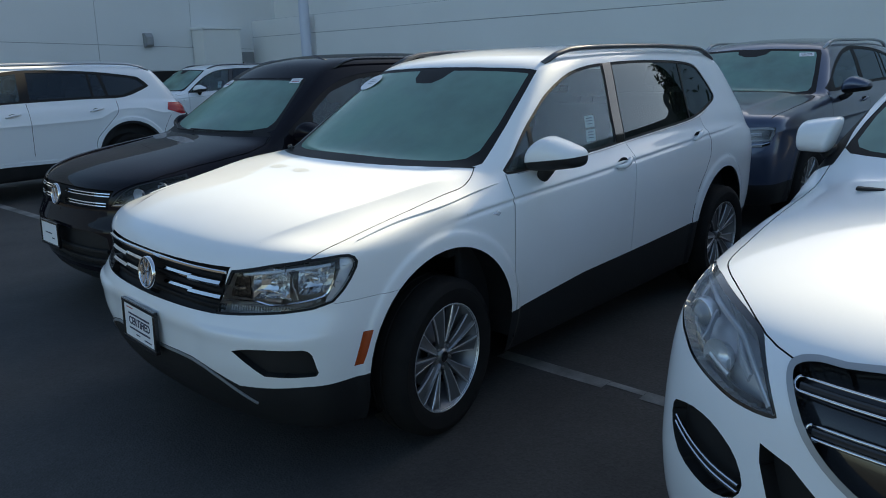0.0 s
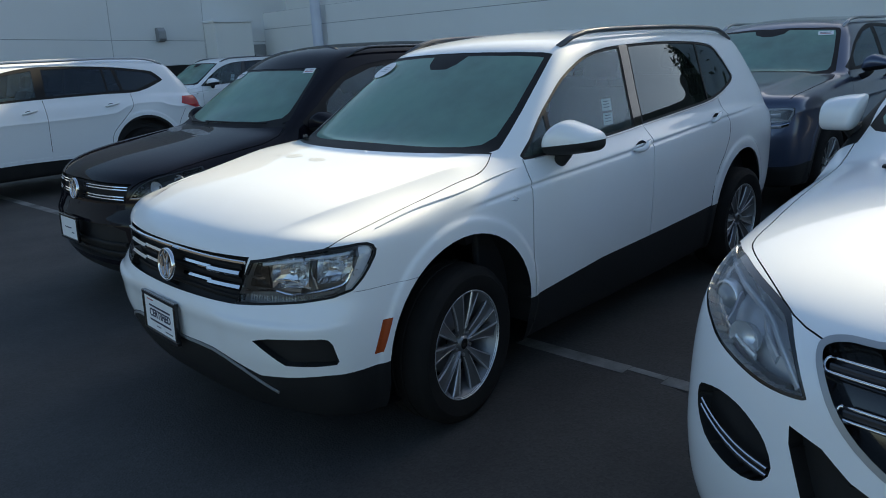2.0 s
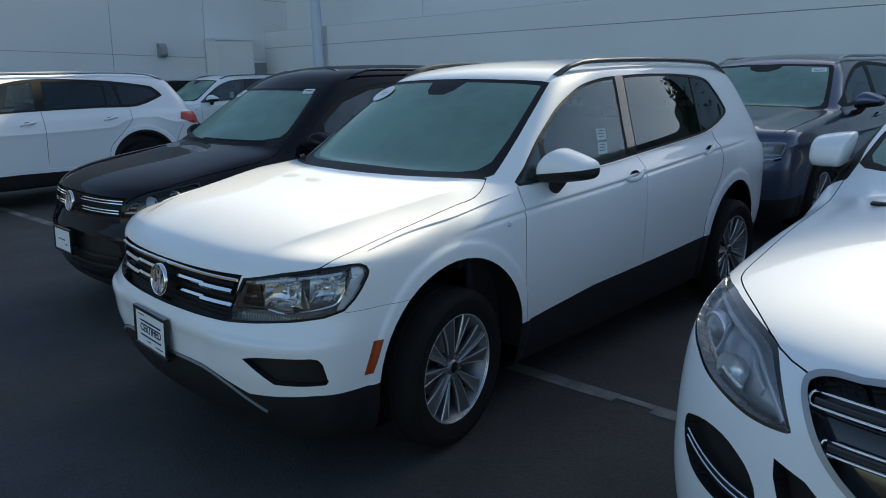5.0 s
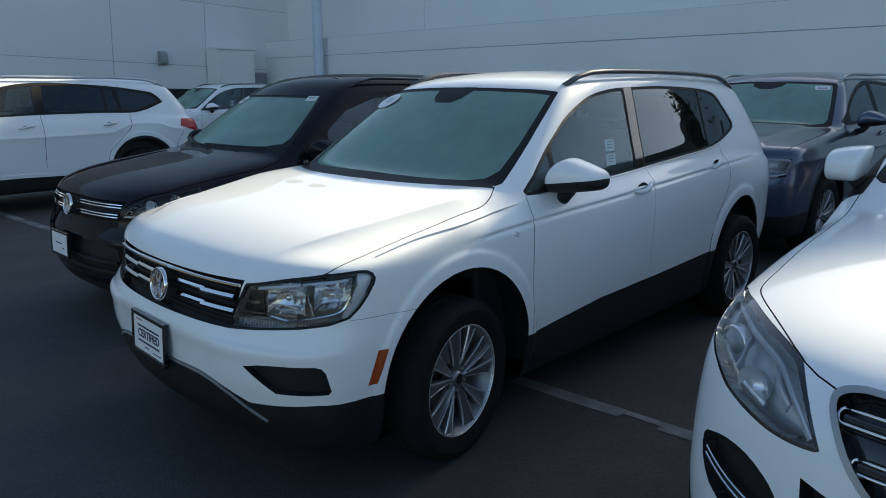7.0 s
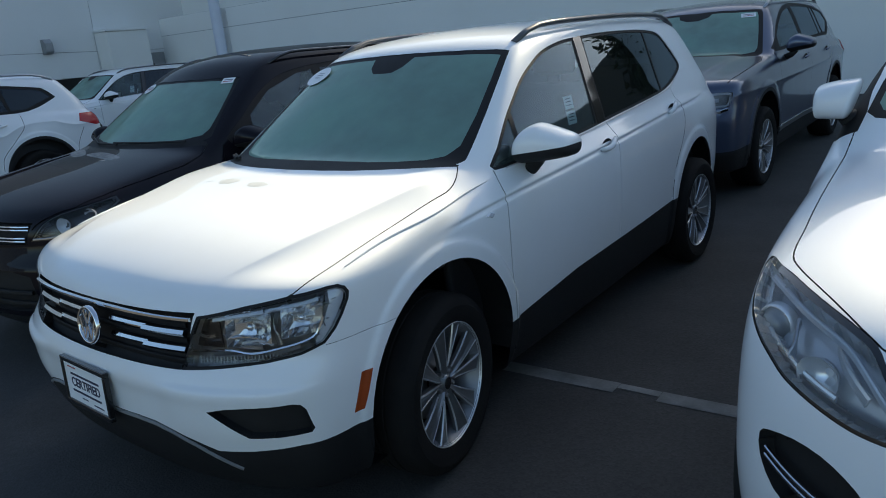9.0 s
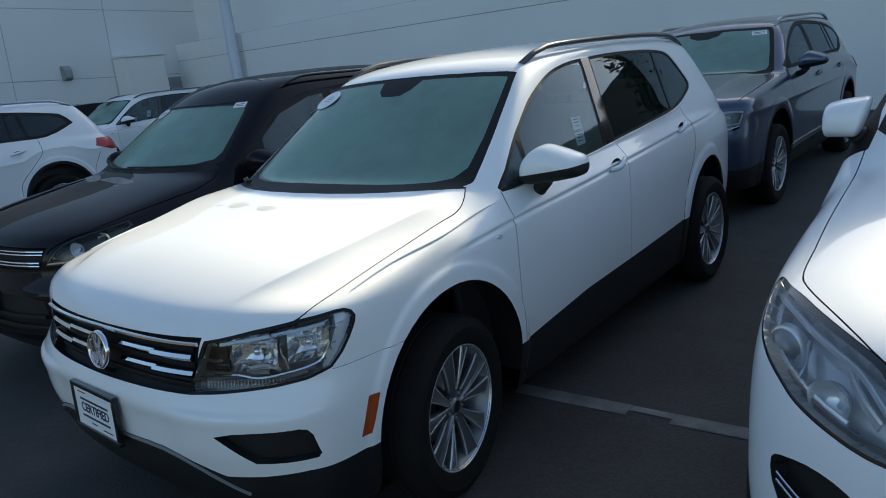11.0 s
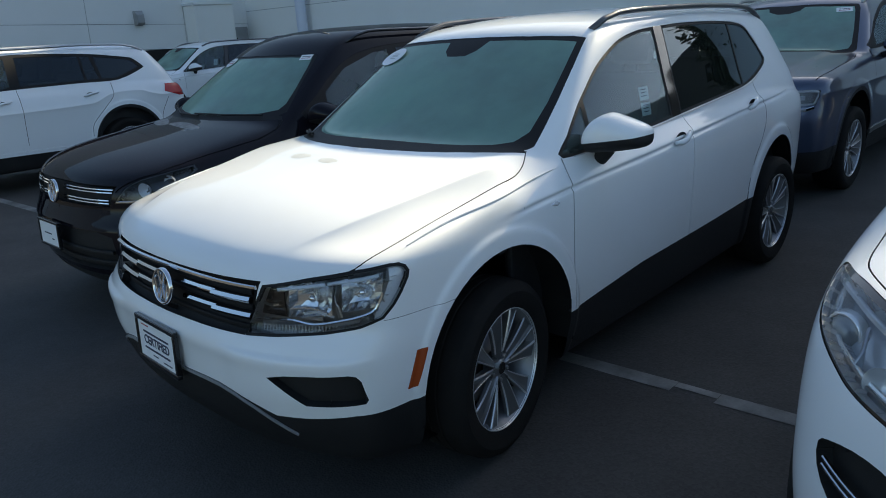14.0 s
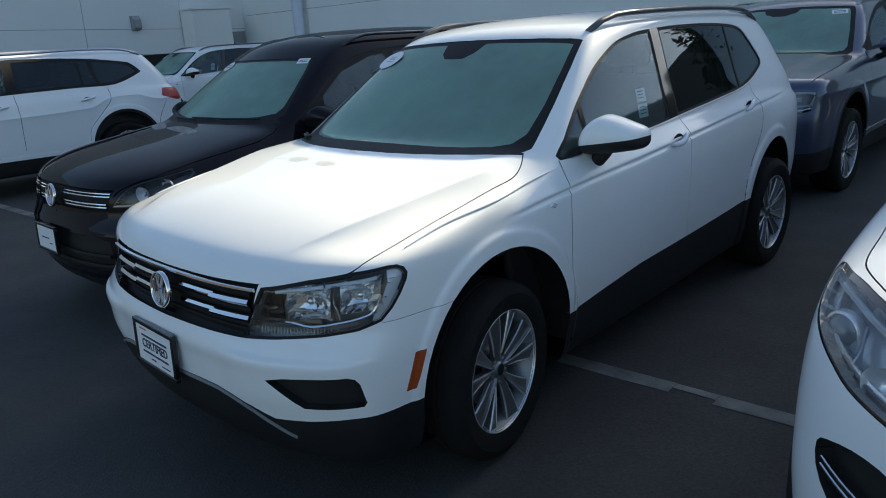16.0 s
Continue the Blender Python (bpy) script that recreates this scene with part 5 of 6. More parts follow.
# ---- the place ----
def asphalt_material():
    m = bpy.data.materials.new("dark_asphalt")
    m.use_nodes = True
    t = m.node_tree
    b = t.nodes["Principled BSDF"]
    co = t.nodes.new("ShaderNodeTexCoord")
    def noise_node(sc, det=8.0):
        n = t.nodes.new("ShaderNodeTexNoise")
        n.inputs["Scale"].default_value, n.inputs["Detail"].default_value = sc, det
        t.links.new(co.outputs["Object"], n.inputs["Vector"])
        return n
    big, mid = noise_node(0.35), noise_node(2.4)
    vor = t.nodes.new("ShaderNodeTexVoronoi")
    vor.inputs["Scale"].default_value = 95.0
    t.links.new(co.outputs["Object"], vor.inputs["Vector"])
    ramp = t.nodes.new("ShaderNodeValToRGB")
    ramp.color_ramp.elements[0].position, ramp.color_ramp.elements[0].color = 0.3, (0.028, 0.027, 0.027, 1)
    ramp.color_ramp.elements[1].position, ramp.color_ramp.elements[1].color = 0.75, (0.065, 0.062, 0.058, 1)
    add = t.nodes.new("ShaderNodeMath")
    add.operation = "ADD"
    hf = t.nodes.new("ShaderNodeMath")
    hf.operation = "MULTIPLY"
    hf.inputs[1].default_value = 0.5
    t.links.new(big.outputs["Fac"], add.inputs[0])
    t.links.new(mid.outputs["Fac"], add.inputs[1])
    t.links.new(add.outputs[0], hf.inputs[0])
    t.links.new(hf.outputs[0], ramp.inputs["Fac"])
    stone = t.nodes.new("ShaderNodeMix")
    stone.data_type, stone.blend_type = "RGBA", "MULTIPLY"
    stone.inputs["Factor"].default_value = 0.5
    sr = t.nodes.new("ShaderNodeMapRange")
    sr.inputs["To Min"].default_value, sr.inputs["To Max"].default_value = 0.5, 1.5
    t.links.new(vor.outputs["Color"], sr.inputs["Value"])
    t.links.new(ramp.outputs["Color"], stone.inputs["A"])
    t.links.new(sr.outputs["Result"], stone.inputs["B"])
    t.links.new(stone.outputs["Result"], b.inputs["Base Color"])
    b.inputs["Roughness"].default_value = 0.82
    bp = t.nodes.new("ShaderNodeBump")
    bp.inputs["Strength"].default_value, bp.inputs["Distance"].default_value = 0.3, 0.005
    t.links.new(vor.outputs["Distance"], bp.inputs["Height"])
    t.links.new(bp.outputs["Normal"], b.inputs["Normal"])
    return m


ASPHALT = asphalt_material()
STRIPE = material("worn_white_road_paint", (0.30, 0.30, 0.29), 0.8, 0, 0, 0.48, 3.5, 60, 0.3, tone=(0.055, 0.055, 0.052))
WALLPAINT = material("pale_grey_wall_paint", (0.76, 0.77, 0.77), 0.85, 0, 0, 0.10, 0.5, 30, 0.1, tone=(0.58, 0.58, 0.56))
WALLWARM = material("off_white_wall_paint", (0.80, 0.80, 0.78), 0.85, 0, 0, 0.10, 0.5, 30, 0.1, tone=(0.62, 0.61, 0.58))
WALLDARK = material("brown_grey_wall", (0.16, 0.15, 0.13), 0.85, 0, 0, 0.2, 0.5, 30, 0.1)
JOINT = material("dark_joint", (0.30, 0.305, 0.31), 0.9, 0, 0, 0.1, 3)
LAMPBODY = material("grey_wall_lamp", (0.30, 0.31, 0.32), 0.5, 0.2, 0, 0.1, 6)
POLE = material("pale_painted_pole", (0.62, 0.66, 0.76), 0.5, 0, 0, 0.1, 3)

bm = bmesh.new()
bmesh.ops.create_grid(bm, x_segments=40, y_segments=40, size=600)
ground = tagged(part("ground", bm, ASPHALT), "dark worn asphalt of a parking lot", "ground", kind="structure")


def stripe(x0, x1, width=0.10, shift=0.0):
    """A worn painted line across the lot."""
    bm = bmesh.new()
    n = max(3, int(abs(x1 - x0) / 0.15))
    rows = []
    for k in range(n + 1):
        x = x0 + (x1 - x0) * k / n
        y = 1.685 + 0.050 * x + shift
        e = 0.006 * noise.noise(Vector((x * 7, 0.3, 1)))
        rows.append([bm.verts.new((x, y - width / 2 + e, 0.004)), bm.verts.new((x, y + width / 2 + e * 0.5, 0.004))])
    for a, b in zip(rows, rows[1:]):
        bm.faces.new((a[0], b[0], b[1], a[1]))
    return tagged(part("parking_line", bm, STRIPE), "worn white parking line painted on asphalt", "road marking", kind="structure")


stripe(-14.0, 1.19)
stripe(1.192, 1.388, 0.048, 0.022)
stripe(1.39, 14.0, 0.095)


def panel_wall(name, label, origin, turn, length, height, xs, zs, mat, thick=0.3, tilt=0.0):
    """A wall of flat panels with recessed joints; xs and zs: where the joints run."""
    w = tagged(new(name), label, "wall", kind="structure")
    w.matrix_world = Matrix.Translation(origin) @ pose(0, 0, 0, tilt, 0, 0) @ pose(0, 0, 0, 0, 0, turn)
    bm = bmesh.new()
    box(bm, 0, length, 0.02, thick, 0, height)
    part("wall_core", bm, JOINT, w)
    xs, zs = [0, *xs, length], [0, *zs, height]
    for x0, x1 in zip(xs, xs[1:]):
        for z0, z1 in zip(zs, zs[1:]):
            bm = bmesh.new()
            box(bm, x0 + 0.007, x1 - 0.007, 0.0, 0.10, z0 + 0.007, z1 - 0.007, 0.005)
            part("wall_panel", bm, mat, w)
    return w


WX = -20.5
panel_wall("wall_west", "pale grey panelled building wall with thin joints", (WX, -34.0, 1.42), 90, 48.5, 7.0, (5.8, 11.9, 18.0, 24.1, 30.2, 36.2, 42.0, 45.1), (1.58, 2.35, 4.42), WALLPAINT, tilt=-1.9)
panel_wall("wall_north", "pale building wall, upper part, seen in shade", (WX, 14.5, 0), 0, 24.25, 7.76, (7.2,), (), WALLWARM)
panel_wall("wall_ledge", "pale low building front that stands before the wall", (WX, 13.5, 0), 0, 24.25, 3.16, (3.7,), (2.6,), WALLWARM, 1.0)
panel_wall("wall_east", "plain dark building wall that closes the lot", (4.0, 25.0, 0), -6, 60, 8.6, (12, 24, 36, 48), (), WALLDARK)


def lean_to():
    """The pale box against the wall beside the recess, with a small door."""
    w = thing("wall_box", "pale flat-topped service box against the wall", "wall", kind="structure")
    bm = bmesh.new()
    box(bm, WX + 0.02, WX + 0.75, 11.16, 12.55, 0, 2.82, 0.02)
    part("box_body", bm, WALLWARM, w)
    bm = bmesh.new()
    box(bm, WX + 0.02, WX + 0.80, 11.12, 12.60, 2.82, 2.90, 0.01)
    part("box_cap", bm, WALLPAINT, w)
    d = thing("door_1", "grey service door in a recess of the wall", "door", kind="structure")
    bm = bmesh.new()
    box(bm, WX + 0.01, WX + 0.06, 12.75, 13.45, 0.02, 2.1, 0.01)
    leaf = part("door_leaf", bm, LAMPBODY, d)
    bm = bmesh.new()
    box(bm, WX + 0.06, WX + 0.09, 12.80, 13.0, 1.45, 1.75, 0.005)
    part("notice", bm, GLOSSBLACK, leaf)


lean_to()
# near-black sheet: the shade under the wall is put into its colour
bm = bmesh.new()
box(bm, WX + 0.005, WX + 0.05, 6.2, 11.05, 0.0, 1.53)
tagged(part("opening_shade", bm, DARK), "near-black sheet for the shaded opening at the foot of the wall", "opening", kind="structure")


def wall_lamp(at):
    w = thing("wall_lamp", "grey box-shaped outdoor wall lamp, unlit", "lamp", at=at)
    bm = bmesh.new()
    box(bm, 0, 0.05, -0.13, 0.13, -0.22, 0.22, 0.01)
    part("back_plate", bm, LAMPBODY, w)
    bm = bmesh.new()
    prof = [(0.05, -0.20), (0.05, 0.22), (0.14, 0.22), (0.24, 0.10), (0.24, -0.14), (0.16, -0.20)]
    rows = [[bm.verts.new((x, y, z)) for x, z in prof] for y in (-0.115, 0.115)]
    for r in rows:
        bm.faces.new(r)
    for k in range(len(prof)):
        bm.faces.new((rows[0][k], rows[0][(k + 1) % 6], rows[1][(k + 1) % 6], rows[1][k]))
    bmesh.ops.recalc_face_normals(bm, faces=bm.faces)
    part("housing", bm, LAMPBODY, w)
    bm = bmesh.new()
    box(bm, 0.235, 0.25, -0.09, 0.09, -0.12, 0.08, 0.004)
    part("lens", bm, LIP, w, "frosted grey lens")


wall_lamp(pose(WX, 9.6, 2.5))


def tall_pole(x, y, h=9.0, r=0.17):
    p = thing("pole", "tall pale painted steel pole before the wall", "pole", at=pose(x, y, 0))
    part("shaft", tube([(0, 0, 0), (0, 0, h / 2), (0, 0, h)], [r, r * 0.95, r * 0.85], 20), POLE, p, angle=40)
    bm = bmesh.new()
    box(bm, -0.3, 0.3, -0.3, 0.3, 0, 0.03, 0.004)
    part("base_plate", bm, SATIN, p)


tall_pole(-16.9, 13.2)



LEAF = material("dark_green_leaves", (0.045, 0.065, 0.022), 0.6, 0, 0, 0.4, 2.0, 40, tone=(0.08, 0.09, 0.03))
BARK = material("grey_brown_bark", (0.12, 0.10, 0.08), 0.9, 0, 0, 0.3, 6, 60, 0.4)


def leafy_tree(x, y, middle, radii, count):
    """A tree of tapered trunk, limbs and many single leaves with gaps between the clumps."""
    rng = random.Random(11)
    tr = thing("tree", "leafy dark green tree beside the end of the building", "tree", at=pose(x, y, 0))
    part("trunk", tube([(0, 0, 0), (0.05, 0, 1.2), (-0.04, 0.05, 2.4), (0, 0, 4.0)], [0.20, 0.16, 0.13, 0.08], 12), BARK, tr, smooth=True)
    clumps = []
    for k in range(26):
        a, b, q = rng.uniform(0, 2 * math.pi), rng.uniform(-0.9, 1.0), rng.uniform(0.45, 0.92)
        c = math.sqrt(1 - b * b)
        clumps.append(Vector((middle[0] - x + radii[0] * q * c * math.cos(a), middle[1] - y + radii[1] * q * c * math.sin(a), middle[2] + radii[2] * q * b)))
    for c in clumps[:9]:
        low = Vector((0, 0, 2.2 + 0.15 * len(tr.children)))
        part("limb", tube([low, low.lerp(c, 0.5) + Vector((0, 0, 0.25)), c], [0.07, 0.045, 0.02], 8), BARK, tr, smooth=True)
    verts, faces = [], []
    for k in range(count):
        c = rng.choice(clumps)
        p = c + Vector((rng.gauss(0, 0.30), rng.gauss(0, 0.30), rng.gauss(0, 0.26)))
        u = Vector((rng.gauss(0, 1), rng.gauss(0, 1), rng.gauss(0, 0.6))).normalized()
        w = u.cross(Vector((rng.gauss(0, 1), rng.gauss(0, 1), rng.gauss(0, 1)))).normalized()
        n, ln = u.cross(w), rng.uniform(0.09, 0.17)
        i = len(verts)
        verts += [p - u * ln, p + w * ln * 0.45 + n * 0.02, p + u * ln, p - w * ln * 0.45 + n * 0.02]
        faces += [(i, i + 1, i + 2), (i, i + 2, i + 3)]
    mesh_object("crown", np.array([tuple(v) for v in verts]), faces, LEAF, tr, smooth=False)


leafy_tree(3.9, 15.7, (3.75, 15.6, 4.9), (1.05, 1.0, 1.5), 5000)


# ---- the other parked cars ----
def panes(sh, car, glass_tags, flip, trim="trim"):
    skin("window_trim", sh, [trim], SEAL, car, offset=-0.003, skirt=0.012, flip=flip)
    for tag, m in glass_tags:
        skin("side_window", sh, [tag], m, car, offset=-0.006, flip=flip, shadow=False)


def glass_card(parent, S, x, y, w, h, round_card=False):
    """A paper sticker on the windshield with bars for its print."""
    p = over(S, x, y, 0.002)
    n = Vector(S.normal(np.array([p]))[0])
    m = Matrix.Translation(p) @ n.to_track_quat("X", "Z").to_matrix().to_4x4()
    if round_card:
        bm = lathe([(0.001, 0.0), (0.055, 0.0)], 24)
        m = m @ Matrix.Diagonal((1, 1.5, 1, 1))
    else:
        bm = bmesh.new()
        box(bm, 0, 0.001, -w / 2, w / 2, -h / 2, h / 2)
    d = part("window_card", bm, PAPER, parent, "white paper card on the windshield")
    d.matrix_local = m
    for k in range(2):
        bm = bmesh.new()
        box(bm, 0.0012, 0.0016, -w * 0.36, w * 0.36, -h * 0.22 + k * h * 0.3, -h * 0.10 + k * h * 0.3)
        part("card_bar", bm, INK if k else REDINK, d)


def black_suv(at):
    S = BLACKSUV
    car = thing("suv", "glossy black compact SUV with double chrome grille bars", "car", "parked cars", at=at)
    sh = Shell(S, 120, 170, 60)
    sh.mark(disc_arch(0.87, 0.42, 0.41), SIDE, "cut")
    sh.mark(disc_arch(3.47, 0.42, 0.41), SIDE, "cut")
    sh.mark([(-0.01, 1.085), (0.2, 1.10), (0.37, 1.14), (0.55, 1.205), (0.70, 1.285), (0.735, 1.335), (0.70, 1.42), (0.663, 1.50), (0.588, 1.69), (0.548, 1.785), (0.4, 1.745), (0.2, 1.712), (-0.01, 1.70)], TOP, "border")
    sh.mark([(-0.02, 1.13), (0.2, 1.145), (0.37, 1.185), (0.55, 1.25), (0.66, 1.32), (0.672, 1.38), (0.633, 1.50), (0.565, 1.67), (0.525, 1.752), (0.4, 1.72), (0.2, 1.69), (-0.02, 1.68)], TOP, "shield", ("border",))
    sh.mark([(-0.01, 1.055), (0.2, 1.068), (0.398, 1.115), (0.58, 1.18), (0.757, 1.275), (0.73, 1.30), (0.55, 1.22), (0.2, 1.11), (-0.01, 1.095)], TOP, "cowl")
    sh.mark(smooth_poly([(1.42, 1.10), (1.58, 1.245), (1.88, 1.425), (2.2, 1.512), (2.8, 1.54), (3.4, 1.51), (3.68, 1.40), (3.72, 1.33), (3.3, 1.20), (2.2, 1.135)], 3), SIDE, "trim")
    sh.mark([(1.62, 1.135), (1.65, 1.25), (1.89, 1.395), (2.2, 1.482), (2.36, 1.497), (2.34, 1.165), (2.0, 1.145)], SIDE, "g1", ("trim",))
    sh.mark([(2.44, 1.172), (2.45, 1.505), (2.8, 1.512), (3.1, 1.505), (3.16, 1.215)], SIDE, "g2", ("trim",))
    sh.mark([(3.22, 1.225), (3.18, 1.50), (3.4, 1.482), (3.63, 1.39), (3.66, 1.34)], SIDE, "g3", ("trim",))
    lamp = [(0.578, 0.762), (0.62, 0.805), (0.667, 0.852), (0.72, 0.882), (0.769, 0.900), (0.904, 0.927), (1.02, 0.946), (1.04, 0.915), (0.97, 0.845), (0.86, 0.795), (0.70, 0.764)]
    sh.mark(lamp, QUARTER, "lamp_rim")
    sh.mark(inset(lamp, 0.01), QUARTER, "lamp", ("lamp_rim",))
    sh.mark([(-0.01, 0.865), (0.62, 0.862), (0.585, 0.745), (-0.01, 0.735)], FRONT, "grille")
    sh.mark([(-0.01, 0.60), (0.5, 0.60), (0.62, 0.57), (0.66, 0.36), (-0.01, 0.34)], FRONT, "intake")
    sh.mark([(-0.01, 0.30), (0.95, 0.33), (0.95, 0.1), (-0.01, 0.1)], ANYF, "valance")
    sh.mark([(1.0, 0.1), (1.0, 0.40), (3.4, 0.43), (3.4, 0.1)], SIDE, "sill")
    seam = [(0.62, 0.16), (0.70, 0.24), (0.79, 0.35), (0.82, 0.5), (0.825, 0.8), (0.82, 1.05), (0.79, 1.2), (0.757, 1.28)]
    sh.line(seam, TOP, 0.006)
    for ln in ([(1.30, 0.42), (1.29, 0.85), (1.36, 1.10)], [(2.36, 0.45), (2.38, 1.0), (2.38, 1.15)], [(3.02, 0.45), (3.2, 0.8), (3.28, 1.2)]):
        sh.line(smooth_poly(ln, 4, False), SIDE, 0.006)
    sh.mark(seam + [(0.4, 1.10), (-0.01, 1.05), (-0.01, -0.2), (0.4, -0.1)], TOP, "hood")
    sh.retag("hood", lambda m, n: (m[:, 1] < 0.3) & (m[:, 2] > 0.85) & (m[:, 0] < 0.62))
    skin("body", sh, ["paint"], BLACK, car, both=True, label="glossy black body shell")
    skin("hood", sh, ["hood"], BLACK, car, both=True)
    # pale patches that put reflections on the black hood into colour
    for outline in (
        [(-0.57, 1.03), (-0.50, 1.09), (-0.17, 0.94), (-0.25, 0.89)],
        [(-0.15, 0.93), (-0.03, 0.99), (0.30, 0.93), (0.23, 0.87)],
        [(0.19, 0.84), (0.21, 0.865), (0.25, 0.86), (0.24, 0.84)],
    ):
        part("sheen_patch", film_patch(S, smooth_poly(outline, 4), 0.0012), SHEENPATCH, car, "pale painted reflection on the hood")
    skin("grille", sh, ["grille"], SEAL, car, offset=-0.03, skirt=-0.03, both=True)
    skin("lower_grille", sh, ["intake"], PLASTIC, car, offset=-0.03, skirt=-0.03, both=True)
    skin("lower_bumper", sh, ["valance"], PLASTIC, car, both=True)
    joints(sh, car)
    skin("windshield_border", sh, ["border", "cowl"], SEAL, car, offset=-0.002, both=True)
    skin("windshield", sh, ["shield"], SHIELD, car, offset=-0.002, both=True, label="green tinted windshield", shadow=False)
    for fl in (False, True):
        sx = -1 if fl else 1
        panes(sh, car, (("g1", HAZEGLASS), ("g2", PRIVACY), ("g3", PRIVACY)), fl)
        skin("side_sill", sh, ["sill"], PLASTIC, car, skirt=0.02, flip=fl)
        hl = skin("headlight", sh, ["lamp"], LAMPBLACK, car, offset=-0.05, skirt=-0.05, flip=fl, label="dark headlight with clear lens")
        skin("headlight_rim", sh, ["lamp_rim"], GLOSSBLACK, hl, offset=-0.003, flip=fl)
        skin("headlight_lens", sh, ["lamp"], CLEAR, hl, offset=-0.003, flip=fl, shadow=False)
        for u, z, r in ((0.80, 0.855, 0.045), (0.95, 0.885, 0.038)):
            b = part("reflector_bowl", lathe([(0.012, 0.0), (r * 0.5, 0.006), (r * 0.8, 0.02), (r, 0.04)], 24), LAMPSIDE, hl, "silver reflector", smooth=True)
            q = qpoint(S, u, z, -0.045)
            b.matrix_local = Matrix.Translation((q.x * sx, q.y, q.z)) @ pose(0, 0, 0, 0, 0, -70 if sx > 0 else -110)
        p = [qpoint(S, u, z, -0.006) for u, z in ((0.60, 0.772), (0.70, 0.776), (0.80, 0.788), (0.90, 0.82))]
        p = [Vector((q.x * sx, q.y, q.z)) for q in p]
        part("lamp_strip", ribbon(p if sx > 0 else p[::-1], 0.006, 0.006), CHROME, hl)
        wheel(car, (sx * 0.80, 0.87, 0.345), tyre_r=0.345, rim_r=0.225, flip=fl)
        wheel(car, (sx * 0.80, 3.47, 0.345), tyre_r=0.345, rim_r=0.225, flip=fl)
        for y in (0.87, 3.47):
            wheel_well(car, y, 0.42, 0.45, side=sx, x_out=0.885)
    for z in (0.842, 0.824, 0.777, 0.759):
        for s0 in (-1, 1):
            xs = np.linspace(0.075, 0.60 if z > 0.8 else 0.575, 13)
            p = [surf(S, s0 * x, z, -0.012) for x in (xs if s0 > 0 else xs[::-1])]
            part("grille_bar", ribbon(p, 0.0055, 0.012, lean=0.4), CHROME, car)
    badge(car, (0.0, 0.045, 0.80), 0.072, pose(0, 0, 0, 0, 0, -90) @ pose(0, 0, 0, 0, -8, 0))
    sign_plate(car, (-0.01, -0.03, 0.54), pose(0, 0, 0, -3, 0, 0), False)
    for z in (0.40, 0.47):
        p = [surf(S, x, z, -0.02) for x in np.linspace(-0.6, 0.6, 21)]
        part("grille_slat", ribbon(p, 0.012, 0.014), PLASTIC, car)
    mirror_pair(car, BLACK, 1.50, 1.13, 0.955, 0.22, 0.15, 0.13)
    handles(car, S, BLACK, (2.2, 3.0), (1.0, 1.02))
    roof_rails(car, S, curve((2.0, 0.585), (3.0, 0.60), (4.0, 0.55)), 2.02, 3.9, GLOSSBLACK, 0.055)
    cabin_inside(car, 1.06, 1.11, 4.0)
    glass_card(car, S, 0.475, 1.735, 0.10, 0.06)
    glass_card(car, S, -0.47, 1.70, 0.12, 0.07, True)
    wiper(car, S, [(0.60, 1.235), (0.3, 1.15), (-0.1, 1.125)])
    wiper(car, S, [(-0.02, 1.10), (-0.35, 1.14), (-0.64, 1.27)])
    return car


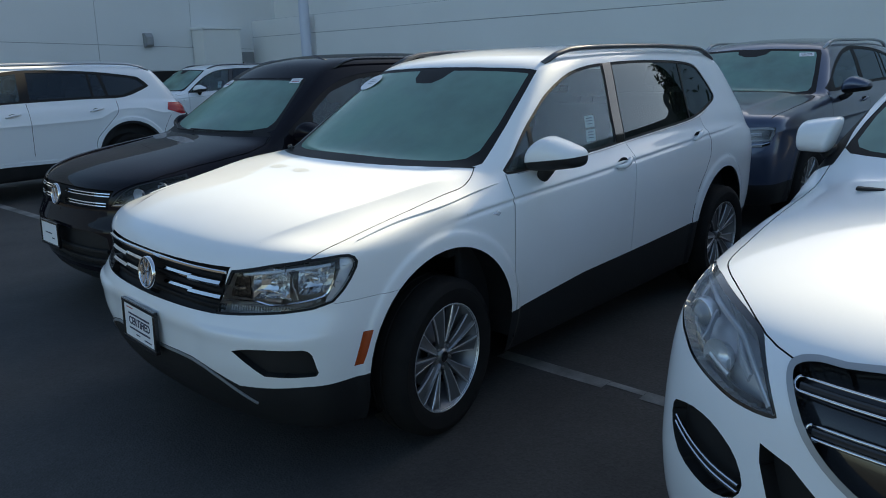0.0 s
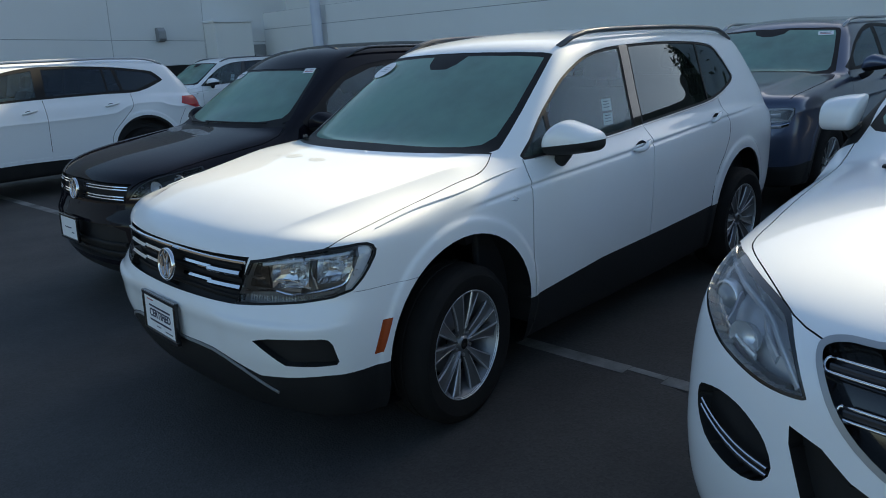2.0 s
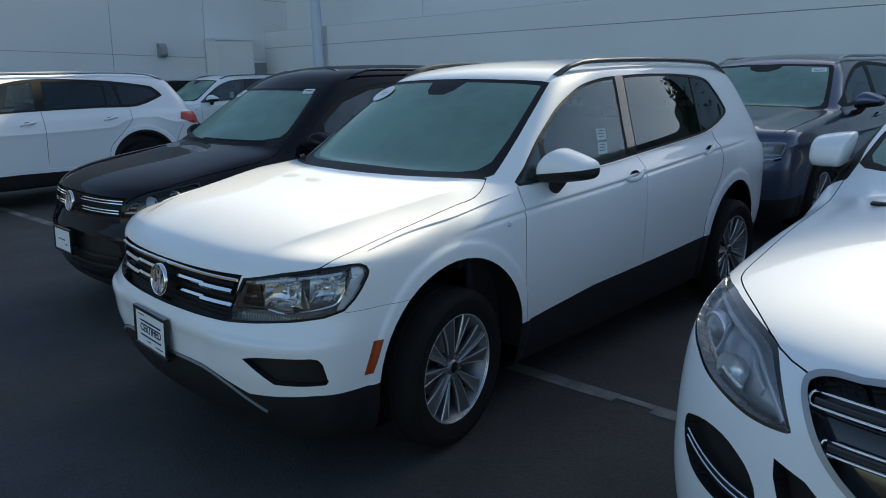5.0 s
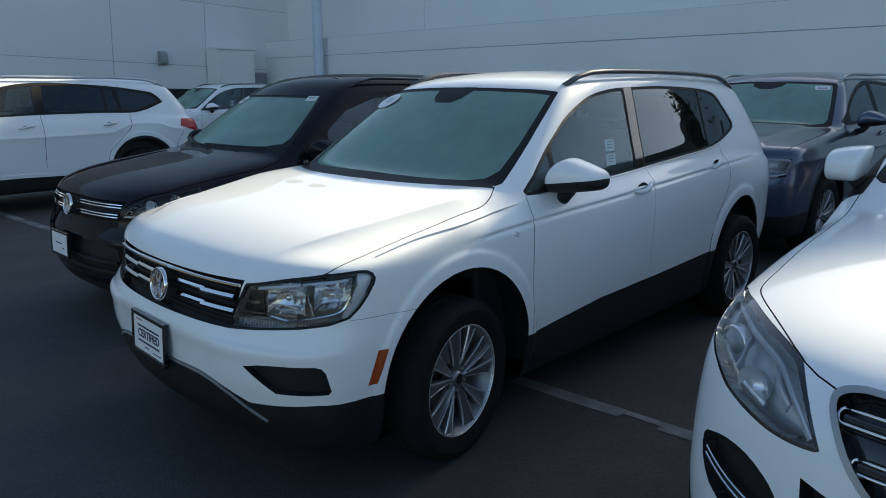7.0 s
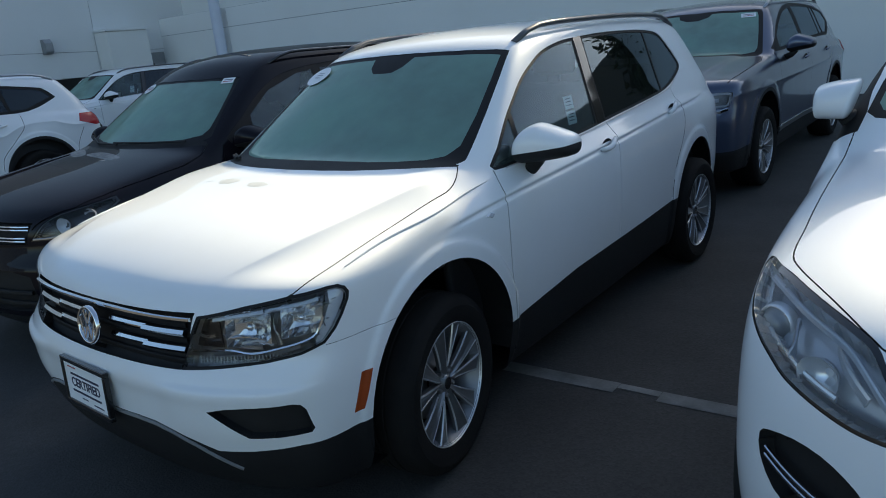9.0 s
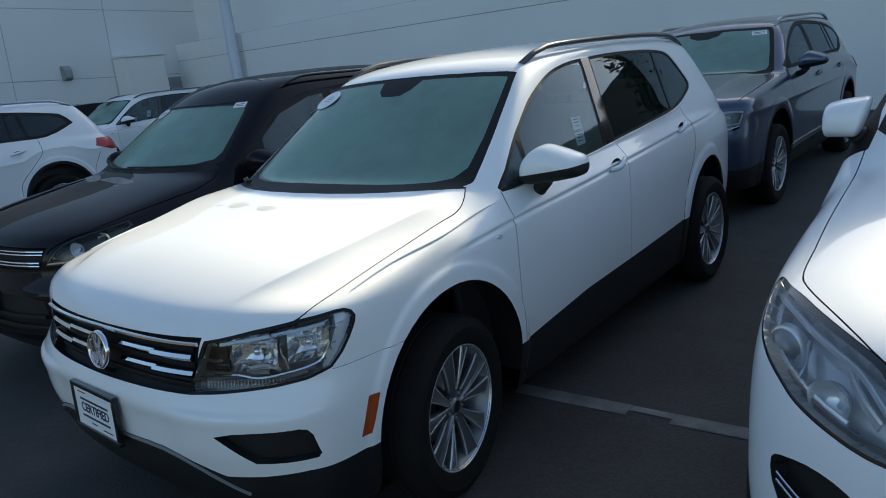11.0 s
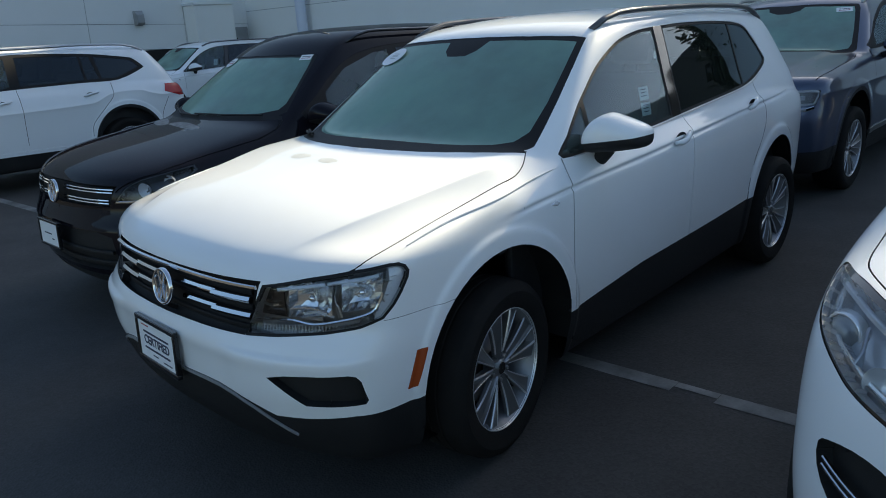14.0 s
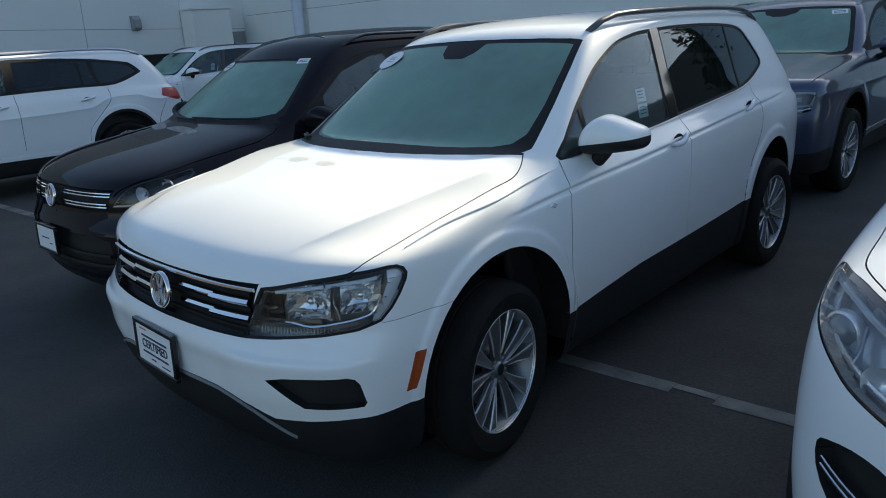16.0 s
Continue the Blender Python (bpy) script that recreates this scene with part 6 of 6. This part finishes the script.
def big_suv(at, paint, label, rails):
    S = BIGSUV
    car = thing("suv", label, "car", "parked cars", at=at)
    sh = Shell(S, 120, 190, 60)
    sh.sharpen([(q, big_crease(q)) for q in np.linspace(1.3, 4.7, 50)], SIDE, (-0.016, -0.008, 0.0, 0.008, 0.016))
    for yc in (1.0, 4.0):
        sh.sharpen([(yc + 0.532 * math.cos(a), 0.44 + 0.532 * math.sin(a)) for a in np.linspace(0.0, math.pi, 24)], SIDE, (-0.018, -0.009, 0.0, 0.009, 0.018))
    sh.mark(disc_arch(1.0, 0.44, 0.44), SIDE, "cut")
    sh.mark(disc_arch(4.0, 0.44, 0.44), SIDE, "cut")
    sh.mark([(-0.01, 1.20), (0.4, 1.25), (0.62, 1.33), (0.78, 1.43), (0.80, 1.50), (0.74, 1.72), (0.66, 2.00), (0.63, 2.05), (0.4, 1.98), (-0.01, 1.93)], TOP, "border")
    sh.mark([(-0.02, 1.27), (0.4, 1.32), (0.62, 1.40), (0.73, 1.48), (0.74, 1.54), (0.695, 1.73), (0.63, 1.95), (0.605, 2.00), (0.4, 1.945), (-0.02, 1.895)], TOP, "shield", ("border",))
    sh.mark([(-0.03, 1.95), (0.19, 1.95), (0.15, 1.86), (0.06, 1.815), (-0.03, 1.81)], TOP, "border", ("shield",))
    if paint == BLUE:
        sh.mark([(-0.01, 2.12), (0.50, 2.16), (0.54, 2.5), (0.54, 3.9), (0.50, 4.2), (-0.01, 4.2)], TOP, "sunroof")
    sh.mark(smooth_poly([(1.62, 1.195), (1.80, 1.33), (2.05, 1.47), (2.4, 1.585), (2.85, 1.635), (3.65, 1.595), (4.20, 1.520), (4.31, 1.485), (4.40, 1.395), (4.38, 1.355), (4.0, 1.235), (3.5, 1.235), (2.6, 1.225)], 3), SIDE, "trim")
    for tag, pts in (
        ("g1", [(1.80, 1.225), (1.85, 1.325), (2.07, 1.44), (2.4, 1.55), (2.72, 1.592), (2.68, 1.255)]),
        ("g2", [(2.80, 1.26), (2.84, 1.602), (3.20, 1.592), (3.58, 1.57), (3.57, 1.268)]),
        ("g2b", [(3.60, 1.268), (3.61, 1.568), (3.72, 1.558), (3.76, 1.27)]),
        ("g3", [(3.80, 1.27), (3.77, 1.552), (4.17, 1.495), (4.27, 1.465), (4.35, 1.385), (3.98, 1.265)]),
    ):
        sh.mark(pts, SIDE, tag, ("trim",))
    near_side = (SIDE[0], lambda n: (n[:, 0] > 0.06) & (n[:, 1] > -0.3))
    sh.mark([(4.58, 1.03), (4.62, 1.128), (5.06, 1.115), (5.06, 0.955), (4.80, 0.955)], near_side, "tail_lamp")
    sh.mark([(4.58, 0.99), (4.80, 0.955), (5.06, 0.955), (5.06, 0.93), (4.78, 0.93)], near_side, "tail_strip")
    sh.mark([(-0.1, 0.1), (-0.1, 0.45), (0.62, 0.48), (1.40, 0.485), (2.4, 0.50), (3.6, 0.475), (4.42, 0.48), (5.2, 0.50), (5.2, 0.1)], ANY, "sill")
    sh.mark([(1.40, 0.487), (2.4, 0.502), (3.57, 0.477), (3.57, 0.435), (2.4, 0.455), (1.40, 0.44)], SIDE, "strip", ("sill",))
    for y in (1.0, 4.0):
        sh.mark(disc_arch(y, 0.44, 0.475), SIDE, "sill")
    lamp = [(0.42, 0.945), (0.60, 0.955), (0.80, 0.963), (0.872, 0.955), (0.862, 0.90), (0.835, 0.842), (0.70, 0.832), (0.42, 0.825)]
    sh.mark(lamp, QUARTER, "lamp")
    sh.mark([(-0.01, 0.96), (0.54, 0.952), (0.52, 0.76), (0.40, 0.72), (-0.01, 0.72)], FRONT, "grille")
    sh.mark([(-0.01, 0.62), (0.6, 0.62), (0.7, 0.50), (-0.01, 0.46)], FRONT, "intake", ("paint", "sill"))
    seam = [(0.86, 0.26), (0.875, 0.5), (0.875, 0.9), (0.87, 1.2), (0.82, 1.42)]
    sh.line(seam, TOP, 0.007)
    for ln in ([(1.48, 0.55), (1.47, 0.9), (1.58, 1.19)], [(2.72, 0.56), (2.74, 1.0), (2.74, 1.22)], [(3.50, 0.56), (3.54, 0.72), (3.74, 0.92), (3.86, 1.05), (3.88, 1.22)], [(4.46, 0.55), (4.50, 0.75), (4.62, 0.95)]):
        sh.line(smooth_poly(ln, 4, False), SIDE, 0.006)
    sh.mark([(0.0, 1.25)] + [(0.62, 1.36), (0.82, 1.42)] + seam[::-1] + [(0.4, 0.0), (-0.01, -0.1)], TOP, "hood")
    skin("body", sh, ["paint"], paint, car, both=True)
    skin("hood", sh, ["hood"], paint, car, both=True)
    skin("grille", sh, ["grille"], SEAL, car, offset=-0.03, skirt=-0.03, both=True)
    skin("lower_grille", sh, ["intake"], PLASTIC, car, offset=-0.03, skirt=-0.03, both=True)
    joints(sh, car)
    skin("sunroof", sh, ["sunroof"], GLOSSBLACK, car, offset=-0.001, both=True, label="black glass sunroof")
    skin("lower_cladding", sh, ["sill"], PLASTIC, car, both=True, label="black plastic lower cladding")
    skin("windshield_border", sh, ["border"], SEAL, car, offset=-0.002, both=True)
    skin("windshield", sh, ["shield"], SHIELD, car, offset=-0.002, both=True, shadow=False)
    for fl in (False, True):
        sx = -1 if fl else 1
        panes(sh, car, (("g1", SIDEGLASS), ("g2", PRIVACY), ("g2b", PRIVACY), ("g3", PRIVACY)), fl)
        skin("side_strip", sh, ["strip"], paint if paint != BLUE else SATIN, car, offset=0.012, skirt=0.02, flip=fl, label="bright strip along the sill")
        tl = skin("tail_lamp", sh, ["tail_lamp"], RED, car, offset=0.004, skirt=0.01, flip=fl, label="red tail lamp")
        skin("reversing_lens", sh, ["tail_strip"], PAPER, tl, offset=0.003, skirt=0.01, flip=fl)
        hl = skin("headlight", sh, ["lamp"], LAMPDARK, car, offset=-0.045, skirt=-0.045, flip=fl, label="box-shaped headlight with bright frame")
        skin("headlight_lens", sh, ["lamp"], CLEAR, hl, offset=-0.003, flip=fl, shadow=False)
        for pts, hh, deep in (([(0.44, 0.938), (0.62, 0.947), (0.80, 0.953), (0.86, 0.94), (0.85, 0.895), (0.828, 0.852)], 0.010, -0.012), ([(0.44, 0.838), (0.62, 0.842), (0.82, 0.850)], 0.009, -0.012), ([(0.5, 0.89), (0.62, 0.895), (0.76, 0.90)], 0.018, -0.035)):
            p = [qpoint(S, u, z, deep) for u, z in smooth_poly(pts, 3, False)]
            p = [Vector((q.x * sx, q.y, q.z)) for q in p]
            part("lamp_strip", ribbon(p if sx > 0 else p[::-1], hh, 0.008), LAMPSIDE, hl)
        p = [qpoint(S, u, z, 0.0) for u, z in ((0.44, 0.79), (0.60, 0.795), (0.76, 0.805), (0.82, 0.822))]
        p = [Vector((q.x * sx, q.y, q.z)) for q in p]
        part("chrome_bar", ribbon(p if sx > 0 else p[::-1], 0.014, 0.012), CHROME, car)
        wheel(car, (sx * 0.87, 1.0, 0.37), tyre_r=0.37, rim_r=0.25, width=0.245, flip=fl)
        wheel(car, (sx * 0.87, 4.0, 0.37), tyre_r=0.37, rim_r=0.25, width=0.245, flip=fl)
        for y in (1.0, 4.0):
            wheel_well(car, y, 0.44, 0.485, side=sx, x_out=0.97 if y < 2 else 0.93)
    for z in (0.91, 0.80):
        p = [surf(S, x, z, -0.012) for x in np.linspace(-0.52, 0.52, 25)]
        part("grille_bar", ribbon(p, 0.018, 0.014, lean=0.4), CHROME, car)
    badge(car, (0, 0.02, 0.855), 0.08, pose(0, 0, 0, 0, 0, -90))
    mirror_pair(car, paint, 1.80, 1.255, 1.08, 0.25, 0.17, 0.15)
    handles(car, S, paint, (2.55, 3.58), (1.075, 1.085), 0.19)
    roof_rails(car, S, curve((2.0, 0.64), (3.0, 0.665), (4.5, 0.62)), 2.1, 4.5, rails, 0.05, 0.018)
    cabin_inside(car, 1.2, 1.17, 4.7, 0.80)
    glass_card(car, S, 0.54, 1.925, 0.14, 0.07)
    return car


def near_car(at):
    """The white car whose hood stands before the camera."""
    S = NEARCAR
    car = thing("suv", "white car with teardrop headlights and two-bar grille", "car", "parked cars", at=at)
    sh = Shell(S, 170, 200, 90)
    sh.mark(disc_arch(0.88, 0.41, 0.41), SIDE, "cut")
    sh.mark(disc_arch(3.75, 0.41, 0.41), SIDE, "cut")
    sh.mark([(-0.01, 1.45), (0.4, 1.515), (0.56, 1.57), (0.645, 1.608), (0.71, 1.645), (0.742, 1.69), (0.715, 1.83), (0.64, 2.05), (0.4, 1.98), (-0.01, 1.95)], TOP, "border")
    sh.mark([(-0.02, 1.475), (0.4, 1.54), (0.56, 1.595), (0.64, 1.635), (0.69, 1.675), (0.708, 1.72), (0.685, 1.85), (0.615, 2.02), (0.4, 1.945), (-0.02, 1.915)], TOP, "shield", ("border",))
    sh.mark(smooth_poly([(1.62, 1.12), (1.80, 1.28), (2.1, 1.43), (2.5, 1.51), (3.0, 1.52), (3.6, 1.44), (3.9, 1.28), (3.4, 1.18), (2.4, 1.13)], 3), SIDE, "trim")
    sh.mark([(1.80, 1.15), (1.86, 1.28), (2.12, 1.40), (2.45, 1.475), (2.45, 1.165)], SIDE, "g1", ("trim",))
    sh.mark([(2.53, 1.17), (2.53, 1.485), (3.0, 1.49), (3.5, 1.42), (3.75, 1.29), (3.4, 1.21)], SIDE, "g2", ("trim",))
    lamp = smooth_poly([(1.075, 0.957), (1.04, 0.966), (0.98, 0.968), (0.89, 0.967), (0.744, 0.953), (0.62, 0.935), (0.55, 0.915), (0.468, 0.862), (0.402, 0.792), (0.400, 0.780), (0.415, 0.775), (0.46, 0.770), (0.525, 0.771), (0.61, 0.784), (0.71, 0.806), (0.78, 0.832), (0.86, 0.858), (0.95, 0.885), (1.03, 0.92), (1.07, 0.943)], 3)
    sh.mark(lamp, QUARTER, "lamp_rim")
    sh.mark(inset(lamp, 0.009), QUARTER, "lamp", ("lamp_rim",))
    grille = [(-0.01, 0.928), (0.3, 0.922), (0.372, 0.918), (0.410, 0.905), (0.418, 0.885), (0.401, 0.845), (0.346, 0.765), (0.263, 0.70), (0.161, 0.66), (-0.01, 0.645)]
    sh.mark(smooth_poly(grille, 3), FRONT, "grille_rim")
    sh.mark(smooth_poly([(-0.02, 0.918), (0.3, 0.912), (0.365, 0.908), (0.396, 0.897), (0.402, 0.882), (0.385, 0.848), (0.333, 0.775), (0.255, 0.714), (0.155, 0.675), (-0.02, 0.66)], 3), FRONT, "grille", ("grille_rim",))
    vent = smooth_poly([(0.737, 0.655), (0.71, 0.677), (0.65, 0.694), (0.588, 0.692), (0.535, 0.672), (0.495, 0.642), (0.470, 0.59), (0.49, 0.545), (0.549, 0.520), (0.62, 0.522), (0.69, 0.545), (0.732, 0.60)], 2)
    sh.mark(vent, FRONT, "vent")
    sh.mark([(-0.01, 0.60), (0.15, 0.605), (0.291, 0.650), (0.36, 0.695), (0.44, 0.712), (0.435, 0.67), (0.39, 0.56), (0.33, 0.47), (-0.01, 0.44)], FRONT, "intake")
    sh.mark([(-0.01, 0.26), (0.95, 0.25), (0.95, 0.1), (-0.01, 0.1)], ANYF, "valance")
    seam = [(0.40, 0.19), (0.502, 0.262), (0.645, 0.445), (0.73, 0.575), (0.757, 0.66), (0.760, 0.80), (0.766, 0.95), (0.772, 1.2), (0.775, 1.45), (0.765, 1.64)]
    sh.line(smooth_poly(seam, 3, False), TOP, 0.004)
    for ln in ([(1.36, 0.36), (1.345, 0.6), (1.35, 0.85), (1.36, 0.93)], [(2.48, 0.38), (2.50, 1.14)], [(3.3, 0.4), (3.55, 0.85), (3.6, 1.2)]):
        sh.line(smooth_poly(ln, 4, False), SIDE, 0.006)
    sh.mark(seam + [(0.70, 1.62), (0.6, 1.56), (0.4, 1.50), (-0.01, 1.43), (-0.01, -0.2), (0.3, -0.1)], TOP, "hood")
    skin("body", sh, ["paint"], WHITE_B, car, both=True, label="white painted body shell")
    skin("hood", sh, ["hood"], WHITE_B, car, both=True)
    skin("grille_frame", sh, ["grille_rim"], LIP, car, offset=0.002, both=True)
    skin("grille", sh, ["grille"], GLOSSBLACK, car, offset=-0.045, skirt=-0.045, both=True, label="black grille with paired bars")
    skin("lower_grille", sh, ["intake"], PLASTIC, car, offset=-0.05, skirt=-0.05, both=True)
    skin("lower_bumper", sh, ["valance"], PLASTIC, car, both=True)
    joints(sh, car)
    skin("windshield_border", sh, ["border"], SEAL, car, offset=-0.002, both=True)
    skin("windshield", sh, ["shield"], SHIELD, car, offset=-0.002, both=True, shadow=False)
    for fl in (False, True):
        sx = -1 if fl else 1
        panes(sh, car, (("g1", SIDEGLASS), ("g2", PRIVACY)), fl)
        skin("air_vent", sh, ["vent"], PLASTIC, car, offset=-0.04, skirt=-0.04, flip=fl, label="dark side air vent with chrome strips")
        hl = skin("headlight", sh, ["lamp"], LAMPPALE, car, offset=-0.07, skirt=-0.07, flip=fl, label="teardrop headlight with clear lens")
        skin("headlight_rim", sh, ["lamp_rim"], GLOSSBLACK, hl, offset=-0.003, flip=fl)
        skin("headlight_lens", sh, ["lamp"], CLEAR, hl, offset=-0.002, flip=fl, shadow=False)

        def at_u(u, z, proud):
            q = qpoint(S, u, z, proud)
            return Vector((q.x * sx, q.y, q.z))
        b = part("projector", lathe([(0.001, 0.055), (0.02, 0.053), (0.034, 0.044), (0.040, 0.03), (0.046, 0.03), (0.052, 0.0)], 28), LAMPDARK, hl, smooth=True)
        b.matrix_local = Matrix.Translation(at_u(0.90, 0.900, -0.075)) @ pose(0, 0, 0, 0, 0, -60 if sx > 0 else -120)
        part("projector_ring", lathe([(0.046, 0.028), (0.047, 0.034), (0.052, 0.034), (0.056, 0.026), (0.058, 0.01)], 28), LAMPSILVER, b, smooth=True)
        b = part("reflector_bowl", lathe([(0.01, 0.0), (0.025, 0.006), (0.042, 0.022), (0.05, 0.045)], 28), LAMPSILVER, hl, smooth=True)
        b.matrix_local = Matrix.Translation(at_u(0.66, 0.862, -0.065)) @ pose(0, 0, 0, 0, 0, -66 if sx > 0 else -114)
        for pts, hh, deep, m in (
            ([(1.045, 0.945), (0.97, 0.952), (0.88, 0.950), (0.75, 0.934), (0.63, 0.914), (0.56, 0.888), (0.49, 0.845), (0.43, 0.795)], 0.010, -0.018, LAMPSIDE),
            ([(1.04, 0.935), (0.96, 0.90), (0.88, 0.868), (0.78, 0.845), (0.70, 0.825), (0.60, 0.805)], 0.014, -0.045, LAMPSILVER),
            ([(0.80, 0.93), (0.765, 0.885), (0.76, 0.85)], 0.012, -0.045, SATIN),
            ([(0.66, 0.92), (0.60, 0.88), (0.53, 0.835)], 0.016, -0.04, LAMPSILVER),
            ([(0.46, 0.785), (0.56, 0.79), (0.68, 0.812), (0.80, 0.85)], 0.008, -0.03, SATIN),
        ):
            p = [at_u(u, z, deep) for u, z in smooth_poly(pts, 3, False)]
            part("lamp_strip", ribbon(p[::-1] if sx > 0 else p, hh, 0.008), m, hl)
        for dz in (0.0, -0.018):
            p = [surf(S, x, z + dz, -0.010) for x, z in smooth_poly([(0.725, 0.625), (0.65, 0.60), (0.57, 0.583), (0.485, 0.578)], 4, False)]
            p = [Vector((q.x * sx, q.y, q.z)) for q in p]
            part("vent_strip", ribbon(p[::-1] if sx > 0 else p, 0.0045, 0.008), CHROME, car)
        wheel(car, (sx * 0.745, 0.88, 0.35), tyre_r=0.35, rim_r=0.24, flip=fl)
        wheel(car, (sx * 0.76, 3.75, 0.35), tyre_r=0.35, rim_r=0.24, flip=fl)
        for y in (0.88, 3.75):
            wheel_well(car, y, 0.41, 0.44, side=sx, x_out=0.84)
        bm = bmesh.new()
        q = over(S, sx * 0.549, 1.31, 0.0)
        box(bm, -0.045, 0.045, -0.012, 0.012, -0.002, 0.010, 0.005)
        nz = part("washer_jet", bm, PLASTIC, car, "black washer jet on the hood")
        nz.matrix_local = Matrix.Translation(q) @ pose(0, 0, 0, 9, 0, 0)
    for z, x1 in ((0.868, 0.385), (0.785, 0.335)):
        def bar(x, dz, deep):
            return surf(S, x, z + dz + 0.006 * (1 - (x / x1) ** 2), deep)
        # each bar is a closed chrome loop with a satin core
        loop = [bar(x, 0.014, -0.010) for x in np.linspace(-x1, x1, 25)]
        loop += [bar(x1 + 0.012 * math.cos(a), 0.014 * math.sin(a), -0.010) for a in np.linspace(1.2, -1.2, 7)]
        loop += [bar(x, -0.014, -0.010) for x in np.linspace(x1, -x1, 25)]
        loop += [bar(-x1 - 0.012 * math.cos(a), 0.014 * math.sin(a), -0.010) for a in np.linspace(-1.2, 1.2, 7)]
        part("grille_bar", tube(loop + loop[:1], 0.0042, 8), CHROME, car, "chrome loop of a grille bar", smooth=True)
        part("bar_core", ribbon([bar(x, 0.0, -0.020) for x in np.linspace(-x1, x1, 25)], 0.010, 0.008), LAMPBLACK, car)
    mirror_pair(car, WHITE_B, 1.72, 1.262, 0.850, 0.140, 0.142, 0.15, low=0.06, top=((0, 1.06), (0.5, 1.0), (1, 0.88)), bottom=((0, 0.0), (1, 0.0)), lean=-0.30, sweep=0.02)
    handles(car, S, WHITE_B, (2.35, 3.3), (1.0, 1.03))
    cabin_inside(car, 1.36, 1.14, 4.2)
    return car



# ---- the cars in their places ----
compact = white_compact(pose(0, 0, 0))
black_suv(pose(-2.33, 0.42, 0))
near_car(pose(2.83, 0.30, 0))
big_suv(pose(-8.25, -0.88, 0), WHITE_B, "large white SUV with dark rear windows and red tail lamps", SATIN)
big_suv(pose(-0.25, 5.10, 0, 0, 0, -1), BLUE, "large dark blue-grey SUV with box-shaped headlights", SATIN)
far = copy_thing(compact, pose(-12.9, 5.1, 0))
tagged(far, "white SUV parked far back before the building", "car", "parked cars")
